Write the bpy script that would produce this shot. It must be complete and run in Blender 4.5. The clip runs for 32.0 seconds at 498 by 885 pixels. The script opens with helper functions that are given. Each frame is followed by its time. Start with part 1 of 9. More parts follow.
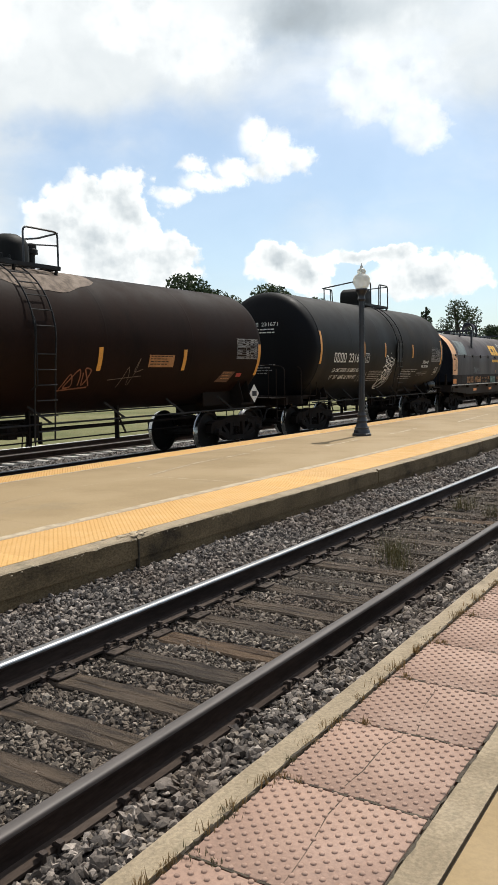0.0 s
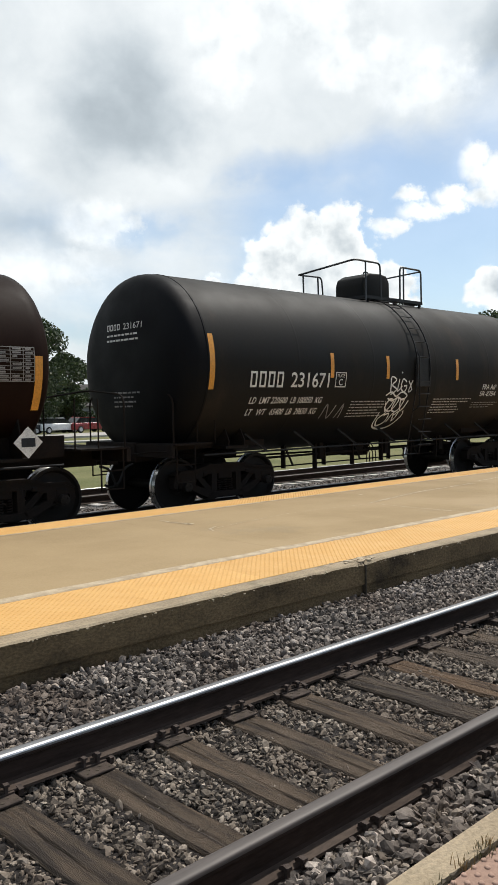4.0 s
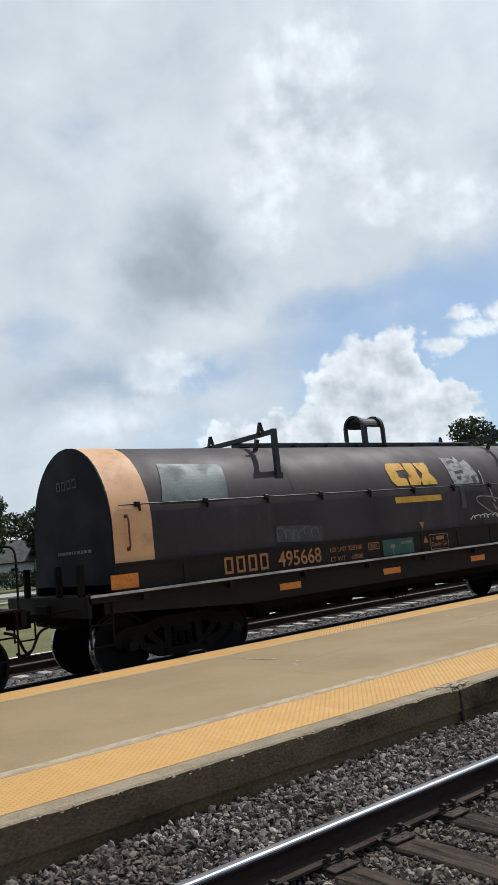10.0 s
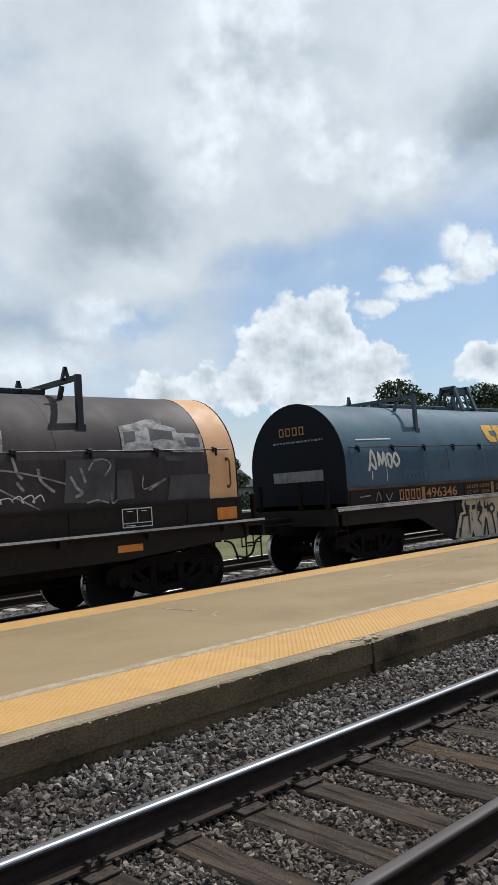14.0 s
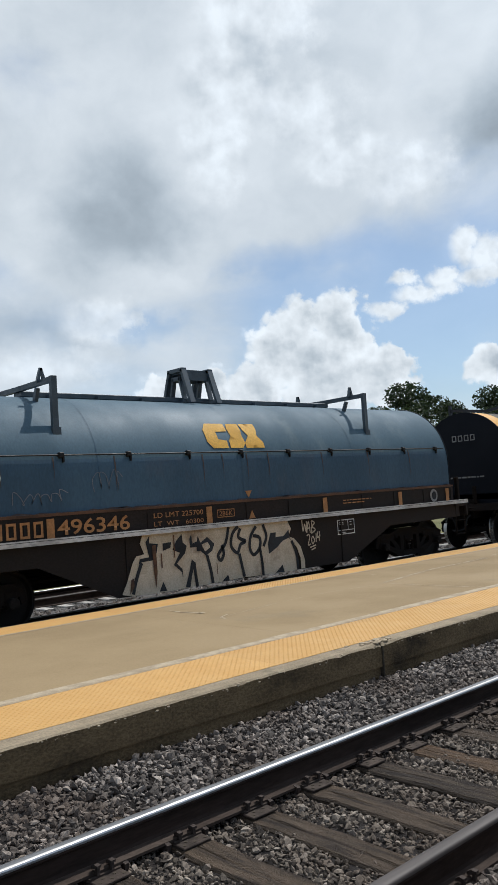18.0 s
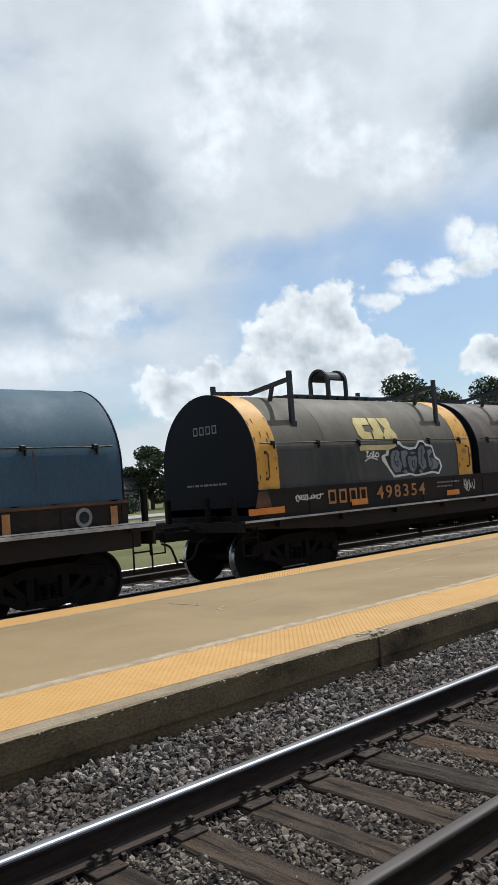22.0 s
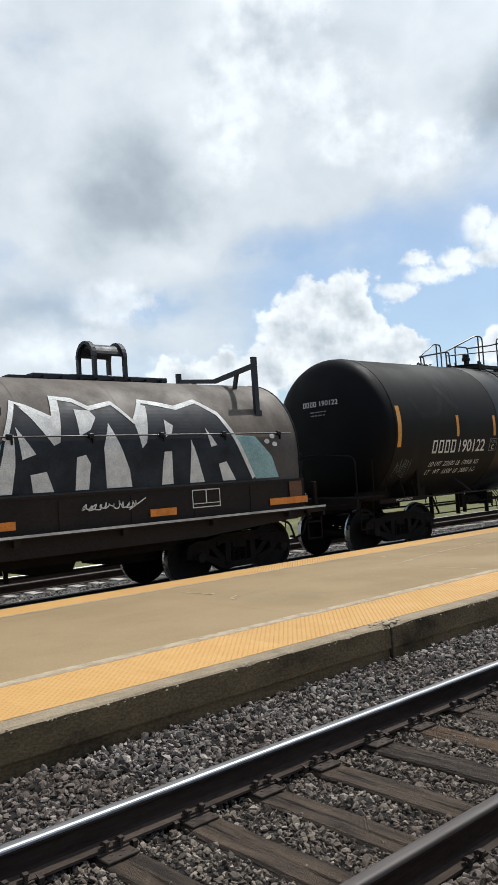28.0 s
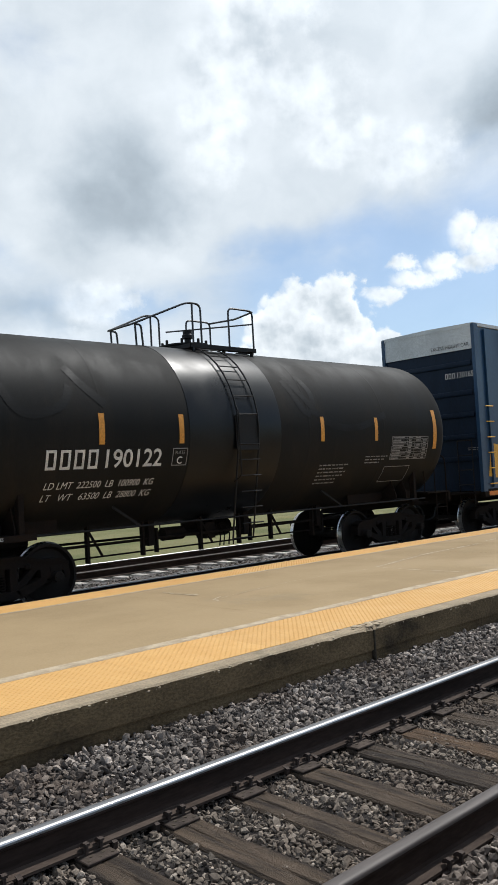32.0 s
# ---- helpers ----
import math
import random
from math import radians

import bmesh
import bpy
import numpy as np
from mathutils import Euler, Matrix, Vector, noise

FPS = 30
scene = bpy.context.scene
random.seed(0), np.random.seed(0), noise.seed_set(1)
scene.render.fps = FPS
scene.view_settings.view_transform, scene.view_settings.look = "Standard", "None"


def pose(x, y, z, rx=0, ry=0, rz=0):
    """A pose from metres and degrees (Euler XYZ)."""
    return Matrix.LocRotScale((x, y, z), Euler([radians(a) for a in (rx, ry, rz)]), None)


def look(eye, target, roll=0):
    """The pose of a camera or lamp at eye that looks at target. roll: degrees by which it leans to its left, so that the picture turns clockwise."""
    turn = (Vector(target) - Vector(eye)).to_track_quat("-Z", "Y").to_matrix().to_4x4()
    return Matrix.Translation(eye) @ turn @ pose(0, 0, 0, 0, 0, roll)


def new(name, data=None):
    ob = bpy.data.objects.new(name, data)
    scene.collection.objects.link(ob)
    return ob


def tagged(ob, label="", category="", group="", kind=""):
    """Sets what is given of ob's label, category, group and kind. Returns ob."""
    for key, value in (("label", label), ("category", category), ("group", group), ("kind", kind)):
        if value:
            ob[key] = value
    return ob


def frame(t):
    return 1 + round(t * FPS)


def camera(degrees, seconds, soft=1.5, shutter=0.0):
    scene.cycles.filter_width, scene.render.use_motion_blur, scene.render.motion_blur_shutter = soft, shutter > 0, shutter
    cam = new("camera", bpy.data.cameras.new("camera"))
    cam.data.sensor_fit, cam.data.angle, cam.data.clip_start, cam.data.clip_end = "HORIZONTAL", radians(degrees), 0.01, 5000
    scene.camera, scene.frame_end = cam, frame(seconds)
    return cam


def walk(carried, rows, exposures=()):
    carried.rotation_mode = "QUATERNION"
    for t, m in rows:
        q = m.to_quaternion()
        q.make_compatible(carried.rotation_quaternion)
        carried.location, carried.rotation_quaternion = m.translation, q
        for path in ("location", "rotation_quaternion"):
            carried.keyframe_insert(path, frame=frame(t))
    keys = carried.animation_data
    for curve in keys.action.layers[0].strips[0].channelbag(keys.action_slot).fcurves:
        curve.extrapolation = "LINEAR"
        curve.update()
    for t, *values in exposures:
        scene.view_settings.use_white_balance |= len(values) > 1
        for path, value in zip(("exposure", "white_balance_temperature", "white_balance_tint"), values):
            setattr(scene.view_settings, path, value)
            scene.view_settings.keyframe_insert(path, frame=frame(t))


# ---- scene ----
cam = camera(34.33, 32.0, soft=0.62)

# seconds, eye, target, roll
PATH = [
    (0, (0.000, -3.229, 1.808), (8.477, 2.008, 0.961), -0.80),
    (0.5, (-0.001, -3.220, 1.807), (8.477, 2.018, 0.975), -0.25),
    (1, (-0.001, -3.212, 1.805), (8.467, 2.036, 0.942), 0.22),
    (1.5, (-0.002, -3.204, 1.803), (8.382, 2.173, 0.911), 0.44),
    (2, (-0.018, -3.188, 1.805), (8.279, 2.311, 0.841), 0.34),
    (2.5, (-0.034, -3.171, 1.807), (8.224, 2.388, 0.852), -0.33),
    (3, (-0.061, -3.141, 1.787), (8.045, 2.626, 0.772), -1.20),
    (3.5, (-0.090, -3.112, 1.766), (7.466, 3.379, 0.880), -0.49),
    (5.5, (-0.058, -3.121, 1.747), (5.400, 5.213, 2.604), -5.46),
    (6, (-0.059, -3.119, 1.743), (5.953, 4.797, 2.838), -4.77),
    (6.5, (-0.059, -3.117, 1.739), (6.261, 4.553, 2.851), -6.32),
    (7, (-0.059, -3.115, 1.735), (5.989, 4.773, 2.829), -6.84),
    (7.5, (-0.060, -3.113, 1.732), (5.692, 4.981, 2.920), -6.69),
    (8, (-0.060, -3.111, 1.728), (5.681, 4.984, 2.958), -6.30),
    (8.5, (-0.061, -3.111, 1.727), (5.789, 4.904, 2.965), -5.95),
    (9, (-0.061, -3.112, 1.727), (5.862, 4.847, 2.978), -5.83),
    (9.5, (-0.062, -3.113, 1.726), (5.928, 4.800, 2.948), -5.65),
    (10, (-0.062, -3.114, 1.726), (6.141, 4.630, 2.969), -5.83),
    (10.5, (-0.063, -3.115, 1.726), (6.198, 4.591, 2.913), -5.80),
    (11, (-0.063, -3.116, 1.725), (6.180, 4.618, 2.826), -5.51),
    (11.5, (-0.064, -3.117, 1.725), (6.246, 4.566, 2.802), -5.50),
    (12, (-0.064, -3.117, 1.725), (6.442, 4.411, 2.725), -4.54),
    (12.5, (-0.065, -3.117, 1.725), (6.585, 4.296, 2.635), -4.52),
    (13, (-0.065, -3.118, 1.725), (6.823, 4.080, 2.592), -4.42),
    (13.5, (-0.065, -3.118, 1.725), (6.874, 4.045, 2.458), -3.62),
    (14, (-0.066, -3.118, 1.725), (6.807, 4.121, 2.326), -3.77),
    (14.5, (-0.065, -3.118, 1.725), (6.818, 4.111, 2.331), -4.05),
    (16.5, (-0.060, -3.115, 1.723), (6.756, 4.176, 2.351), -3.77),
    (17, (-0.058, -3.114, 1.723), (6.783, 4.153, 2.344), -3.91),
    (17.5, (-0.057, -3.113, 1.722), (6.769, 4.167, 2.359), -3.77),
    (18, (-0.056, -3.113, 1.722), (6.736, 4.199, 2.367), -3.84),
    (18.5, (-0.055, -3.112, 1.722), (6.735, 4.202, 2.354), -3.71),
    (19, (-0.053, -3.111, 1.721), (6.865, 4.078, 2.391), -3.54),
    (19.5, (-0.052, -3.111, 1.721), (6.904, 4.042, 2.387), -3.89),
    (20, (-0.051, -3.110, 1.720), (6.842, 4.109, 2.329), -4.11),
    (20.5, (-0.050, -3.109, 1.720), (6.803, 4.151, 2.295), -4.28),
    (21, (-0.048, -3.109, 1.720), (6.794, 4.163, 2.277), -4.26),
    (21.5, (-0.047, -3.108, 1.720), (6.783, 4.175, 2.273), -4.16),
    (22, (-0.045, -3.108, 1.720), (6.775, 4.185, 2.262), -4.06),
    (22.5, (-0.044, -3.107, 1.720), (6.761, 4.203, 2.219), -3.96),
    (23, (-0.043, -3.107, 1.719), (6.776, 4.192, 2.207), -4.29),
    (23.5, (-0.041, -3.106, 1.719), (6.778, 4.194, 2.167), -4.17),
    (24, (-0.040, -3.106, 1.719), (6.758, 4.213, 2.185), -3.98),
    (24.5, (-0.038, -3.106, 1.719), (6.745, 4.228, 2.179), -4.01),
    (25, (-0.037, -3.105, 1.718), (6.763, 4.214, 2.163), -3.88),
    (25.5, (-0.036, -3.104, 1.718), (6.800, 4.183, 2.129), -3.83),
    (27.5, (-0.033, -3.104, 1.716), (6.824, 4.162, 2.158), -3.85),
    (28, (-0.032, -3.104, 1.716), (6.658, 4.316, 2.146), -3.69),
    (28.5, (-0.031, -3.104, 1.716), (6.638, 4.335, 2.132), -3.61),
    (29, (-0.031, -3.104, 1.715), (6.676, 4.302, 2.119), -3.61),
    (29.5, (-0.030, -3.104, 1.714), (6.735, 4.248, 2.130), -3.23),
    (30, (-0.030, -3.104, 1.714), (6.753, 4.229, 2.188), -3.16),
    (30.5, (-0.029, -3.104, 1.714), (6.773, 4.210, 2.201), -3.40),
    (31, (-0.029, -3.104, 1.713), (6.779, 4.206, 2.188), -3.02),
    (31.5, (-0.028, -3.104, 1.712), (6.798, 4.189, 2.169), -3.23),
    (32, (-0.027, -3.104, 1.712), (6.798, 4.192, 2.151), -3.16),
]
walk(cam, [(t, look(eye, target, roll)) for t, eye, target, roll in PATH], exposures=[(0, 0.2, 6600, 10), (3.5, 0.18, 6550, 10), (6, -0.1, 6320, 10), (7, 0.0, 6270, 10), (8.2, -0.08, 6180, 10), (9.2, -0.17, 6130, 10), (12, -0.18, 6090, 10), (18.5, -0.2, 6090, 10), (22, -0.13, 6140, 10), (26, -0.06, 6220, 10), (32, 0.04, 6200, 10)])

# ---- light ----
SUN_WAY = Vector((0.53, 0.012, 0.845)).normalized()
world = bpy.data.worlds.new("sky")
scene.world = world
world.use_nodes = True
# cumulus heads: azimuth and height in degrees, half width, half height
CUMULUS = [
    (41.6, 8.4, 5.2, 5.0), (44.6, 10.2, 2.7, 2.9), (40.3, 11.4, 2.7, 3.1), (43.0, 11.6, 2.4, 2.5), (37.6, 7.8, 3.2, 2.8), (46.4, 7.6, 3.0, 2.4), 
    (29.9, 7.6, 2.4, 1.9), (27.6, 6.8, 2.8, 1.6), (22.6, 7.9, 5.4, 0.7), (19.4, 6.6, 5.0, 1.9), (49.4, 7.9, 1.9, 1.7), (52.4, 7.2, 2.8, 2.2),
]
# small broken puffs beside them
PUFFS = [(31.0, 15.8, 1.4, 1.7), (29.6, 15.0, 2.0, 1.8), (28.2, 14.5, 1.6, 1.2), (30.2, 13.8, 3.0, 0.9), (32.8, 14.0, 1.3, 0.9), (35.4, 14.3, 1.3, 0.6), (36.6, 12.3, 2.0, 0.8), (34.4, 13.1, 2.2, 0.75), (32.6, 13.3, 1.6, 0.7)]
# billows in the high sheet
BILLOWS = [(48.4, 23.6, 3.0, 4.0), (47.0, 27.5, 4.0, 4.0), (44.5, 31.5, 5.4, 3.6), (41.6, 25.6, 4.4, 3.0), (38.6, 22.4, 4.4, 2.2), (34.4, 21.0, 4.4, 2.2), (22.6, 18.6, 5.4, 3.2), (19.8, 16.6, 2.6, 2.8), (60.5, 9.6, 6.0, 1.8), (56.5, 12.8, 4.0, 1.8)]
# bright crowns and grey hollows on the billows
CROWNS = [(47.7, 24.0, 2.0, 2.2, 0.13), (41.1, 31.0, 2.4, 2.0, 0.13), (47.2, 31.4, 1.8, 1.2, 0.10), (51.2, 26.0, 1.6, 1.6, 0.06), (44.6, 29.4, 2.2, 1.8, -0.20), (49.4, 27.4, 2.2, 1.6, -0.18), (43.6, 25.0, 2.6, 1.6, -0.10), (34.2, 22.6, 2.0, 1.2, 0.06), (25.4, 19.8, 3.0, 2.0, 0.10)]
# broad lights and greys of the cloud sheet: azimuth, height, half width, half height, how much
SHADES = [
    (54.6, 20.4, 5.0, 4.2, -0.30), (57.0, 17.8, 4.5, 3.0, -0.14), (52.5, 17.5, 3.0, 2.0, -0.10), (62.5, 12.3, 6.5, 1.7, -0.16), (28.2, 23.3, 4.0, 3.4, -0.28), (32.8, 20.8, 2.4, 1.2, -0.14), (22.0, 23.4, 7.0, 2.2, -0.20), (43.6, 28.6, 2.4, 2.0, -0.12), (59.0, 6.2, 7.0, 1.4, -0.08),
    (48.0, 26.0, 6.0, 6.0, 0.12), (34.2, 21.4, 4.0, 2.4, 0.08), (22.6, 18.4, 6.0, 4.0, 0.12), (18.6, 14.8, 4.0, 2.4, 0.10),
]
# where the sheet is thin and the blue comes through
THIN = [(63.0, 28.0, 8.0, 7.5, 0.30), (66.0, 18.0, 3.0, 4.0, 0.10), (46.5, 17.0, 4.5, 1.6, 0.20), (53.0, 12.0, 3.0, 1.2, 0.16), (38.0, 17.0, 6.0, 2.2, 0.14), (33.0, 27.0, 3.0, 3.0, 0.12), (57.5, 5.5, 5.0, 1.4, 0.14)]


class Nodes:
    """Shortcuts for wiring a node tree."""

    def __init__(self, tree):
        self.t = tree
        tree.nodes.clear()

    def add(self, kind, **props):
        n = self.t.nodes.new("ShaderNode" + kind)
        if "operation" in props:
            n.operation = props["operation"]
        if "use_clamp" in props:
            n.use_clamp = props["use_clamp"]
        if "interpolation_type" in props:
            n.interpolation_type = props["interpolation_type"]
        if "data_type" in props:
            n.data_type, n.blend_type = props["data_type"], props["blend_type"]
        if "sky_type" in props:
            n.sky_type, n.sun_disc = props["sky_type"], props["sun_disc"]
        return n

    def feed(self, socket, value):
        if isinstance(value, bpy.types.NodeSocket):
            self.t.links.new(value, socket)
        else:
            socket.default_value = value

    def math(self, op, a, b=0.0, clamp=False):
        n = self.add("Math", operation=op, use_clamp=clamp)
        self.feed(n.inputs[0], a)
        self.feed(n.inputs[1], b)
        return n.outputs[0]

    def vec(self, op, a, b=(0, 0, 0)):
        n = self.add("VectorMath", operation=op)
        self.feed(n.inputs[0], a)
        self.feed(n.inputs[1], b)
        return n.outputs[1] if op in ("LENGTH", "DISTANCE") else n.outputs[0]

    def noise(self, v, scale, detail=3.0, rough=0.55):
        n = self.add("TexNoise")
        self.feed(n.inputs["Vector"], v)
        n.inputs["Scale"].default_value = scale
        n.inputs["Detail"].default_value = detail
        n.inputs["Roughness"].default_value = rough
        return n

    def step(self, v, a, b, lo=0.0, hi=1.0):
        n = self.add("MapRange", interpolation_type="SMOOTHSTEP")
        self.feed(n.inputs[0], v)
        for k, x in zip((1, 2, 3, 4), (a, b, lo, hi)):
            n.inputs[k].default_value = x
        return n.outputs[0]

    def mix(self, f, a, b, blend="MIX"):
        n = self.add("Mix", data_type="RGBA", blend_type=blend)
        self.feed(n.inputs[0], f)
        self.feed(n.inputs[6], a)
        self.feed(n.inputs[7], b)
        return n.outputs[2]


def build_sky():
    k = Nodes(world.node_tree)
    out, bg = k.add("OutputWorld"), k.add("Background")
    sky = k.add("TexSky", sky_type="NISHITA", sun_disc=False)
    sky.sun_elevation = math.asin(SUN_WAY.z)
    sky.sun_rotation = math.atan2(SUN_WAY.x, SUN_WAY.y)
    blue = k.mix(1.0, sky.outputs[0], (0.096, 0.112, 0.121, 1), "MULTIPLY")
    way = k.add("TexCoord").outputs["Generated"]
    xyz = k.add("SeparateXYZ")
    k.feed(xyz.inputs[0], way)
    az = k.math("MULTIPLY", k.math("ARCTAN2", xyz.outputs[1], xyz.outputs[0]), 57.2958)
    el = k.math("MULTIPLY", k.math("ARCSINE", xyz.outputs[2]), 57.2958)
    p = k.add("CombineXYZ")
    k.feed(p.inputs[0], az)
    k.feed(p.inputs[1], el)
    p = p.outputs[0]
    wide = k.vec("MULTIPLY", p, (0.55, 1.0, 1.0))
    puff = k.noise(p, 0.55, 8.0, 0.62)
    curl = k.noise(p, 0.13, 3.0, 0.5)
    ripple = k.vec("MULTIPLY", puff.outputs[1], (1.2, 1.2, 0))

    def knobs(at, scale):
        cell = k.add("TexVoronoi")
        k.feed(cell.inputs["Vector"], k.vec("ADD", at, ripple))
        cell.inputs["Scale"].default_value = scale
        return cell.outputs["Distance"]

    lobes, small_lobes = knobs(p, 0.75), knobs(p, 1.7)
    # how far each knob of cloud turns to the sun
    sunlit = k.math("SUBTRACT", knobs(k.vec("ADD", p, (-0.28, 0.40, 0)), 0.75), lobes)
    sunlit = k.math("ADD", sunlit, k.math("MULTIPLY", k.math("SUBTRACT", knobs(k.vec("ADD", p, (-0.13, 0.18, 0)), 1.7), small_lobes), 0.7))
    drift = k.vec("MULTIPLY", k.vec("SUBTRACT", curl.outputs[1], (0.5, 0.5, 0.5)), (5.0, 3.0, 0))
    soft = k.vec("ADD", p, drift)
    bent = k.vec("ADD", p, k.vec("MULTIPLY", k.vec("SUBTRACT", puff.outputs[1], (0.5, 0.5, 0.5)), (2.2, 1.8, 0)))
    bent = k.vec("ADD", bent, k.vec("MULTIPLY", drift, (0.35, 0.35, 0)))

    def bulge(rows, at, knob=0.34, fray=0.7):
        best = None
        for a, e, rx, ry in rows:
            b = k.math("SUBTRACT", 1.0, k.vec("LENGTH", k.vec("MULTIPLY", k.vec("SUBTRACT", at, (a, e, 0)), (1 / rx, 1 / ry, 0))))
            best = b if best is None else k.math("MAXIMUM", best, b)
        best = k.math("ADD", best, k.math("MULTIPLY", k.math("SUBTRACT", 0.42, lobes), knob))
        best = k.math("ADD", best, k.math("MULTIPLY", k.math("SUBTRACT", 0.42, small_lobes), 0.5 * knob))
        return k.math("ADD", best, k.math("MULTIPLY", k.math("SUBTRACT", puff.outputs[0], 0.5), fray))

    body, fold = bulge(CUMULUS, bent), bulge(BILLOWS, bent, 0.07, 0.8)
    bits = bulge(PUFFS, bent, 0.2, 1.3)
    heads = k.math("MAXIMUM", k.step(body, -0.06, 0.26), k.step(bits, -0.30, 0.62, 0.0, 0.97))
    folds = k.step(fold, -0.16, 0.55, 0.0, 0.85)
    melt = k.vec("ADD", soft, k.vec("MULTIPLY", k.vec("SUBTRACT", k.noise(p, 0.3, 4.0, 0.55).outputs[1], (0.5, 0.5, 0.5)), (4.4, 3.6, 0)))

    def pools(start, rows):
        for a, e, rx, ry, by in rows:
            d = k.vec("LENGTH", k.vec("MULTIPLY", k.vec("SUBTRACT", melt, (a, e, 0)), (1 / rx, 1 / ry, 0)))
            start = k.math("ADD", start, k.step(d, 1.3, 0.0, 0.0, by))
        return start

    # the high sheet, thick overhead and beyond the far end, thin over the gap, broken behind
    layer = k.noise(k.vec("MULTIPLY", soft, (0.5, 1.0, 1.0)), 0.085, 7.0, 0.55)
    high = k.math("ADD", k.step(el, 13.0, 20.5, -0.10, 0.24), k.step(az, 42.0, 53.0, 0.0, 0.24))
    away = k.math("ABSOLUTE", k.math("SUBTRACT", az, 45.0))
    high = k.math("ADD", high, k.step(away, 50.0, 100.0, 0.0, -0.30))
    low = k.step(el, 0.0, 7.0, 0.20, 0.0)
    amount = k.math("ADD", k.math("ADD", layer.outputs[0], high), low)
    amount = k.math("SUBTRACT", amount, pools(0.0, THIN))
    veil = k.step(amount, 0.36, 0.74, 0.28, 0.97)
    cover = k.math("MAXIMUM", k.math("MAXIMUM", heads, folds), veil)
    # lights and greys
    fine = k.noise(k.vec("MULTIPLY", soft, (0.8, 1.0, 1.0)), 0.20, 6.0, 0.55)
    tone = k.math("ADD", 0.81, k.math("MULTIPLY", k.math("SUBTRACT", fine.outputs[0], 0.5), 0.40))
    tone = pools(tone, SHADES)
    calm, above = k.noise(p, 0.5, 4.0, 0.5), k.noise(k.vec("ADD", p, (-0.8, 1.0, 0)), 0.5, 4.0, 0.5)
    relief = k.math("MULTIPLY", k.math("SUBTRACT", calm.outputs[0], above.outputs[0]), 0.62)
    crest = k.math("MULTIPLY", k.math("ADD", relief, k.math("MULTIPLY", sunlit, 0.05)), 0.9)
    relief = k.math("ADD", relief, k.math("MULTIPLY", sunlit, 0.15))
    white = k.math("ADD", relief, k.step(body, 0.08, 0.9, 1.0, 0.76))
    crowns = pools(0.0, CROWNS)
    crest = k.math("ADD", crest, k.step(fold, 0.0, 1.0, 0.92, 0.98))
    crest = k.math("ADD", crest, crowns)
    tone = k.math("ADD", k.math("MULTIPLY", tone, k.math("SUBTRACT", 1.0, folds)), k.math("MULTIPLY", crest, folds))
    tone = k.math("ADD", k.math("MULTIPLY", tone, k.math("SUBTRACT", 1.0, heads)), k.math("MULTIPLY", white, heads))
    tone = k.math("MINIMUM", k.math("MAXIMUM", tone, 0.30), 1.08)
    glow = k.step(k.vec("DISTANCE", way, tuple(SUN_WAY)), 0.75, 0.1, 1.0, 1.5)
    gl = k.add("CombineXYZ")
    for s in gl.inputs:
        k.feed(s, k.math("MULTIPLY", tone, glow))
    tint = k.mix(k.step(tone, 0.45, 0.95), (0.885, 1.0, 1.075, 1), (0.955, 1.0, 1.012, 1))
    cloud = k.mix(1.0, gl.outputs[0], tint, "MULTIPLY")
    k.feed(bg.inputs[0], k.mix(cover, blue, cloud))
    k.feed(out.inputs[0], bg.outputs[0])


build_sky()
sun = new("sun", bpy.data.lights.new("sun", "SUN"))
sun.data.energy = 3.7
sun.data.angle = radians(0.53)
sun.data.color = (1.0, 0.955, 0.88)
sun.matrix_world = look(SUN_WAY * 50, (0, 0, 0))


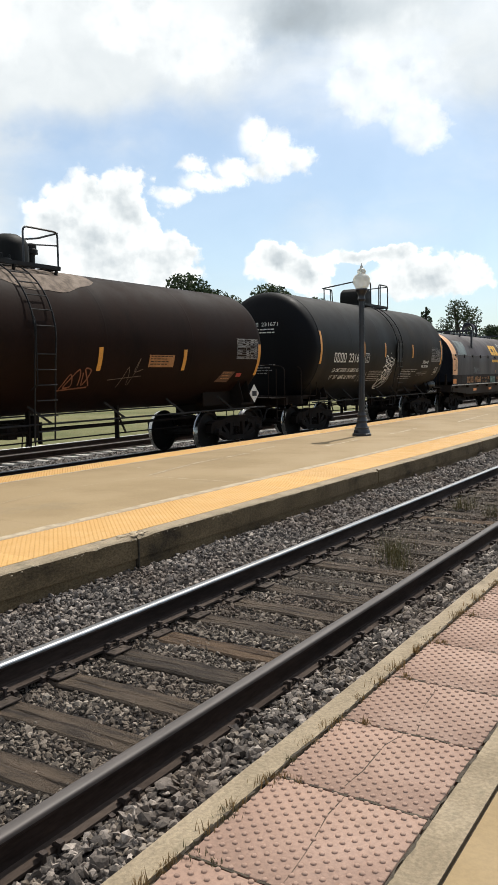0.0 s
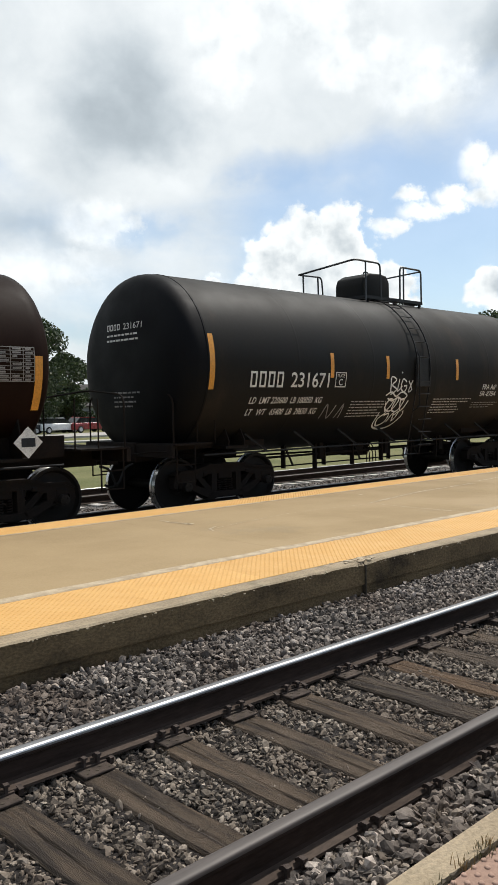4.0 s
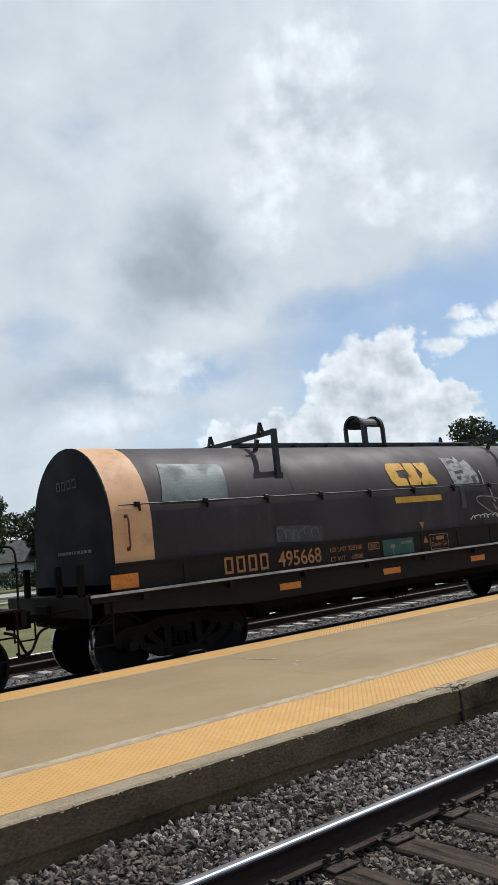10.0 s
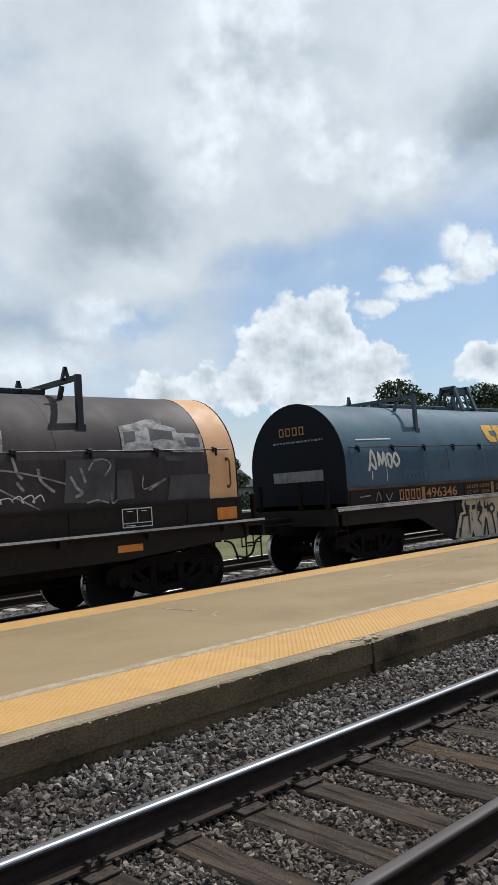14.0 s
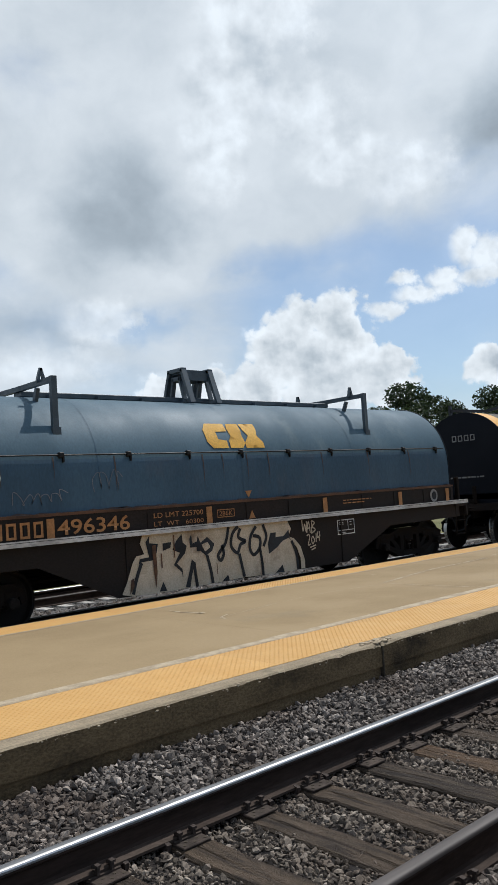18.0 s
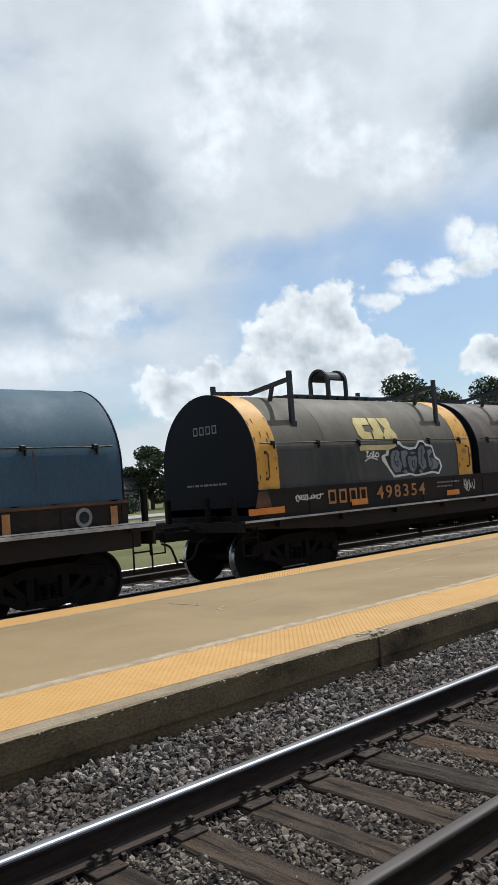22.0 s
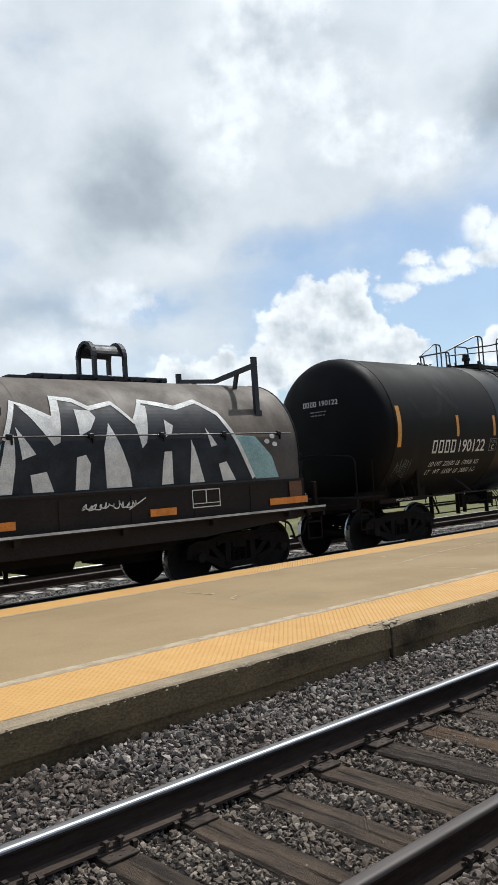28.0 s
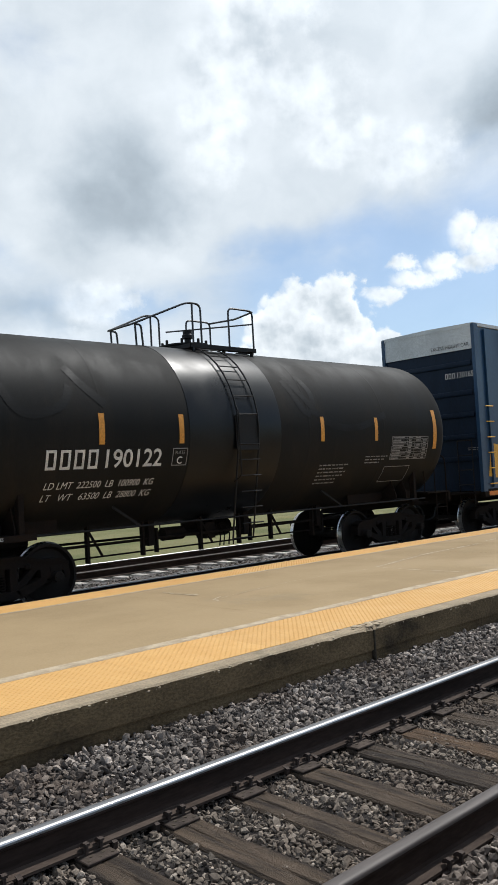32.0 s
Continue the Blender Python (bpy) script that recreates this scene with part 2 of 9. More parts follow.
# ---- materials ----
def surf(name, a, b, rough=0.75, metal=0.0, scale=3.0, fine=60.0, bump=0.25, stretch=(1, 1, 1), rand=0.0, lo=0.35, hi=0.7, stain=None, stain_scale=1.0, spec=0.5, dist=0.01, amp=0.21):
    """Two colours mixed at a coarse scale, grain at a fine one, an optional third colour in blots."""
    m = bpy.data.materials.new(name)
    m.use_nodes = True
    k = Nodes(m.node_tree)
    out, s = k.add("OutputMaterial"), k.add("BsdfPrincipled")
    v = k.vec("MULTIPLY", k.add("TexCoord").outputs["Object"], stretch)
    info = k.add("ObjectInfo")
    v = k.vec("ADD", v, k.vec("MULTIPLY", info.outputs["Random"], (37.0, 17.0, 5.0))) if rand else v
    big, small = k.noise(v, scale, 5.0, 0.6), k.noise(v, fine, 3.0, 0.6)
    c = k.mix(k.step(big.outputs[0], lo, hi), (*a, 1), (*b, 1))
    if stain:
        blot = k.noise(v, stain_scale, 6.0, 0.65)
        c = k.mix(k.step(blot.outputs[0], 0.55, 0.72, 0, 0.85), c, (*stain, 1))
    grain = k.step(small.outputs[0], 0.25, 0.75, 1.0 - amp, 1.0 + amp)
    if rand:
        grain = k.math("MULTIPLY", grain, k.math("ADD", k.math("MULTIPLY", info.outputs["Random"], 2 * rand), 1.0 - rand))
    g = k.add("CombineXYZ")
    for q in g.inputs:
        k.feed(q, grain)
    k.feed(s.inputs["Base Color"], k.mix(1.0, c, g.outputs[0], "MULTIPLY"))
    k.feed(s.inputs["Roughness"], k.step(big.outputs[0], 0.3, 0.7, max(rough - 0.1, 0.05), min(rough + 0.1, 1.0)))
    s.inputs["Metallic"].default_value = metal
    s.inputs["Specular IOR Level"].default_value = spec
    if bump:
        bp = k.add("Bump")
        bp.inputs["Strength"].default_value = bump
        bp.inputs["Distance"].default_value = dist
        k.feed(bp.inputs["Height"], k.math("ADD", small.outputs[0], big.outputs[0]))
        k.feed(s.inputs["Normal"], bp.outputs[0])
    k.feed(out.inputs[0], s.outputs[0])
    return m


def leafy(name, a, b):
    m = bpy.data.materials.new(name)
    m.use_nodes = True
    k = Nodes(m.node_tree)
    out, s, tr, mx = k.add("OutputMaterial"), k.add("BsdfPrincipled"), k.add("BsdfTranslucent"), k.add("MixShader")
    isle = k.add("NewGeometry").outputs["Random Per Island"]
    c = k.mix(isle, (*a, 1), (*b, 1))
    k.feed(s.inputs["Base Color"], c)
    s.inputs["Roughness"].default_value = 0.6
    k.feed(tr.inputs[0], c)
    mx.inputs[0].default_value = 0.25
    k.feed(mx.inputs[1], s.outputs[0])
    k.feed(mx.inputs[2], tr.outputs[0])
    k.feed(out.inputs[0], mx.outputs[0])
    return m


def stones(name, cols):
    m = bpy.data.materials.new(name)
    m.use_nodes = True
    k = Nodes(m.node_tree)
    out, s = k.add("OutputMaterial"), k.add("BsdfPrincipled")
    isle = k.add("NewGeometry").outputs["Random Per Island"]
    v = k.add("TexCoord").outputs["Object"]
    ramp = k.add("ValToRGB")
    k.feed(ramp.inputs[0], isle)
    e = ramp.color_ramp.elements
    e[0].color, e[1].color = (*cols[0], 1), (*cols[4], 1)
    for at, col in zip((0.3, 0.6, 0.84), cols[1:4]):
        e.new(at).color = (*col, 1)
    grain, dirt = k.noise(v, 70.0, 3.0), k.noise(v, 0.9, 4.0)
    g = k.add("CombineXYZ")
    for q in g.inputs:
        k.feed(q, k.step(grain.outputs[0], 0.25, 0.75, 0.72, 1.22))
    c = k.mix(1.0, ramp.outputs[0], g.outputs[0], "MULTIPLY")
    c = k.mix(k.step(dirt.outputs[0], 0.44, 0.70, 0, 0.62), c, (0.088, 0.060, 0.042, 1))
    k.feed(s.inputs["Base Color"], c)
    s.inputs["Roughness"].default_value = 0.88
    bp = k.add("Bump")
    bp.inputs["Strength"].default_value = 0.5
    bp.inputs["Distance"].default_value = 0.006
    k.feed(bp.inputs["Height"], grain.outputs[0])
    k.feed(s.inputs["Normal"], bp.outputs[0])
    k.feed(out.inputs[0], s.outputs[0])
    return m


M = {
    "grass": surf("grass", (0.125, 0.115, 0.031), (0.078, 0.085, 0.0205), 0.9, scale=0.25, fine=14, bump=0.6, stain=(0.17, 0.145, 0.051), stain_scale=0.12, dist=0.05),
    # bed far darker than its stones: shade in the gaps put into the colour
    "ballast": surf("ballast", (0.030, 0.026, 0.0245), (0.016, 0.0138, 0.0128), 0.95, scale=9, fine=26, bump=1.0, lo=0.4, hi=0.6, stain=(0.021, 0.0154, 0.0126), stain_scale=0.7, dist=0.04, spec=0.1),
    "stones": stones("stones", ((0.038, 0.031, 0.0265), (0.096, 0.080, 0.068), (0.160, 0.134, 0.114), (0.255, 0.215, 0.183), (0.45, 0.385, 0.33))),
    "stones_brown": stones("stones_brown", ((0.038, 0.029, 0.0215), (0.094, 0.074, 0.056), (0.150, 0.119, 0.091), (0.225, 0.183, 0.143), (0.34, 0.285, 0.23))),
    "concrete": surf("concrete", (0.294, 0.206, 0.102), (0.255, 0.179, 0.090), 0.85, scale=0.7, fine=45, bump=0.12, stain=(0.213, 0.158, 0.090), stain_scale=0.33, amp=0.07),
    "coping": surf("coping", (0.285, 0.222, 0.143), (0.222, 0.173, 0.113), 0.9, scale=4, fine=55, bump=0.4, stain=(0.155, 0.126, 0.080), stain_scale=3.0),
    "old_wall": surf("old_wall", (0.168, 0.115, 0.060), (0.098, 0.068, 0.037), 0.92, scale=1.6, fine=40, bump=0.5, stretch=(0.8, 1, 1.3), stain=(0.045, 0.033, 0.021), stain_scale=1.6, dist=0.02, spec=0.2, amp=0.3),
    "patch": surf("patch", (0.385, 0.305, 0.205), (0.30, 0.235, 0.157), 0.9, scale=8, fine=50, bump=0.3, amp=0.1),
    "mend": surf("mend", (0.43, 0.345, 0.235), (0.31, 0.243, 0.162), 0.9, scale=8, fine=50, bump=0.3, amp=0.1),
    # end shield blacker than the tank: the shade on it is painted in
    "shield_shaded": surf("shield_shaded", (0.0036, 0.0039, 0.0050), (0.0048, 0.005, 0.006), 0.6, scale=1.5, fine=30, bump=0.02, spec=0.09, amp=0.1),
    "dirt": surf("dirt", (0.062, 0.046, 0.029), (0.028, 0.021, 0.0135), 0.95, scale=12, fine=60, bump=0.5),
    "tile": surf("tile", (0.312, 0.198, 0.146), (0.270, 0.172, 0.128), 0.8, scale=3, fine=70, bump=0.15, rand=0.06, stain=(0.25, 0.160, 0.115), stain_scale=2.5, amp=0.12),
    "yellow_mat": surf("yellow_mat", (0.55, 0.310, 0.092), (0.53, 0.295, 0.087), 0.7, scale=2, fine=50, bump=0.12, rand=0.05, stain=(0.47, 0.275, 0.093), stain_scale=1.2, amp=0.06),
    "rail_side": surf("rail_side", (0.042, 0.028, 0.022), (0.024, 0.0165, 0.0135), 0.75, metal=0.0, scale=5, fine=60, bump=0.2, stretch=(0.2, 1, 1), spec=0.1),
    "rail_foot": surf("rail_foot", (0.066, 0.047, 0.036), (0.038, 0.027, 0.0215), 0.85, scale=5, fine=60, bump=0.2, stretch=(0.3, 1, 1), spec=0.2),
    "rail_top": surf("rail_top", (0.58, 0.55, 0.52), (0.44, 0.42, 0.40), 0.3, metal=1.0, scale=1.2, fine=30, bump=0.02, stretch=(0.1, 1, 1)),
    "rail_grey": surf("rail_grey", (0.26, 0.26, 0.265), (0.19, 0.185, 0.185), 0.42, metal=0.7, scale=1.2, fine=30, bump=0.03, stretch=(0.1, 1, 1)),
    "overpaint": surf("overpaint", (0.082, 0.078, 0.082), (0.055, 0.05, 0.053), 0.7, scale=2.2, fine=40, bump=0.03, spec=0.2, amp=0.1),
    "rail_dull": surf("rail_dull", (0.082, 0.069, 0.063), (0.056, 0.046, 0.042), 0.62, metal=0.25, scale=1.2, fine=30, bump=0.03, stretch=(0.1, 1, 1)),
    "plate": surf("plate", (0.062, 0.043, 0.032), (0.036, 0.0255, 0.0195), 0.85, metal=0.2, scale=10, fine=80, bump=0.3, rand=0.15),
    "spike": surf("spike", (0.06, 0.042, 0.034), (0.035, 0.027, 0.023), 0.8, metal=0.3, scale=14, fine=80, bump=0.3),
    "tie": surf("tie", (0.070, 0.046, 0.027), (0.021, 0.0142, 0.0096), 0.92, scale=2.5, fine=45, bump=0.9, stretch=(8, 0.8, 8), rand=0.25, stain=(0.10, 0.067, 0.040), stain_scale=1.3, dist=0.02, amp=0.32),
    "tie_pale": surf("tie_pale", (0.44, 0.41, 0.375), (0.31, 0.285, 0.26), 0.92, scale=2.5, fine=45, bump=0.6, stretch=(8, 0.8, 8), rand=0.15),
    "ballast_pale": surf("ballast_pale", (0.15, 0.138, 0.128), (0.055, 0.05, 0.047), 0.95, scale=16, fine=40, bump=1.0, lo=0.42, hi=0.58, dist=0.04),
    "tie_rust": surf("tie_rust", (0.110, 0.063, 0.029), (0.044, 0.027, 0.0165), 0.92, scale=2.5, fine=45, bump=0.9, stretch=(8, 0.8, 8), dist=0.02),
    "iron": surf("iron", (0.008, 0.0078, 0.0085), (0.013, 0.012, 0.012), 0.55, metal=0.0, scale=4, fine=60, bump=0.1, spec=0.2),
    "lamp_paint": surf("lamp_paint", (0.008, 0.009, 0.013), (0.014, 0.015, 0.02), 0.42, scale=6, fine=60, bump=0.05),
    "tank_black": surf("tank_black", (0.0058, 0.0057, 0.0056), (0.0116, 0.0105, 0.0092), 0.6, scale=0.55, fine=30, bump=0.03, stretch=(0.8, 1, 0.35), stain=(0.0270, 0.0195, 0.0138), stain_scale=0.45, spec=0.13, amp=0.1),
    "tank_natx": surf("tank_natx", (0.0080, 0.0084, 0.0085), (0.0158, 0.0150, 0.0138), 0.63, scale=0.8, fine=30, bump=0.03, stretch=(1.4, 1, 0.4), stain=(0.0215, 0.0178, 0.0143), stain_scale=0.7, spec=0.12, amp=0.1),
    "tank_band": surf("tank_band", (0.0040, 0.0046, 0.006), (0.0075, 0.008, 0.009), 0.36, scale=1.0, fine=30, bump=0.03, spec=0.24),
    "tank_brown": surf("tank_brown", (0.0108, 0.0049, 0.0034), (0.0155, 0.0075, 0.0052), 0.6, scale=0.7, fine=30, bump=0.04, stretch=(1, 1, 0.35), stain=(0.0072, 0.0040, 0.0030), stain_scale=0.6, spec=0.05, amp=0.1),
    "tank_dust": surf("tank_dust", (0.165, 0.115, 0.080), (0.085, 0.062, 0.046), 0.85, scale=5, fine=50, bump=0.2),
    "under": surf("under", (0.0085, 0.0064, 0.0054), (0.017, 0.0118, 0.009), 0.85, scale=3, fine=40, bump=0.2, spec=0.12),
    "wheel": surf("wheel", (0.008, 0.0063, 0.0053), (0.016, 0.012, 0.0095), 0.75, metal=0.0, scale=3, fine=50, bump=0.2, spec=0.2),
    "tread": surf("tread", (0.5, 0.49, 0.48), (0.36, 0.34, 0.32), 0.3, metal=1.0, scale=4, fine=60, bump=0.0),
    # hood tops paler than their sides: dust plus daylight put into the colour
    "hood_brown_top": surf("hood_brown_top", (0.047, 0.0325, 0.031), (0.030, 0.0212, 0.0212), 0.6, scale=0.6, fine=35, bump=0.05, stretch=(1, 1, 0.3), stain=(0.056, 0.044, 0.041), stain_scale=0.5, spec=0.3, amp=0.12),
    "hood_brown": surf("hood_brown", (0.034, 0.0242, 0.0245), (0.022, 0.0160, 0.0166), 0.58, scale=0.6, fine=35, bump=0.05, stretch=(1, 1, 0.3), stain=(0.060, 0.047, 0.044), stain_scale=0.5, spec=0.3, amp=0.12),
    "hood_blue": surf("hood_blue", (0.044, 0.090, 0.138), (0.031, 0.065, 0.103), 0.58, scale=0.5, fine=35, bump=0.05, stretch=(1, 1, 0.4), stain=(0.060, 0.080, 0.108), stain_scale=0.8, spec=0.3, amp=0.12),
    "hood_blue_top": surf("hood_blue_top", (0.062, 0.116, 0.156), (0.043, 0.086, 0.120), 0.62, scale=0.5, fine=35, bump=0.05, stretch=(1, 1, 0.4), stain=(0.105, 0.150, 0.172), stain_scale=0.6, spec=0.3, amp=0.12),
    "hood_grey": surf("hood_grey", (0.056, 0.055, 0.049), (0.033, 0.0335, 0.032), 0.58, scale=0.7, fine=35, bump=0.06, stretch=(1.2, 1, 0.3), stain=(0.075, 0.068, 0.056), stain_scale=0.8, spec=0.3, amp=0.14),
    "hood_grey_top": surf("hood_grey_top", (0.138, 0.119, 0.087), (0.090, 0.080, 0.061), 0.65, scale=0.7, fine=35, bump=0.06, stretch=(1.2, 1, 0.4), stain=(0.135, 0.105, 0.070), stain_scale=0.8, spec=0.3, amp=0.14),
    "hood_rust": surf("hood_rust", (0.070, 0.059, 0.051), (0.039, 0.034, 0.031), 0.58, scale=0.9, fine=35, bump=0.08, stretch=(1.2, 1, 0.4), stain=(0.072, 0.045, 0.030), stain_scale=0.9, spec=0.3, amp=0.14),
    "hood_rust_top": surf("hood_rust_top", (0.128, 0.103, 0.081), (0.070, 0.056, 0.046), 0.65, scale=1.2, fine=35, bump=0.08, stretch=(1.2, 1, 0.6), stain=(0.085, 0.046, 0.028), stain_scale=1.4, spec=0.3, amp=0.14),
    "end_navy": surf("end_navy", (0.007, 0.0085, 0.013), (0.0115, 0.013, 0.018), 0.6, scale=1.2, fine=40, bump=0.04, spec=0.09),
    "peach": surf("peach", (0.66, 0.36, 0.17), (0.58, 0.31, 0.145), 0.6, scale=1.3, fine=40, bump=0.05, stain=(0.42, 0.22, 0.11), stain_scale=1.5, amp=0.06),
    "yellow_band": surf("yellow_band", (0.62, 0.31, 0.035), (0.54, 0.26, 0.03), 0.6, scale=1.3, fine=40, bump=0.05, stain=(0.17, 0.072, 0.02), stain_scale=2.6, amp=0.1),
    "sill_dark": surf("sill_dark", (0.014, 0.0115, 0.0105), (0.024, 0.018, 0.0155), 0.72, scale=1.2, fine=40, bump=0.1, stretch=(0.6, 1, 1), spec=0.15),
    "rust_strip": surf("rust_strip", (0.11, 0.048, 0.022), (0.05, 0.028, 0.018), 0.85, scale=2.0, fine=40, bump=0.2, stretch=(0.5, 1, 2)),
    "rust_thin": surf("rust_thin", (0.080, 0.055, 0.045), (0.052, 0.045, 0.046), 0.85, scale=3.0, fine=40, bump=0.1, stain=(0.095, 0.048, 0.024), stain_scale=2.0),
    "walk_edge": surf("walk_edge", (0.52, 0.51, 0.50), (0.28, 0.27, 0.26), 0.6, metal=0.3, scale=3, fine=40, bump=0.2, stretch=(0.4, 1, 1)),
    "rack": surf("rack", (0.016, 0.018, 0.026), (0.028, 0.028, 0.032), 0.5, scale=3, fine=50, bump=0.05, spec=0.3),
    "rack_blue": surf("rack_blue", (0.045, 0.065, 0.085), (0.03, 0.045, 0.06), 0.5, scale=3, fine=50, bump=0.05),
    "white_paint": surf("white_paint", (0.62, 0.61, 0.58), (0.48, 0.47, 0.45), 0.7, scale=5, fine=50, bump=0.03),
    "patch_grey": surf("patch_grey", (0.34, 0.325, 0.315), (0.15, 0.138, 0.134), 0.75, scale=6, fine=30, bump=0.03, stretch=(1, 1, 2), stain=(0.085, 0.077, 0.075), stain_scale=3.0, spec=0.3),
    "grey_paint": surf("grey_paint", (0.23, 0.22, 0.215), (0.15, 0.145, 0.14), 0.8, scale=6, fine=50, bump=0.03),
    "tag_white": surf("tag_white", (0.70, 0.69, 0.66), (0.55, 0.54, 0.51), 0.7, scale=3, fine=40, bump=0.03),
    "tag_cream": surf("tag_cream", (0.49, 0.415, 0.315), (0.40, 0.33, 0.24), 0.75, scale=3, fine=40, bump=0.03, stain=(0.17, 0.105, 0.06), stain_scale=1.3),
    "tag_dark": surf("tag_dark", (0.022, 0.026, 0.032), (0.012, 0.013, 0.016), 0.6, scale=2, fine=40, bump=0.03, spec=0.2),
    "tag_fill": surf("tag_fill", (0.15, 0.165, 0.195), (0.09, 0.10, 0.12), 0.6, scale=2, fine=40, bump=0.03),
    "tag_teal": surf("tag_teal", (0.27, 0.42, 0.42), (0.18, 0.29, 0.30), 0.6, scale=2, fine=40, bump=0.03),
    "oil": surf("oil", (0.0042, 0.0042, 0.0044), (0.0066, 0.0064, 0.0062), 0.6, scale=2, fine=40, bump=0.02, spec=0.2),
    "amber": surf("amber", (0.62, 0.27, 0.03), (0.52, 0.22, 0.025), 0.45, scale=4, fine=40, bump=0.03),
    "orange": surf("orange", (0.62, 0.20, 0.012), (0.52, 0.16, 0.012), 0.5, scale=4, fine=40, bump=0.03),
    "mark_orange": surf("mark_orange", (0.36, 0.165, 0.0525), (0.27, 0.1237, 0.04125), 0.7, scale=6, fine=40, bump=0.02),
    "print_grey": surf("print_grey", (0.40, 0.38, 0.355), (0.29, 0.275, 0.26), 0.8, scale=6, fine=50, bump=0.02),
    "mark_dim": surf("mark_dim", (0.10, 0.082, 0.066), (0.062, 0.05, 0.042), 0.8, scale=6, fine=40, bump=0.02),
    "logo_yellow": surf("logo_yellow", (0.66, 0.36, 0.035), (0.55, 0.29, 0.03), 0.65, scale=3, fine=40, bump=0.02),
    "logo_pale": surf("logo_pale", (0.62, 0.50, 0.20), (0.50, 0.40, 0.16), 0.7, scale=3, fine=40, bump=0.02),
    "mint": surf("mint", (0.125, 0.15, 0.142), (0.075, 0.085, 0.083), 0.6, scale=2, fine=40, bump=0.02),
    "green_sign": surf("green_sign", (0.012, 0.075, 0.055), (0.01, 0.055, 0.042), 0.6, scale=2, fine=40, bump=0.02),
    "red_sign": surf("red_sign", (0.35, 0.03, 0.02), (0.28, 0.025, 0.02), 0.6, scale=2, fine=40, bump=0.02),
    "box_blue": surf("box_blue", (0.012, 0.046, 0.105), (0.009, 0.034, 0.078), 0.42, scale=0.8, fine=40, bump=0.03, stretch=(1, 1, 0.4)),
    # the boxcar's blue darkened for its ends: shade put into the colour
    "box_end_shaded": surf("box_end_shaded", (0.0045, 0.014, 0.032), (0.0035, 0.010, 0.023), 0.6, scale=0.9, fine=40, bump=0.03, stretch=(1, 1, 0.4), spec=0.2),
    "tag_rust": surf("tag_rust", (0.20, 0.068, 0.028), (0.12, 0.045, 0.02), 0.75, scale=5, fine=40, bump=0.02),
    "box_white": surf("box_white", (0.55, 0.57, 0.58), (0.46, 0.48, 0.49), 0.6, scale=1, fine=40, bump=0.03),
    "bark": surf("bark", (0.075, 0.058, 0.042), (0.045, 0.036, 0.028), 0.95, scale=6, fine=40, bump=0.8, stretch=(2, 2, 0.4)),
    "road": surf("road", (0.36, 0.34, 0.31), (0.30, 0.285, 0.26), 0.9, scale=0.4, fine=20, bump=0.1),
    "siding": surf("siding", (0.30, 0.31, 0.32), (0.25, 0.26, 0.27), 0.8, scale=0.6, fine=20, bump=0.1),
    "shingle": surf("shingle", (0.06, 0.055, 0.052), (0.04, 0.037, 0.035), 0.9, scale=2, fine=20, bump=0.3),
    "dark_glass": surf("dark_glass", (0.015, 0.018, 0.02), (0.01, 0.012, 0.014), 0.12, scale=2, fine=20, bump=0.0),
    "car_white": surf("car_white", (0.75, 0.75, 0.75), (0.68, 0.68, 0.68), 0.25, scale=1, fine=20, bump=0.0),
    "car_dark": surf("car_dark", (0.03, 0.035, 0.045), (0.025, 0.028, 0.035), 0.25, scale=1, fine=20, bump=0.0),
    "car_red": surf("car_red", (0.22, 0.02, 0.02), (0.17, 0.016, 0.016), 0.25, scale=1, fine=20, bump=0.0),
    "rubber": surf("rubber", (0.015, 0.015, 0.015), (0.022, 0.021, 0.02), 0.85, scale=5, fine=40, bump=0.1, spec=0.2),
    "leaf": leafy("leaf", (0.0125, 0.024, 0.0075), (0.046, 0.068, 0.020)),
    "leaf_dark": leafy("leaf_dark", (0.008, 0.018, 0.007), (0.028, 0.048, 0.016)),
    "weed": leafy("weed", (0.29, 0.18, 0.075), (0.14, 0.09, 0.033)),
    "weed_green": leafy("weed_green", (0.052, 0.050, 0.016), (0.115, 0.09, 0.038)),
}
globe = bpy.data.materials.new("globe")
globe.use_nodes = True
_g = globe.node_tree.nodes["Principled BSDF"]
_g.inputs["Base Color"].default_value = (0.85, 0.83, 0.76, 1)
_g.inputs["Roughness"].default_value = 0.3
_g.inputs["Transmission Weight"].default_value = 0.45
_g.inputs["IOR"].default_value = 1.2
M["globe"] = globe


# ---- shapes ----
def box(bm, x0, x1, y0, y1, z0, z1):
    v = [bm.verts.new((x, y, z)) for x in (x0, x1) for y in (y0, y1) for z in (z0, z1)]
    return [bm.faces.new([v[i] for i in q]) for q in ((0, 1, 3, 2), (4, 6, 7, 5), (0, 4, 5, 1), (2, 3, 7, 6), (0, 2, 6, 4), (1, 5, 7, 3))]


def soft_box(bm, x0, x1, y0, y1, z0, z1, r=0.02, seg=2):
    fs = box(bm, x0, x1, y0, y1, z0, z1)
    es = list({e for f in fs for e in f.edges})
    bmesh.ops.bevel(bm, geom=es, offset=r, segments=seg, affect="EDGES", profile=0.5)


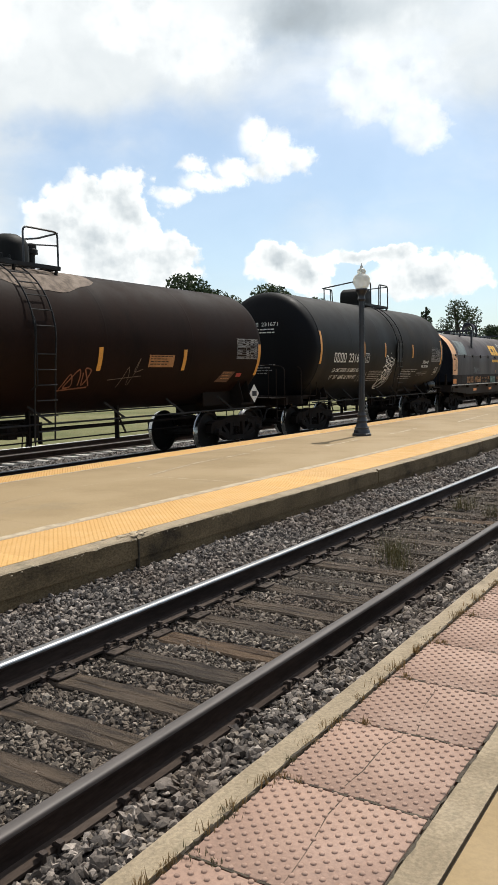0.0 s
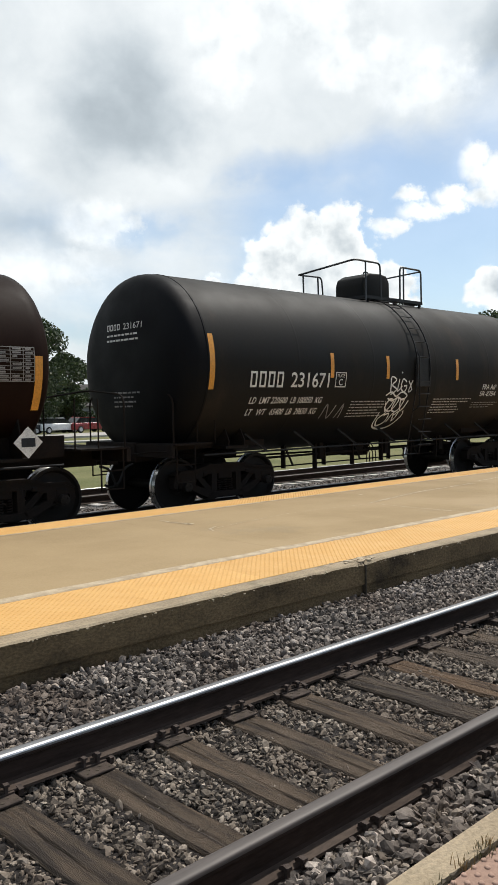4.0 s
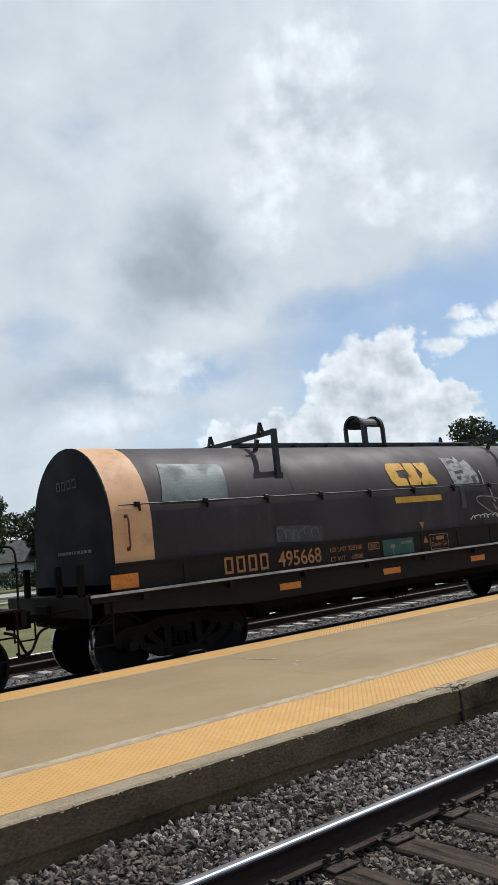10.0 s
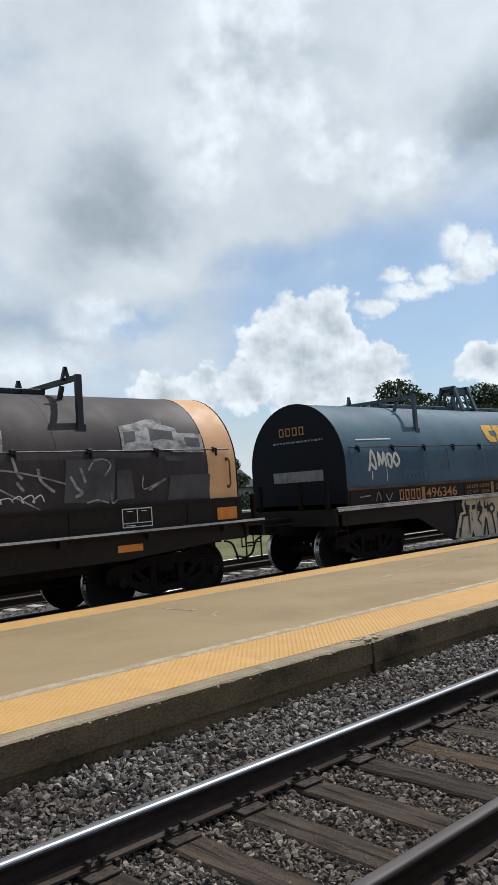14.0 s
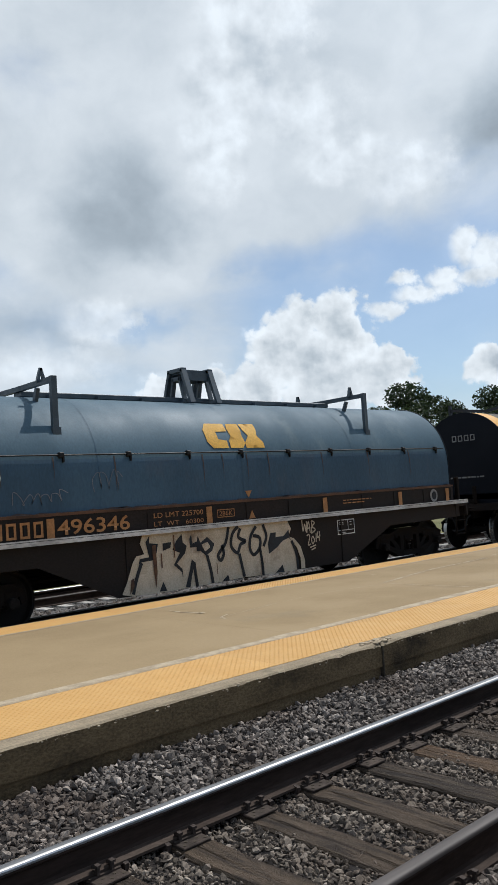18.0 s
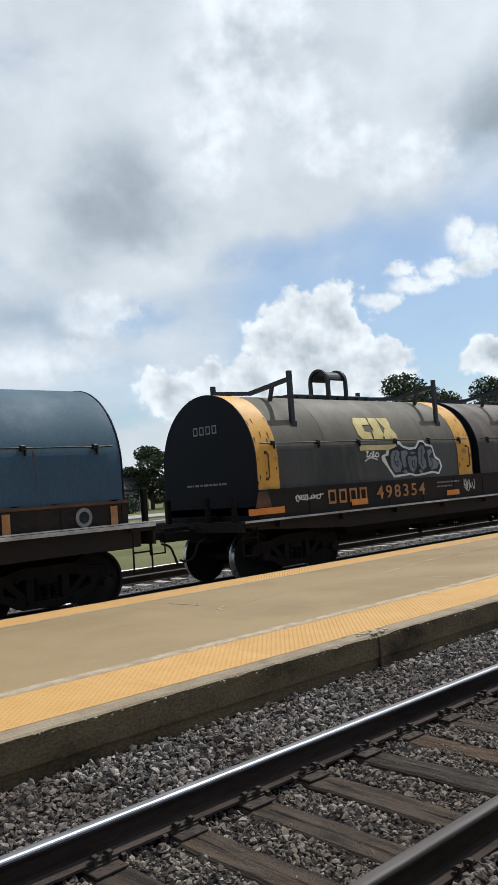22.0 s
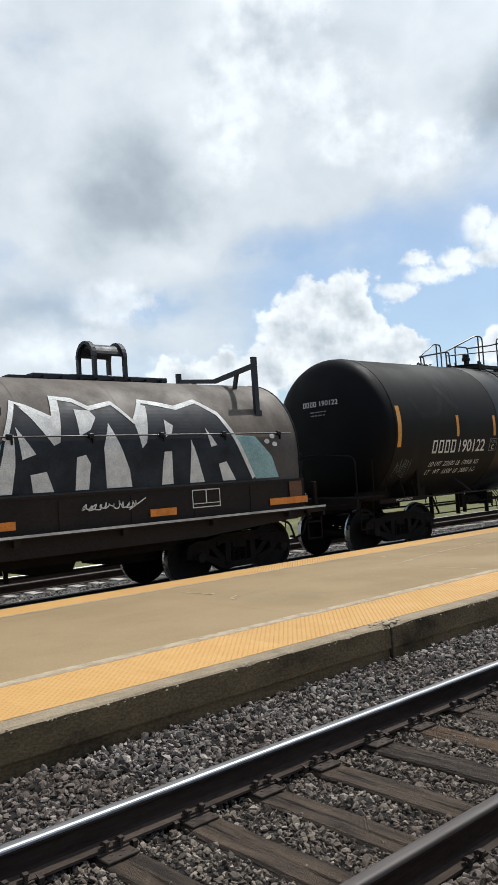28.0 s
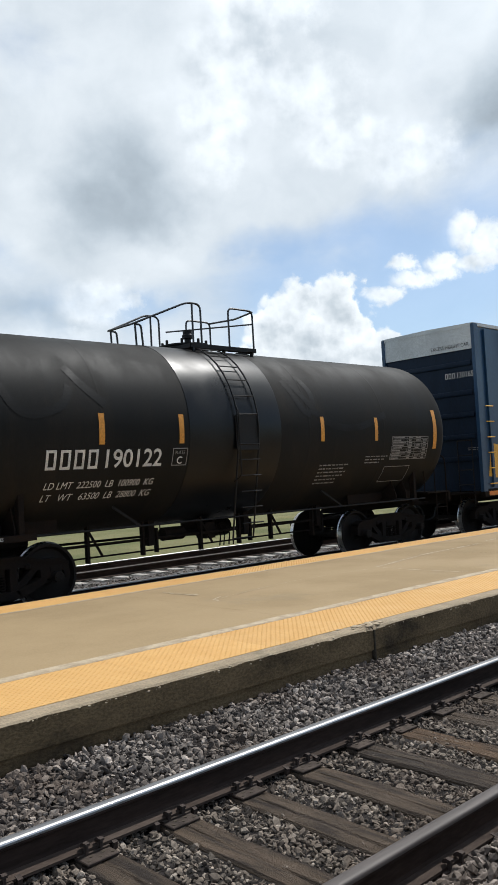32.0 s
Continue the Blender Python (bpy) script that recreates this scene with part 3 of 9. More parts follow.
def beam(bm, p, q, w, h):
    """A bar of rectangular section from p to q; w across, h upward."""
    p, q = Vector(p), Vector(q)
    d = (q - p).normalized()
    side = d.cross(Vector((0, 0, 1)))
    side = (side if side.length > 1e-3 else Vector((0, 1, 0))).normalized()
    up = side.cross(d)
    c = [[a + side * (i * w / 2) + up * (j * h / 2) for i, j in ((-1, -1), (1, -1), (1, 1), (-1, 1))] for a in (p, q)]
    v = [[bm.verts.new(x) for x in ring] for ring in c]
    bm.faces.new(v[0][::-1])
    bm.faces.new(v[1])
    for i in range(4):
        bm.faces.new((v[0][i], v[0][(i + 1) % 4], v[1][(i + 1) % 4], v[1][i]))


def pipe(bm, pts, r, seg=8):
    """A round bar along a line of points."""
    pts = [Vector(p) for p in pts]
    rings, side = [], None
    for i, p in enumerate(pts):
        d = (pts[min(i + 1, len(pts) - 1)] - pts[max(i - 1, 0)]).normalized()
        if side is None:
            side = d.orthogonal().normalized()
        side = (side - d * side.dot(d)).normalized()
        up = d.cross(side)
        rings.append([bm.verts.new(p + side * (r * math.cos(a)) + up * (r * math.sin(a))) for a in (2 * math.pi * n / seg for n in range(seg))])
    for a, b in zip(rings, rings[1:]):
        for i in range(seg):
            bm.faces.new((a[i], a[(i + 1) % seg], b[(i + 1) % seg], b[i]))
    bm.faces.new(rings[0][::-1])
    bm.faces.new(rings[-1])


def bend(pts, r=0.12, n=4):
    """The same line of points with its inner corners rounded."""
    pts = [Vector(p) for p in pts]
    out = [pts[0]]
    for a, b, c in zip(pts, pts[1:], pts[2:]):
        k = min(r, (a - b).length * 0.45, (c - b).length * 0.45)
        p, q = b + (a - b).normalized() * k, b + (c - b).normalized() * k
        out += [(p * (1 - u) + b * u) * (1 - u) + (b * (1 - u) + q * u) * u for u in (i / n for i in range(n + 1))]
    return out + [pts[-1]]


def lathe(bm, profile, axis="z", at=(0, 0, 0), seg=24):
    """Turn (along, radius) pairs about an axis."""
    at, rings = Vector(at), []
    for a, r in profile:
        ring = []
        for n in range(seg if r > 1e-5 else 1):
            t = 2 * math.pi * n / seg
            u, w = r * math.cos(t), r * math.sin(t)
            ring.append(bm.verts.new(at + Vector({"z": (u, w, a), "x": (a, u, w), "y": (w, a, u)}[axis])))
        rings.append(ring)
    for a, b in zip(rings, rings[1:]):
        if len(a) == 1 and len(b) == 1:
            continue
        for i in range(seg):
            j = (i + 1) % seg
            if len(a) == 1:
                bm.faces.new((a[0], b[j], b[i]))
            elif len(b) == 1:
                bm.faces.new((a[i], a[j], b[0]))
            else:
                bm.faces.new((a[i], a[j], b[j], b[i]))


def prism(bm, poly, d0, d1, plane="xz"):
    """A polygon pushed through from d0 to d1 along the third axis."""
    put = {"xz": lambda a, b, d: (a, d, b), "yz": lambda a, b, d: (d, a, b), "xy": lambda a, b, d: (a, b, d)}[plane]
    v0, v1 = [bm.verts.new(put(a, b, d0)) for a, b in poly], [bm.verts.new(put(a, b, d1)) for a, b in poly]
    bm.faces.new(v0[::-1])
    bm.faces.new(v1)
    for i in range(len(poly)):
        j = (i + 1) % len(poly)
        bm.faces.new((v0[i], v0[j], v1[j], v1[i]))


def data(name, bm, material, smooth=None, fix=True):
    me = bpy.data.meshes.new(name)
    if fix:
        bmesh.ops.recalc_face_normals(bm, faces=bm.faces[:])
    bm.to_mesh(me)
    bm.free()
    me.materials.append(material)
    if smooth:
        me.shade_smooth()
        me.set_sharp_from_angle(angle=radians(smooth))
    return me


def part(name, bm, material, parent=None, label="", at=None, smooth=None, fix=True):
    ob = new(name, data(name, bm, material, smooth, fix))
    ob.parent = parent
    if at is not None:
        ob.matrix_basis = at
    return tagged(ob, label) if label else ob


def piece(name, me, parent, at=None, label=""):
    ob = new(name, me)
    ob.parent = parent
    if at is not None:
        ob.matrix_basis = at
    return tagged(ob, label) if label else ob


def thing(name, label, category, at=(0, 0, 0), group="", kind=""):
    ob = new(name)
    ob.empty_display_size = 0.2
    ob.matrix_basis = Matrix.Translation(at)
    return tagged(ob, label, category, group, kind)


# ---- the setting ----
NEAR, FAR_END = -14.0, 150.0
ISLE_Z, PLAT_Z, TIE_Z = 0.205, 0.256, -0.205


def sheet(name, rows, cols, material, label, category, height, kind="structure"):
    """A gently uneven surface over the given grid lines."""
    bm = bmesh.new()
    v = [[bm.verts.new((x, y, height(x, y))) for y in cols] for x in rows]
    for i in range(len(rows) - 1):
        for j in range(len(cols) - 1):
            bm.faces.new((v[i][j], v[i + 1][j], v[i + 1][j + 1], v[i][j + 1]))
    ob = part(name, bm, material, smooth=60)
    return tagged(ob, label, category, kind=kind)


def ground_height(x, y):
    if y < 15.5:
        return -0.72
    return -0.44 + 0.03 * noise.noise(Vector((x * 0.2, y * 0.2, 0)))


def stretch(a, b, n, k):
    """Grid lines from a to b, close together near a."""
    return [a + (b - a) * (i / n) ** k for i in range(n + 1)]


sheet("ground", [-1500, -400, -150, -60] + stretch(-30, 120, 75, 1.0) + [160, 220, 400, 900, 2200], [-1500, -300, -60, -14, 15.4] + stretch(15.55, 60, 40, 1.4) + [80, 120, 200, 500, 2200],
      M["grass"], "mown lawn of dry olive-green grass behind the tracks", "lawn", ground_height)


def bed_height(x, y):
    rough = 0.016 * noise.noise(Vector((x * 2.3, y * 2.3, 3)))
    if y < 2.0:
        edge = max(0.0, abs(y) - 1.15)
        if y < -0.8:
            k = min(1.0, (-0.8 - y) / 0.16)
            return -0.232 + rough * 0.6 + 0.082 * k * k * (3 - 2 * k)
        return -0.232 + rough + min(0.10, edge * (0.17 if y > 0 else 0.13))
    return -0.385 + rough - min(max(0.0, y - 10.3), 1.0) * 0.05


def ballast_bed(name, y0, y1, label, m="ballast"):
    return sheet(name, stretch(NEAR, 40, 180, 1.0) + stretch(42, FAR_END + 150, 40, 1.6), [y0 + (y1 - y0) * i / 28 for i in range(29)], M[m], label, "ballast", bed_height)


ballast_bed("trackbed_near", -1.70, 1.99, "bed of crushed grey granite under the empty track")
ballast_bed("trackbed_far", 6.9, 15.75, "bed of crushed grey granite under the far tracks", "ballast_pale")


def island_platform():
    ob = thing("platform_island", "low concrete island platform with yellow tactile edges", "platform", kind="structure")
    # slabs with open joints, their rims chipped
    cuts = [NEAR, -6.0, 0.1, 6.19, 12.4, 18.6, 24.9, 31.2, 37.5, 50, 70, 100, FAR_END + 120]
    for a, b in zip(cuts, cuts[1:]):
        bm = bmesh.new()
        box(bm, a + 0.001, b - 0.001, 3.02, 6.36, -0.25, ISLE_Z)
        part("slab", bm, M["concrete"], ob)
    for side, y0, y1, w0, w1 in ((0, 1.92, 2.105, 1.945, 2.3), (1, 6.99, 7.07, 6.8, 7.04)):
        for a, b in zip(cuts, cuts[1:]):
            n = max(4, int((min(b, 40) - a) / 0.12)) if a < 40 else 4
            bm = bmesh.new()
            rng = random.Random(int(a * 10) + side)
            xs = [a + 0.008 + (b - a - 0.016) * i / n for i in range(n + 1)]
            prev = None
            for i, x in enumerate(xs):
                end = 0.02 * max(0, 1 - min(x - a, b - x) / 0.3) if abs(a - 6.19) < 0.1 or abs(b - 6.19) < 0.1 else 0
                c = rng.uniform(0, 0.006) + (0.010 if rng.random() < 0.06 else 0) + end
                outer = y0 if side == 0 else y1
                s = 1 if side == 0 else -1
                ring = [bm.verts.new(p) for p in ((x, outer, -0.02), (x, outer, ISLE_Z - 0.014 - c), (x, outer + s * (0.012 + c), ISLE_Z - 0.004), (x, y1 if side == 0 else y0, ISLE_Z), (x, y1 if side == 0 else y0, -0.02))]
                if prev:
                    for q in range(4):
                        bm.faces.new((prev[q], prev[q + 1], ring[q + 1], ring[q]))
                else:
                    bm.faces.new(ring)
                prev = ring
            bm.faces.new(prev)
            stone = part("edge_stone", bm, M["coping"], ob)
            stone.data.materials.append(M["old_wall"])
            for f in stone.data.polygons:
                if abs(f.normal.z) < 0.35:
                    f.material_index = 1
        # the wall below, in two pours with a ragged shelf between them
        for a, b in zip(cuts, cuts[1:]):
            bm = bmesh.new()
            lo, hi = min(w0, w1), max(w0, w1)
            face = y0 + 0.012 if side == 0 else lo
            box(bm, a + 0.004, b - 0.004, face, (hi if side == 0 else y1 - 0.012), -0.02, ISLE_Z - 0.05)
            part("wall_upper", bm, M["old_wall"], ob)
            bm = bmesh.new()
            n = max(4, int((min(b, 40) - a) / 0.15)) if a < 40 else 4
            prev = None
            for i in range(n + 1):
                x = a + 0.004 + (b - a - 0.008) * i / n
                z = 0.035 + 0.02 * noise.noise(Vector((x * 0.9, side, 0))) + 0.008 * noise.noise(Vector((x * 7, side, 4)))
                y = face + 0.016 if side == 0 else hi - 0.016
                back = hi if side == 0 else lo
                ring = [bm.verts.new(p) for p in ((x, y, -0.6), (x, y, z - 0.012), (x, y + (0.006 if side == 0 else -0.006), z), (x, back, z), (x, back, -0.6))]
                if prev:
                    for q in range(4):
                        bm.faces.new((prev[q], prev[q + 1], ring[q + 1], ring[q]))
                prev = ring
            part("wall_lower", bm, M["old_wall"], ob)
    bm = bmesh.new()
    box(bm, NEAR, FAR_END + 120, 2.3, 6.8, -0.6, -0.26)
    part("core", bm, M["old_wall"], ob)
    for y0, y1 in ((2.10, 3.02), (6.36, 6.99)):
        bm = bmesh.new()
        box(bm, NEAR, FAR_END + 120, y0, y1, -0.25, ISLE_Z - 0.012)
        part("mat_bed", bm, M["dirt"], ob)
    # smooth grout strips along the mats
    for y0, y1, m, up in ((2.975, 3.035, "patch", 0.004), (3.010, 3.120, "mend", 0.0055), (6.325, 6.385, "patch", 0.004)):
        bm = bmesh.new()
        n, prev = 260, None
        for i in range(n + 1):
            x = NEAR + 64 * i / n
            w = 0.03 * noise.noise(Vector((x * 1.7, y0, 1))) + 0.02 * noise.noise(Vector((x * 6, y0, 2)))
            ya, yb, z = y0 + (0.4 * w if up > 0.005 else 0), y1 + w + 0.01, ISLE_Z + up
            ring = [bm.verts.new(p) for p in ((x, ya - 0.004, z - 0.02), (x, ya, z), (x, yb, z), (x, yb + 0.004, z - 0.02))]
            if prev:
                for q in range(3):
                    bm.faces.new((prev[q], ring[q], ring[q + 1], prev[q + 1]))
            prev = ring
        part("grout", bm, M[m], ob)
    return ob


isle = island_platform()


def ribbon(bm, pts, w, z, ragged=0.35, seed=0, gaps=0.0):
    """A flat uneven stripe along points on the floor."""
    rng = random.Random(seed)
    line = []
    for (x0, y0), (x1, y1) in zip(pts, pts[1:]):
        n = max(2, int(math.hypot(x1 - x0, y1 - y0) / 0.08))
        line += [(x0 + (x1 - x0) * i / n, y0 + (y1 - y0) * i / n) for i in range(n)]
    line.append(pts[-1])
    prev = None
    for i, (x, y) in enumerate(line):
        a, b = line[max(i - 1, 0)], line[min(i + 1, len(line) - 1)]
        d = Vector((b[0] - a[0], b[1] - a[1])).normalized()
        s = Vector((-d.y, d.x)) * (w / 2 * (1 + rng.uniform(-ragged, ragged)))
        j = Vector((rng.uniform(-1, 1), rng.uniform(-1, 1))) * (w * ragged * 0.5)
        ring = [bm.verts.new((x + j.x + s.x, y + j.y + s.y, z)), bm.verts.new((x + j.x - s.x, y + j.y - s.y, z))]
        if prev and rng.random() > gaps:
            bm.faces.new((prev[0], prev[1], ring[1], ring[0]))
        prev = ring


CRACKS = [
    ([(10.08, 4.92), (10.3, 4.94), (10.94, 5.08), (11.9, 5.26), (12.62, 5.31), (13.4, 5.33), (13.71, 5.35)], 0.06), ([(13.6, 5.33), (13.8, 5.37)], 0.16), ([(14.25, 5.5), (14.8, 5.57), (15.4, 5.6)], 0.06), ([(10.03, 4.84), (9.99, 4.18), (10.02, 3.61), (10.05, 3.15)], 0.022),
    ([(6.67, 5.95), (6.64, 5.67), (6.69, 5.41), (6.69, 5.29)], 0.05), ([(6.69, 5.40), (6.70, 5.27)], 0.11), ([(6.76, 4.86), (6.57, 4.75), (6.53, 4.62)], 0.035), ([(6.54, 4.09), (6.53, 3.9)], 0.03), ([(6.7, 4.77), (7.29, 4.89), (8.3, 5.02), (9.11, 4.98), (9.88, 4.84)], 0.014), ([(10.87, 5.79), (11.04, 5.77)], 0.08),
    ([(15.75, 4.62), (16.6, 4.63), (17.9, 4.66)], 0.10), ([(15.9, 5.14), (16.25, 4.88)], 0.06), ([(19.6, 4.6), (20.5, 4.62), (21.8, 4.7)], 0.12), ([(25, 4.5), (30, 4.9)], 0.1),
]
for i, (pts, w) in enumerate(CRACKS):
    bm = bmesh.new()
    ribbon(bm, pts, w * 0.72, ISLE_Z + 0.004, 0.6, i, 0.12)
    part("mended_crack", bm, M["mend"], isle)
# the broken corner at the joint
bm = bmesh.new()
rng = random.Random(5)
for i in range(34):
    x, y, r = 6.19 + rng.gauss(0, 0.10), 1.985 + rng.uniform(-0.03, 0.11), rng.uniform(0.010, 0.034)
    bmesh.ops.create_icosphere(bm, subdivisions=1, radius=r, matrix=Matrix.Translation((x, y, ISLE_Z + 0.002)) @ Matrix.Diagonal((1.3, 1, 0.45, 1)))
part("broken_mortar", bm, M["patch"], isle)
bm = bmesh.new()
for i in range(620):
    x, r = rng.uniform(0.6, 15), rng.choice((0.003, 0.004, 0.005, 0.006, 0.008, 0.011))
    bmesh.ops.create_icosphere(bm, subdivisions=1, radius=r, matrix=Matrix.Translation((x, 1.921 + rng.uniform(-0.003, 0.012), ISLE_Z - 0.03 + rng.uniform(-0.012, 0.02))) @ Matrix.Diagonal((1.5, 0.8, 0.7, 1)))
tagged(part("edge_crumbs", bm, M["mend"], isle), kind="stuff")
bm = bmesh.new()
box(bm, 6.182, 6.198, 1.905, 1.96, -0.2, ISLE_Z - 0.03)
part("joint_gap", bm, M["dirt"], isle)


def mat_mesh(name, lx, ly, nx, ny, r, h, material, thick=0.012, gap=0.003, sides=6):
    """A tactile mat with staggered rows of flat-topped domes."""
    bm = bmesh.new()
    box(bm, gap, lx - gap, 0, ly, -thick, 0)
    turn = [2 * math.pi * (n + 0.5) / sides for n in range(sides)]
    for i in range(nx):
        for j in range(ny):
            cx, cy = (i + 0.25 + 0.5 * (j % 2)) * lx / nx, (j + 0.5) * ly / ny
            base = [bm.verts.new((cx + r * math.cos(a), cy + r * math.sin(a), 0.0002)) for a in turn]
            top = [bm.verts.new((cx + r * 0.6 * math.cos(a), cy + r * 0.6 * math.sin(a), h)) for a in turn]
            bm.faces.new(top)
            for n in range(sides):
                bm.faces.new((base[n], base[(n + 1) % sides], top[(n + 1) % sides], top[n]))
    return data(name, bm, material, smooth=50, fix=False)


near_mat = mat_mesh("mat", 1.22, 0.865, 20, 28, 0.0120, 0.0036, M["yellow_mat"], gap=0.0004, sides=5)
far_mat = mat_mesh("mat_narrow", 1.22, 0.60, 20, 20, 0.0120, 0.0036, M["yellow_mat"], gap=0.0004, sides=5)
plain_mat = mat_mesh("mat_far", 1.22, 0.865, 0, 0, 0.01, 0.006, M["yellow_mat"], gap=0.0004)
plain_narrow = mat_mesh("mat_narrow_far", 1.22, 0.60, 0, 0, 0.01, 0.006, M["yellow_mat"], gap=0.0004)


def near_platform():
    ob = thing("platform_near", "concrete station platform with a red tactile strip", "platform", kind="structure")
    bm = bmesh.new()
    n, prev = 330, None
    for i in range(n + 1):
        x = NEAR + (60 - NEAR) * i / n
        c = 0.006 * noise.noise(Vector((x * 3, 0, 9))) + 0.004 * noise.noise(Vector((x * 11, 0, 9)))
        ring = [bm.verts.new(p) for p in ((x, -1.705, -0.5), (x, -1.705, PLAT_Z), (x, -1.592 + c, PLAT_Z - 0.002), (x, -1.578 + c, PLAT_Z - 0.018), (x, -1.578, -0.5))]
        if prev:
            for q in range(4):
                bm.faces.new((prev[q], prev[q + 1], ring[q + 1], ring[q]))
        prev = ring
    part("coping", bm, M["coping"], ob)
    for y0, y1, m, nm, dz in ((-2.478, -2.348, "coping", "border_strip", 0.0), (-14, -2.492, "concrete", "paving", 0.0), (-2.4, -1.705, "dirt", "tile_bed", -0.02), (-2.55, -2.44, "dirt", "joint_bed", -0.022)):
        cuts = [NEAR, 60] if "bed" in nm else [NEAR, -5.2, -2.1, 1.0, 4.1, 7.2, 10.3, 16, 24, 40, 60]
        for a, b in zip(cuts, cuts[1:]):
            bm = bmesh.new()
            box(bm, a + 0.004, b - 0.004, y0, y1, -0.5 if nm != "joint_bed" else 0.0, PLAT_Z + dz)
            part(nm, bm, M[m], ob)
    return ob


plat = near_platform()
TILE = 0.597


def tile_mesh(sides, rings):
    """A clay-red tile with round domes in staggered rows."""
    bm = bmesh.new()
    soft_box(bm, 0.0065, TILE - 0.0065, 0.005, 0.610, -0.02, 0, 0.0025, 1)
    step = TILE / 10
    for j in range(20):
        for i in range(10):
            cx, cy = (i + 0.25 + 0.5 * (j % 2)) * step, (j + 0.5) * 0.615 / 20
            prev = None
            for r, h in rings:
                ring = [bm.verts.new((cx + r * math.cos(2 * math.pi * n / sides), cy + r * math.sin(2 * math.pi * n / sides), h)) for n in range(sides)]
                if prev:
                    for n in range(sides):
                        bm.faces.new((prev[n], prev[(n + 1) % sides], ring[(n + 1) % sides], ring[n]))
                prev = ring
            bm.faces.new(prev)
    return data("tile", bm, M["tile"], smooth=60, fix=False)


red_tile = tile_mesh(9, ((0.0108, 0.0002), (0.0098, 0.0034), (0.0076, 0.0056), (0.004, 0.0064)))
far_tile = tile_mesh(5, ((0.0125, 0.0002), (0.008, 0.006)))


# ---- track ----
RAIL = [(-0.07, 0.0), (0.07, 0.0), (0.07, 0.012), (0.018, 0.032), (0.009, 0.05), (0.009, 0.135), (0.034, 0.148), (0.0365, 0.152), (0.0365, 0.176), (0.028, 0.186), (-0.028, 0.186), (-0.0365, 0.176), (-0.0365, 0.152), (-0.034, 0.148), (-0.009, 0.135), (-0.009, 0.05), (-0.018, 0.032), (-0.07, 0.012)]


def rail(y, polished, label, group, z=0.0):
    ob = thing("rail", label, "rail", (0, y, z), group)
    bm = bmesh.new()
    prism(bm, [(a, b - 0.186) for a, b in RAIL], NEAR, FAR_END + 120, "yz")
    part("rail_body", bm, M["rail_side"], ob)
    bm = bmesh.new()
    for s in (-1, 1):
        prism(bm, [(s * 0.0705, -0.1875), (s * 0.0705, -0.1725), (s * 0.022, -0.153), (s * 0.012, -0.150), (s * 0.012, -0.1875)], NEAR, FAR_END + 120, "yz")
    part("rail_foot", bm, M["rail_foot"], ob, "dusty brown rail foot")
    bm = bmesh.new()
    prism(bm, [(-0.0372, -0.022), (0.0372, -0.022), (0.0372, -0.0095), (0.0345, -0.004), (0.0285, 0.0), (0.016, 0.0024), (0.0, 0.0031), (-0.016, 0.0024), (-0.0285, 0.0), (-0.0345, -0.004), (-0.0372, -0.0095)], NEAR, FAR_END + 120, "yz")
    part("railhead", bm, M["rail_grey" if polished else "rail_dull"], ob, smooth=60)
    if polished:
        bm = bmesh.new()
        prism(bm, [(-0.0378, -0.0105), (-0.0352, -0.0038), (-0.0292, 0.0008), (-0.0205, 0.0029), (-0.0205, -0.0105)], NEAR, FAR_END + 120, "yz")
        part("running_surface", bm, M["rail_top"], ob, "bright worn running surface", smooth=50)
    return ob


rail(-0.7525, False, "steel rail with a dull brown running surface beside the platform", "rails of the near track")
rail(0.7525, True, "steel rail with a bright polished running surface", "rails of the near track")
for y in (8.2825, 9.7875):
    rail(y, True, "steel rail carrying the freight train", "rails of the train's track", -0.13)
for y in (13.02, 14.525):
    rail(y, y > 14, "steel rail of a siding in pale ballast", "rails of the siding", -0.215)


def tie_mesh(seed, length=2.6):
    rng = random.Random(seed)
    bm = bmesh.new()
    n, rows = 14, []
    for i in range(n + 1):
        y = -length / 2 + length * i / n
        w = 0.113 + rng.uniform(-0.006, 0.006)
        z = rng.uniform(-0.006, 0.004)
        rows.append([bm.verts.new(p) for p in ((-w, y, -0.17), (-w, y, -0.016 + z), (-w + 0.012, y, z), (-0.02 + rng.uniform(-0.01, 0.01), y, z + 0.001), (-0.008, y, z - rng.choice((0.002, 0.004, 0.016))), (0.006, y, z), (w - 0.012, y, z + rng.uniform(-0.004, 0.002)), (w, y, -0.016 + z), (w, y, -0.17))])
    for a, b in zip(rows, rows[1:]):
        for q in range(8):
            bm.faces.new((a[q], b[q], b[q + 1], a[q + 1]))
    bm.faces.new(rows[0])
    bm.faces.new(rows[-1][::-1])
    return data("tie", bm, M["tie"])


TIES = [tie_mesh(s) for s in range(5)]
PALE_TIES = [me.copy() for me in TIES]
for me in PALE_TIES:
    me.materials[0] = M["tie_pale"]


def plate_mesh():
    bm = bmesh.new()
    soft_box(bm, -0.098, 0.098, -0.18, 0.18, 0, 0.016, 0.004, 1)
    for y in (-0.085, 0.085):
        box(bm, -0.098, 0.098, y - 0.008, y + 0.008, 0.014, 0.026)
    return data("tie_plate", bm, M["plate"])


def spike_mesh():
    bm = bmesh.new()
    box(bm, -0.009, 0.009, -0.009, 0.009, 0, 0.045)
    prism(bm, [(-0.034, 0.03), (0.016, 0.042), (0.016, 0.055), (-0.012, 0.058), (-0.034, 0.045)], -0.014, 0.014, "yz")
    return data("spike", bm, M["spike"])


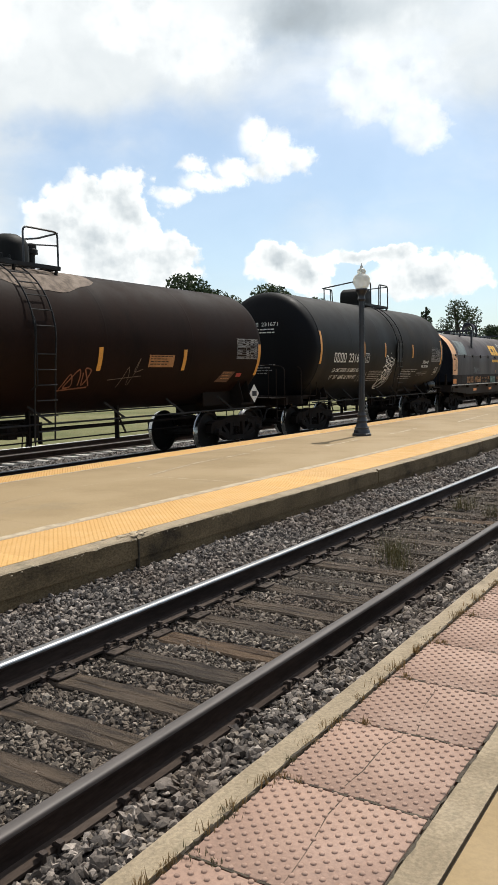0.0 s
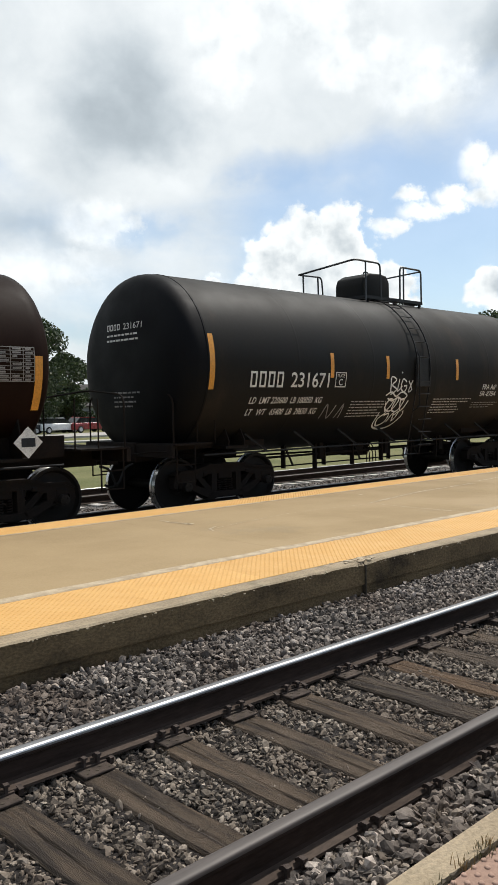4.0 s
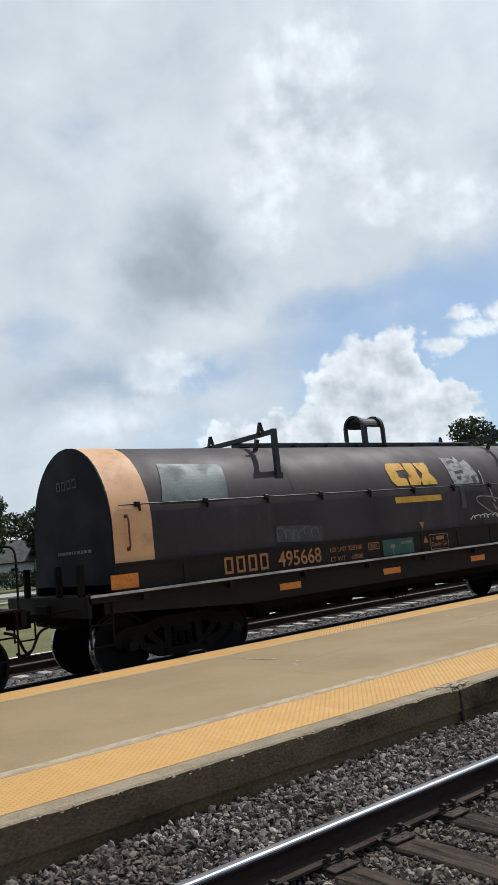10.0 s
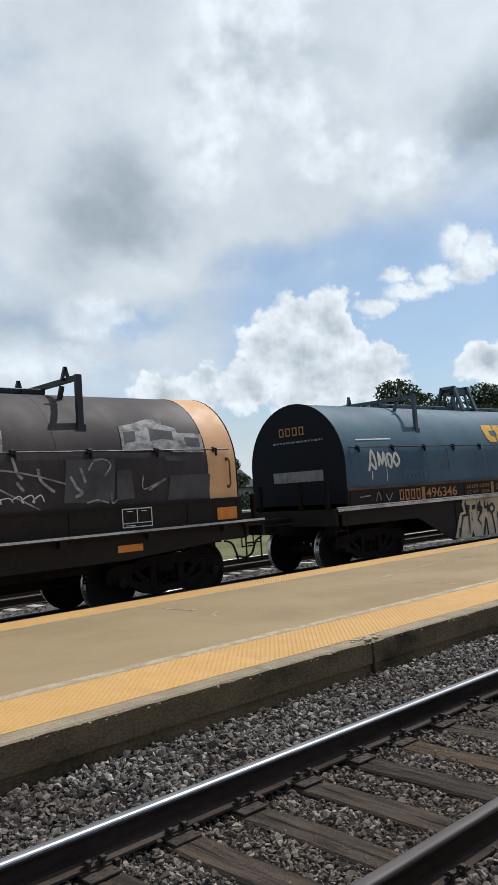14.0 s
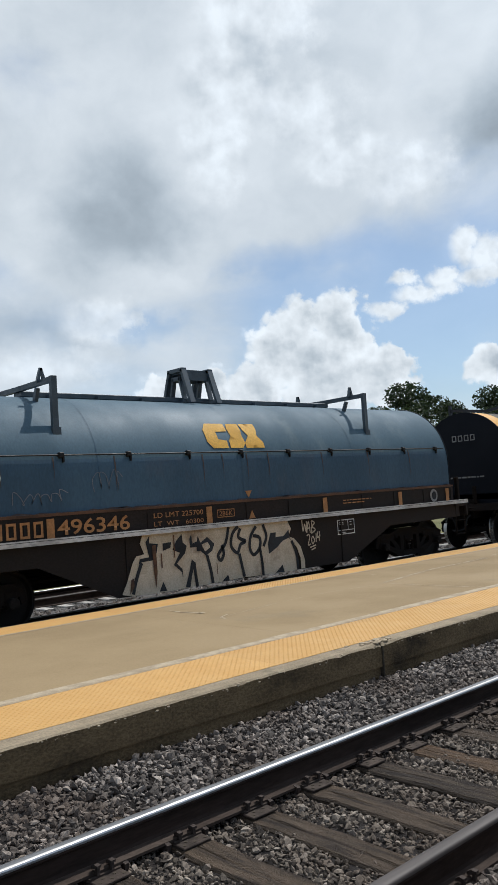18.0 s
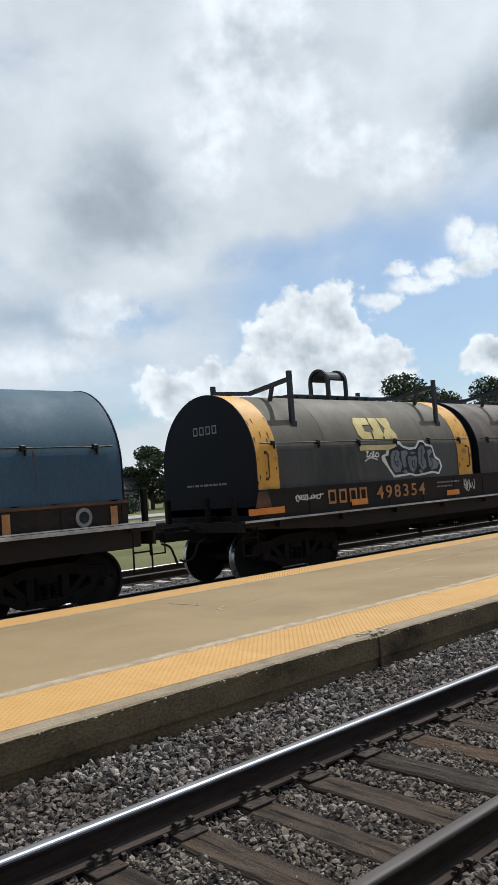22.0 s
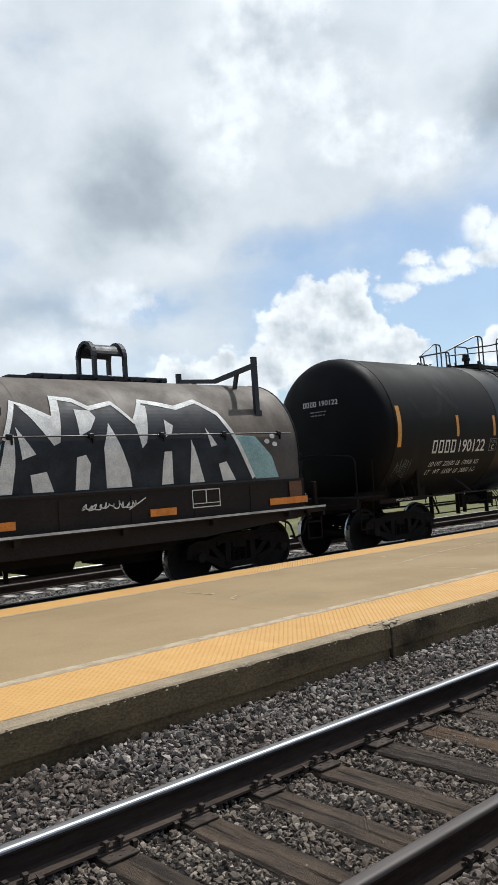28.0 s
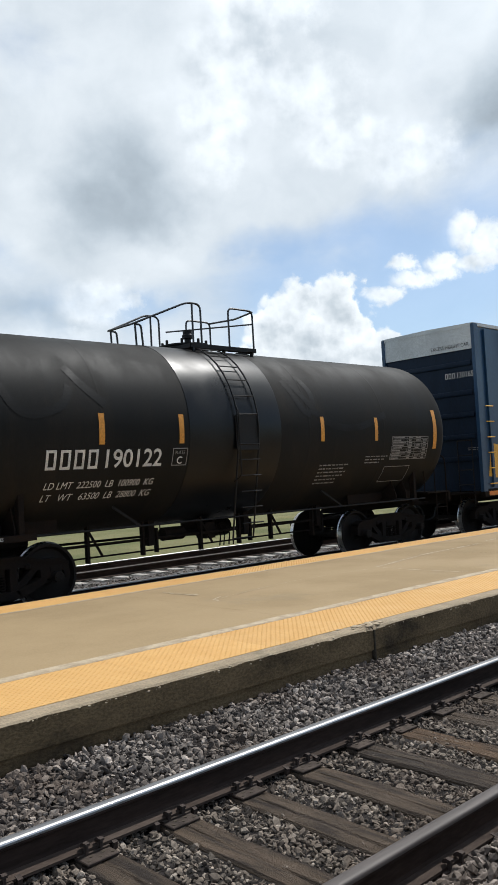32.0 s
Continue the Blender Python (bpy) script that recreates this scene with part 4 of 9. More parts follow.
def anchor_mesh():
    bm = bmesh.new()
    prism(bm, [(-0.085, -0.03), (0.085, -0.03), (0.095, 0.02), (0.06, 0.034), (0.055, 0.02), (-0.06, 0.02), (-0.095, 0.01)], -0.014, 0.014, "yz")
    return data("rail_anchor", bm, M["spike"])


PLATE, SPIKE, ANCHOR = plate_mesh(), spike_mesh(), anchor_mesh()
bm = bmesh.new()
bmesh.ops.create_cone(bm, cap_ends=True, segments=8, radius1=0.0105, radius2=0.0105, depth=0.002)
HOLE = data("spike_hole", bm, M["dirt"])


def track(yc, count, first, group, detail, label, drop=0.0):
    rng = random.Random(int(yc * 7))
    for i in range(count):
        x = first + 0.53 * i + rng.uniform(-0.03, 0.03)
        full = i < detail
        me = (TIES if yc < 5 else PALE_TIES)[rng.randrange(5)]
        if group.startswith("ties of the near") and i in (13, 24):
            me = me.copy()
            me.materials[0] = M["tie_rust"]
        lab = "rust-brown weathered wooden railway tie in the ballast" if me.name.startswith("tie.0") and me.materials[0] == M["tie_rust"] else label
        ob = tagged(new("railway_tie", me), lab, "railway tie", group)
        ob.matrix_basis = pose(x, yc + rng.uniform(-0.04, 0.04), TIE_Z - drop + rng.uniform(-0.012, 0.004), 0, 0, rng.uniform(-1.5, 1.5))
        if not full:
            continue
        for s in (-1, 1):
            y = s * 0.7525 - (ob.location.y - yc)
            p = piece("tie_plate", PLATE, ob, pose(0, y, 0.002, 0, 0, 0))
            for dx, dy, turn in ((-0.05, 0.085, 0), (0.045, 0.085, 0), (-0.05, -0.085, 180), (0.05, -0.085, 180)):
                piece("spike", SPIKE, p, pose(dx + rng.uniform(-0.006, 0.006), dy, 0.014 + rng.uniform(-0.003, 0.012), 0, 0, turn + rng.uniform(-8, 8)))
            if s == 1:
                for dx, dy in ((-0.07, -0.15), (0.0, -0.15), (0.075, -0.15), (-0.035, -0.115), (0.04, -0.115)):
                    piece("spike_hole", HOLE, p, pose(dx, dy, 0.0175))
            piece("rail_anchor", ANCHOR, ob, pose(0.135, y, 0.018))
            if i % 2:
                piece("rail_anchor", ANCHOR, ob, pose(-0.135, y, 0.018))


track(0.0, 90, -2.0, "ties of the near track", 46, "cracked grey-brown wooden railway tie in the ballast")
track(0.0, 8, -6.24, "ties of the near track", 0, "cracked grey-brown wooden railway tie in the ballast")
track(9.035, 120, -2.2, "ties of the train's track", 0, "pale weathered wooden railway tie under the train", 0.13)
track(13.7725, 90, -2.2, "ties of the siding", 0, "pale weathered wooden railway tie of the siding", 0.19)


def lamp_post(x, y):
    ob = thing("street_lamp", "black cast-iron lamp post with a white acorn globe", "lamp post", (x, y, ISLE_Z))
    bm = bmesh.new()
    lathe(bm, [(0, 0), (0, 0.24), (0.05, 0.24), (0.07, 0.21), (0.14, 0.20), (0.17, 0.175), (0.20, 0.185), (0.24, 0.15), (0.34, 0.125), (0.37, 0.14), (0.40, 0.125), (0.48, 0.10), (0.52, 0.115), (0.56, 0.095), (0.60, 0.085)], seg=20)
    part("base", bm, M["lamp_paint"], ob, smooth=40)
    bm = bmesh.new()
    prof = []
    for n in range(24):
        a = 2 * math.pi * n / 24
        r = 0.082 if n % 2 else 0.074
        prof.append((r * math.cos(a), r * math.sin(a)))
    lo = [bm.verts.new((u, w, 0.58)) for u, w in prof]
    hi = [bm.verts.new((u * 0.86, w * 0.86, 3.42)) for u, w in prof]
    for i in range(24):
        bm.faces.new((lo[i], lo[(i + 1) % 24], hi[(i + 1) % 24], hi[i]))
    part("shaft", bm, M["lamp_paint"], ob)
    bm = bmesh.new()
    lathe(bm, [(3.38, 0.0), (3.38, 0.075), (3.43, 0.10), (3.47, 0.085), (3.55, 0.09), (3.62, 0.13), (3.66, 0.155), (3.69, 0.15), (3.70, 0)], seg=20)
    part("collar", bm, M["lamp_paint"], ob, smooth=40)
    bm = bmesh.new()
    lathe(bm, [(3.69, 0.12), (3.74, 0.17), (3.84, 0.215), (3.94, 0.215), (4.02, 0.17), (4.05, 0.11), (4.07, 0.10), (4.13, 0.11), (4.18, 0.085), (4.21, 0.03), (4.21, 0)], seg=24)
    part("globe", bm, M["globe"], ob, "frosted white acorn globe", smooth=50)
    bm = bmesh.new()
    lathe(bm, [(4.20, 0.035), (4.24, 0.04), (4.27, 0.02), (4.31, 0.012), (4.34, 0)], seg=12)
    part("finial", bm, M["white_paint"], ob, smooth=50)
    return ob


lamp_post(18.92, 5.08)


# ---- the freight train ----
TRACK_Y = 9.035
WHEEL_R, AXLE_Z, TREAD_Y = 0.54, 0.27, 0.7715
# the cars are drawn a little large and brought to their true size at the end
SIZE, LIFT = 0.93, 0.1236
CARS, WHEELSETS = [], []


def flat(y):
    return lambda u, v: Vector((u, y, v))


def tank_side(r, zc, lift=0.006, dx=0.0):
    return lambda u, v: Vector((u + dx, -math.sqrt(max((r + lift) ** 2 - (v - zc) ** 2, 0.0004)), v))


def hood_side(lift=0.006, r=1.49, zc=2.2):
    return lambda u, v: Vector((u, -(r + lift) if v < zc else -math.sqrt(max((r + lift) ** 2 - (v - zc) ** 2, 0.0004)), v))


def end_face(x):
    return lambda u, v: Vector((x, -u, v))


def lay(bm, wrap, step=0.07):
    """Lay a flat drawing (across, up) on a surface."""
    vs = [v.co.y for v in bm.verts]
    lo, hi = min(vs), max(vs)
    n = int((hi - lo) / step)
    for i in range(1, n + 1):
        z = lo + (hi - lo) * i / (n + 1)
        bmesh.ops.bisect_plane(bm, geom=bm.verts[:] + bm.edges[:] + bm.faces[:], plane_co=(0, z, 0), plane_no=(0, 1, 0))
    for v in bm.verts:
        v.co = wrap(v.co.x, v.co.y)


def shape(bm, pts):
    f = bm.faces.new([bm.verts.new((u, v, 0)) for u, v in pts])
    bmesh.ops.triangulate(bm, faces=[f])


def painted(name, polys, material, car, wrap, label=""):
    bm = bmesh.new()
    for p in polys:
        shape(bm, p)
    lay(bm, wrap)
    return part(name, bm, material, car, label, fix=False)


def rect(x0, x1, z0, z1):
    return [(x0, z0), (x1, z0), (x1, z1), (x0, z1)]


def outline(x0, x1, z0, z1, w=0.02):
    return [rect(x0, x1, z0, z0 + w), rect(x0, x1, z1 - w, z1), rect(x0, x0 + w, z0 + w, z1 - w), rect(x1 - w, x1, z0 + w, z1 - w)]


def stroke(bm, pts, w):
    """A painted line of even width."""
    pts = [Vector(p) for p in pts]
    prev = None
    for i, p in enumerate(pts):
        d = (pts[min(i + 1, len(pts) - 1)] - pts[max(i - 1, 0)]).normalized()
        s = Vector((-d.y, d.x)) * w / 2
        ring = [bm.verts.new((*(p + s), 0)), bm.verts.new((*(p - s), 0))]
        if prev:
            bm.faces.new((prev[0], prev[1], ring[1], ring[0]))
        prev = ring


def curve_through(pts, n=5):
    """A smooth line through the points."""
    out = []
    for i in range(len(pts) - 1):
        p0, p1, p2, p3 = (Vector(pts[max(0, min(len(pts) - 1, i + j))]) for j in (-1, 0, 1, 2))
        for k in range(n):
            t = k / n
            out.append(0.5 * ((2 * p1) + (p2 - p0) * t + (2 * p0 - 5 * p1 + 4 * p2 - p3) * t * t + (3 * p1 - p0 - 3 * p2 + p3) * t ** 3))
    return out + [Vector(pts[-1])]


def scrawl(name, lines, w, material, car, wrap, label=""):
    bm = bmesh.new()
    for line in lines:
        stroke(bm, curve_through(line), w)
    lay(bm, wrap)
    return part(name, bm, material, car, label, fix=False)


def lettering(text, x0, x1, z0, z1, material, car, wrap, shear=0.0, bold=0.012, name="lettering", spacing=1.0):
    """Painted characters that fill the given field."""
    cu = bpy.data.curves.new("text", "FONT")
    cu.body, cu.offset, cu.resolution_u, cu.shear, cu.space_character = text, bold, 3, shear, spacing
    ob = new("text", cu)
    me = bpy.data.meshes.new_from_object(ob.evaluated_get(bpy.context.evaluated_depsgraph_get()))
    bpy.data.objects.remove(ob)
    bm = bmesh.new()
    bm.from_mesh(me)
    bpy.data.meshes.remove(me)
    us, vs = [v.co.x for v in bm.verts], [v.co.y for v in bm.verts]
    for v in bm.verts:
        v.co = ((v.co.x - min(us)) / (max(us) - min(us)) * (x1 - x0) + x0, (v.co.y - min(vs)) / (max(vs) - min(vs)) * (z1 - z0) + z0, 0)
    lay(bm, wrap)
    return part(name, bm, material, car, fix=False)


def small_print(x0, x1, z0, z1, lines, material, car, wrap, seed=0, name="small_print", slope=0.0):
    """Lines of writing too small to read, as bars."""
    rng = random.Random(seed)
    polys, h = [], (z1 - z0) / lines
    for i in range(lines):
        x, top = x0, z1 - i * h
        end = x1 - (rng.uniform(0, 0.35) * (x1 - x0) if i else 0)
        while x < end - 0.03:
            w = min(rng.uniform(0.05, 0.16), end - x)
            polys.append([(x, top - h * 0.36), (x + w, top - h * 0.36), (x + w, top), (x, top)])
            x += w + 0.03
    return painted(name, polys, material, car, wrap)


def mark_blocks(x0, x1, z0, z1, n, material, car, wrap):
    """The owner's mark, as plain blocks."""
    w = (x1 - x0) / n
    k = min(w, z1 - z0) * 0.17
    for i in range(n):
        painted("owner_mark", outline(x0 + i * w + 0.14 * w, x0 + (i + 1) * w - 0.14 * w, z0, z1, k), material, car, wrap)


def quick_tag(x0, x1, z0, z1, seed, w=0.018):
    """Points of one fast looping line of spray paint, too tangled to read."""
    rng = random.Random(seed)
    pts, x = [], x0
    while x < x1:
        pts.append((x, rng.uniform(z0, z0 + (z1 - z0) * 0.4)))
        pts.append((x + rng.uniform(0.0, 0.04), rng.uniform(z1 - (z1 - z0) * 0.4, z1)))
        pts.append((x + rng.uniform(-0.05, 0.02), rng.uniform(z0, z1)))
        x += rng.uniform(0.06, 0.11)
    return pts


def logo_blocks(x0, x1, z0, z1, material, car, wrap):
    """The owner's sign, as three plain notched blocks."""
    a = [(0.0, 0.25), (0.08, 0.0), (0.34, 0.0), (0.34, 0.3), (0.2, 0.36), (0.2, 0.66), (0.4, 0.68), (0.4, 1.0), (0.08, 1.0), (0.0, 0.75)]
    b = [(0.38, 0.0), (0.6, 0.0), (0.66, 0.2), (0.64, 0.5), (0.55, 0.62), (0.66, 0.7), (0.66, 1.0), (0.46, 1.0), (0.42, 0.8), (0.44, 0.5), (0.52, 0.36), (0.38, 0.3)]
    c = [(0.66, 0.0), (0.78, 0.0), (0.83, 0.22), (0.88, 0.0), (1.0, 0.0), (1.0, 0.22), (0.92, 0.5), (0.96, 0.78), (0.96, 1.0), (0.85, 1.0), (0.82, 0.8), (0.78, 1.0), (0.68, 1.0), (0.7, 0.75), (0.76, 0.5), (0.66, 0.22)]
    put = lambda ps: [(x0 + u * (x1 - x0), z0 + v * (z1 - z0)) for u, v in ps]  # noqa: E731
    return painted("owner_sign", [put(a), put(b), put(c)], material, car, wrap)


# -- running gear, shared by all cars --
def wheelset_mesh():
    bm = bmesh.new()
    for s in (-1, 1):
        y = TREAD_Y * s
        prof = [(-0.075, 0.0), (-0.075, 0.12), (-0.03, 0.14), (0.01, 0.20), (0.015, WHEEL_R - 0.095), (-0.03, WHEEL_R - 0.063), (-0.062, WHEEL_R - 0.057), (-0.064, WHEEL_R - 0.012), (-0.055, WHEEL_R - 0.004), (0.055, WHEEL_R), (0.07, WHEEL_R + 0.024), (0.088, WHEEL_R + 0.022), (0.09, WHEEL_R - 0.06), (0.055, WHEEL_R - 0.065), (0.05, 0.2), (0.085, 0.13), (0.085, 0.0)]
        lathe(bm, [(-s * a + y, r) for a, r in prof], "y", seg=40)
        lathe(bm, [(y + s * 0.06, 0.07), (y + s * 0.33, 0.065), (y + s * 0.33, 0.0)], "y", seg=14)
        for n in range(3):
            a = 2 * math.pi * n / 3
            lathe(bm, [(y + s * 0.43, 0.018), (y + s * 0.452, 0.018), (y + s * 0.452, 0)], "y", (0.055 * math.cos(a), 0, 0.055 * math.sin(a)), 6)
        lathe(bm, [(y + s * 0.32, 0.0), (y + s * 0.32, 0.09), (y + s * 0.43, 0.09), (y + s * 0.435, 0.075), (y + s * 0.435, 0.0)], "y", seg=16)
    lathe(bm, [(-0.7, 0.085), (0.7, 0.085)], "y", seg=14)
    me = data("wheelset", bm, M["wheel"], smooth=35)
    me.materials.append(M["tread"])
    for f in me.polygons:
        c = f.center
        if math.hypot(c.x, c.z) > WHEEL_R - 0.006 and abs(abs(c.y) - TREAD_Y) < 0.07:
            f.material_index = 1
    return me


def side_frame_mesh(s):
    """The cast side of a bogie: arched top, sloping bottom, two windows and the spring nest."""
    bm = bmesh.new()
    y0, y1 = s * 0.985 - 0.09, s * 0.985 + 0.09
    z = AXLE_Z + 0.07
    top = [(-1.30, z + 0.15), (-1.12, z + 0.22), (-0.82, z + 0.22), (-0.46, z + 0.31), (0.46, z + 0.31), (0.82, z + 0.22), (1.12, z + 0.22), (1.30, z + 0.15)]
    for a, b in zip(top, top[1:]):
        prism(bm, [(a[0], a[1] - 0.17), (b[0], b[1] - 0.17), b, a], y0, y1)
        prism(bm, [(a[0], a[1] - 0.035), (b[0], b[1] - 0.035), (b[0], b[1] + 0.012), (a[0], a[1] + 0.012)], y0 - 0.022, y1 + 0.022)
    for q in (-1, 1):
        prism(bm, [(q * x, w) for x, w in ((1.30, z + 0.12), (1.33, z - 0.07), (1.23, z - 0.11), (1.20, z + 0.08))], y0, y1)
        prism(bm, [(q * x, w) for x, w in ((0.97, z + 0.08), (0.94, z - 0.08), (0.80, z - 0.13), (0.78, z + 0.12))], y0, y1)
        prism(bm, [(q * x, w) for x, w in ((0.92, z - 0.02), (0.88, z - 0.15), (0.46, z - 0.34), (0.34, z - 0.21))], y0 - 0.012, y1 + 0.012)
        prism(bm, [(q * x, w) for x, w in ((0.38, z + 0.22), (0.25, z + 0.22), (0.26, z - 0.28), (0.40, z - 0.28))], y0, y1)
        prism(bm, [(q * x, w) for x, w in ((0.80, z + 0.12), (0.68, z + 0.15), (0.32, z - 0.19), (0.42, z - 0.26))], y0 + 0.02, y1 - 0.02)
        soft_box(bm, q * 1.06 - 0.13, q * 1.06 + 0.13, y0 - 0.01, y1 + 0.01, z - 0.13, z + 0.14, 0.035, 1)
        soft_box(bm, q * 0.56 - 0.05, q * 0.56 + 0.05, y0 - 0.02, y1 + 0.02, z + 0.10, z + 0.19, 0.015, 1)
    prism(bm, [(-0.46, z - 0.34), (0.46, z - 0.34), (0.40, z - 0.22), (-0.40, z - 0.22)], y0 - 0.012, y1 + 0.012)
    return data("side_frame", bm, M["under"])


def springs_mesh(s):
    bm = bmesh.new()
    for x in (-0.16, 0.0, 0.16):
        pts = [(x + 0.05 * math.cos(a), s * 0.985 + 0.05 * math.sin(a), AXLE_Z - 0.15 + 0.22 * a / (2 * math.pi * 5)) for a in (2 * math.pi * n / 8 for n in range(41))]
        pipe(bm, pts, 0.013, 5)
    return data("spring", bm, M["under"], smooth=50)


def bolster_mesh():
    bm = bmesh.new()
    soft_box(bm, -0.2, 0.2, -1.05, 1.05, AXLE_Z + 0.08, AXLE_Z + 0.36, 0.03, 1)
    lathe(bm, [(AXLE_Z + 0.35, 0.24), (AXLE_Z + 0.50, 0.24), (AXLE_Z + 0.50, 0)], "z", seg=16)
    for x in (-0.30, 0.30):
        pipe(bm, [(x, -0.7, AXLE_Z - 0.06), (x, 0.7, AXLE_Z - 0.06)], 0.035, 6)
        for y in (-0.72, 0.72):
            soft_box(bm, x - 0.05, x + 0.05, y - 0.06, y + 0.06, AXLE_Z - 0.2, AXLE_Z + 0.12, 0.02, 1)
    return data("bogie", bm, M["under"], smooth=40)


GEAR = {"wheelset": wheelset_mesh(), "frame_a": side_frame_mesh(-1), "frame_b": side_frame_mesh(1), "spring_a": springs_mesh(-1), "spring_b": springs_mesh(1), "bogie": bolster_mesh()}


def bogie(car, x):
    b = piece("bogie", GEAR["bogie"], car, pose(x, 0, 0))
    for key in ("frame_a", "frame_b"):
        piece("side_frame", GEAR[key], b)
    for key in ("spring_a", "spring_b"):
        piece("spring", GEAR[key], b)
    for q in (-1.06, 1.06):
        w = piece("wheelset", GEAR["wheelset"], b, pose(q, 0, AXLE_Z), "steel wheels on one axle with worn bright treads")
        WHEELSETS.append((w, q))
    return b


def coupler(car, x, s, reach=0.0):
    bm = bmesh.new()
    x += s * reach
    beam(bm, (x - s * (0.75 + reach), 0, 0.86), (x - s * 0.22, 0, 0.86), 0.16, 0.14)
    prism(bm, [(x - s * 0.26, -0.12), (x - s * 0.02, -0.16), (x + s * 0.06, -0.10), (x + s * 0.02, 0.0), (x + s * 0.09, 0.08), (x + s * 0.05, 0.15), (x - s * 0.2, 0.13)], 0.72, 1.0, "xy")
    part("coupler", bm, M["under"], car)
    bm = bmesh.new()
    pipe(bm, bend([(x - s * 0.5, -0.32, 0.72), (x - s * 0.30, -0.34, 0.66), (x - s * 0.16, -0.33, 0.36), (x - s * 0.04, -0.2, 0.30), (x + s * 0.0, -0.1, 0.34)], 0.14), 0.024, 7)
    part("air_hose", bm, M["rubber"], car, smooth=50)
    bm = bmesh.new()
    pipe(bm, bend([(x - s * 0.62, -1.35, 0.98), (x - s * 0.45, -0.9, 0.96), (x - s * 0.40, -0.35, 0.90), (x - s * 0.36, -0.22, 0.98)], 0.1), 0.014, 6)
    part("cut_lever", bm, M["under"], car, smooth=50)


def brake_gear(car, x0, x1, z=0.66, pitch=1.15):
    """Rods, hangers, cylinder and tank under the floor."""
    bm = bmesh.new()
    pipe(bm, [(x0, -0.55, z), (x1, -0.55, z + 0.02)], 0.028, 6)
    pipe(bm, [(x0 + 0.2, -0.50, z - 0.22), (x1 - 0.3, -0.50, z - 0.2)], 0.017, 6)
    pipe(bm, [(x0, 0.45, z), (x1, 0.45, z - 0.05)], 0.025, 6)
    rng = random.Random(int(x0 * 10))
    n = int((x1 - x0) / pitch)
    for i in range(1, n):
        x = x0 + (x1 - x0) * i / n + rng.uniform(-0.25, 0.25)
        box(bm, x - 0.025, x + 0.025, -0.60, -0.5, z - 0.24 - rng.uniform(0, 0.1), z + 0.45)
        if i % 2 == 0:
            box(bm, x + 0.1, x + 0.24, -0.62, -0.48, z - 0.12, z + 0.35)
            box(bm, x + 0.3, x + 0.34, -0.60, -0.5, z - 0.26, z + 0.2)
        else:
            beam(bm, (x, -0.56, z + 0.3), (x + 0.3, -0.56, z - 0.2), 0.03, 0.04)
    part("brake_rod", bm, M["under"], car)
    xm = (x0 + x1) / 2
    bm = bmesh.new()
    lathe(bm, [(xm + 0.35, 0), (xm + 0.35, 0.17), (xm + 0.40, 0.2), (xm + 1.15, 0.2), (xm + 1.2, 0.17), (xm + 1.2, 0)], "x", (0, 0.55, z + 0.02), 18)
    part("air_tank", bm, M["under"], car, smooth=40)
    bm = bmesh.new()
    lathe(bm, [(xm - 1.3, 0), (xm - 1.3, 0.13), (xm - 0.8, 0.13), (xm - 0.78, 0.04), (xm - 0.4, 0.035)], "x", (0, -0.35, z + 0.05), 16)
    box(bm, xm - 0.3, xm - 0.05, -0.5, -0.2, z - 0.12, z + 0.2)
    for dx in (0.05, 0.16, 0.3, 0.42):
        pipe(bm, bend([(xm + dx, -0.3, z + 0.25), (xm + dx + 0.05, -0.5, z - 0.05), (xm + dx - 0.08, -0.6, z - 0.28)], 0.08), 0.014, 5)
    part("brake_cylinder", bm, M["under"], car, smooth=40)


def car_root(name, label, s, category, long=1.0):
    """long: the car's length against its drawing."""
    ob = thing(name, label, category, (s * SIZE, TRACK_Y, LIFT), "cars of the freight train")
    CARS.append((ob, s, long))
    return ob


def reflectors(car, wrap, spots, w=0.11, h=0.52):
    for x, z in spots:
        painted("reflector", [rect(x - w / 2, x + w / 2, z - h / 2, z + h / 2)], M["amber"], car, wrap, "amber reflective strip")


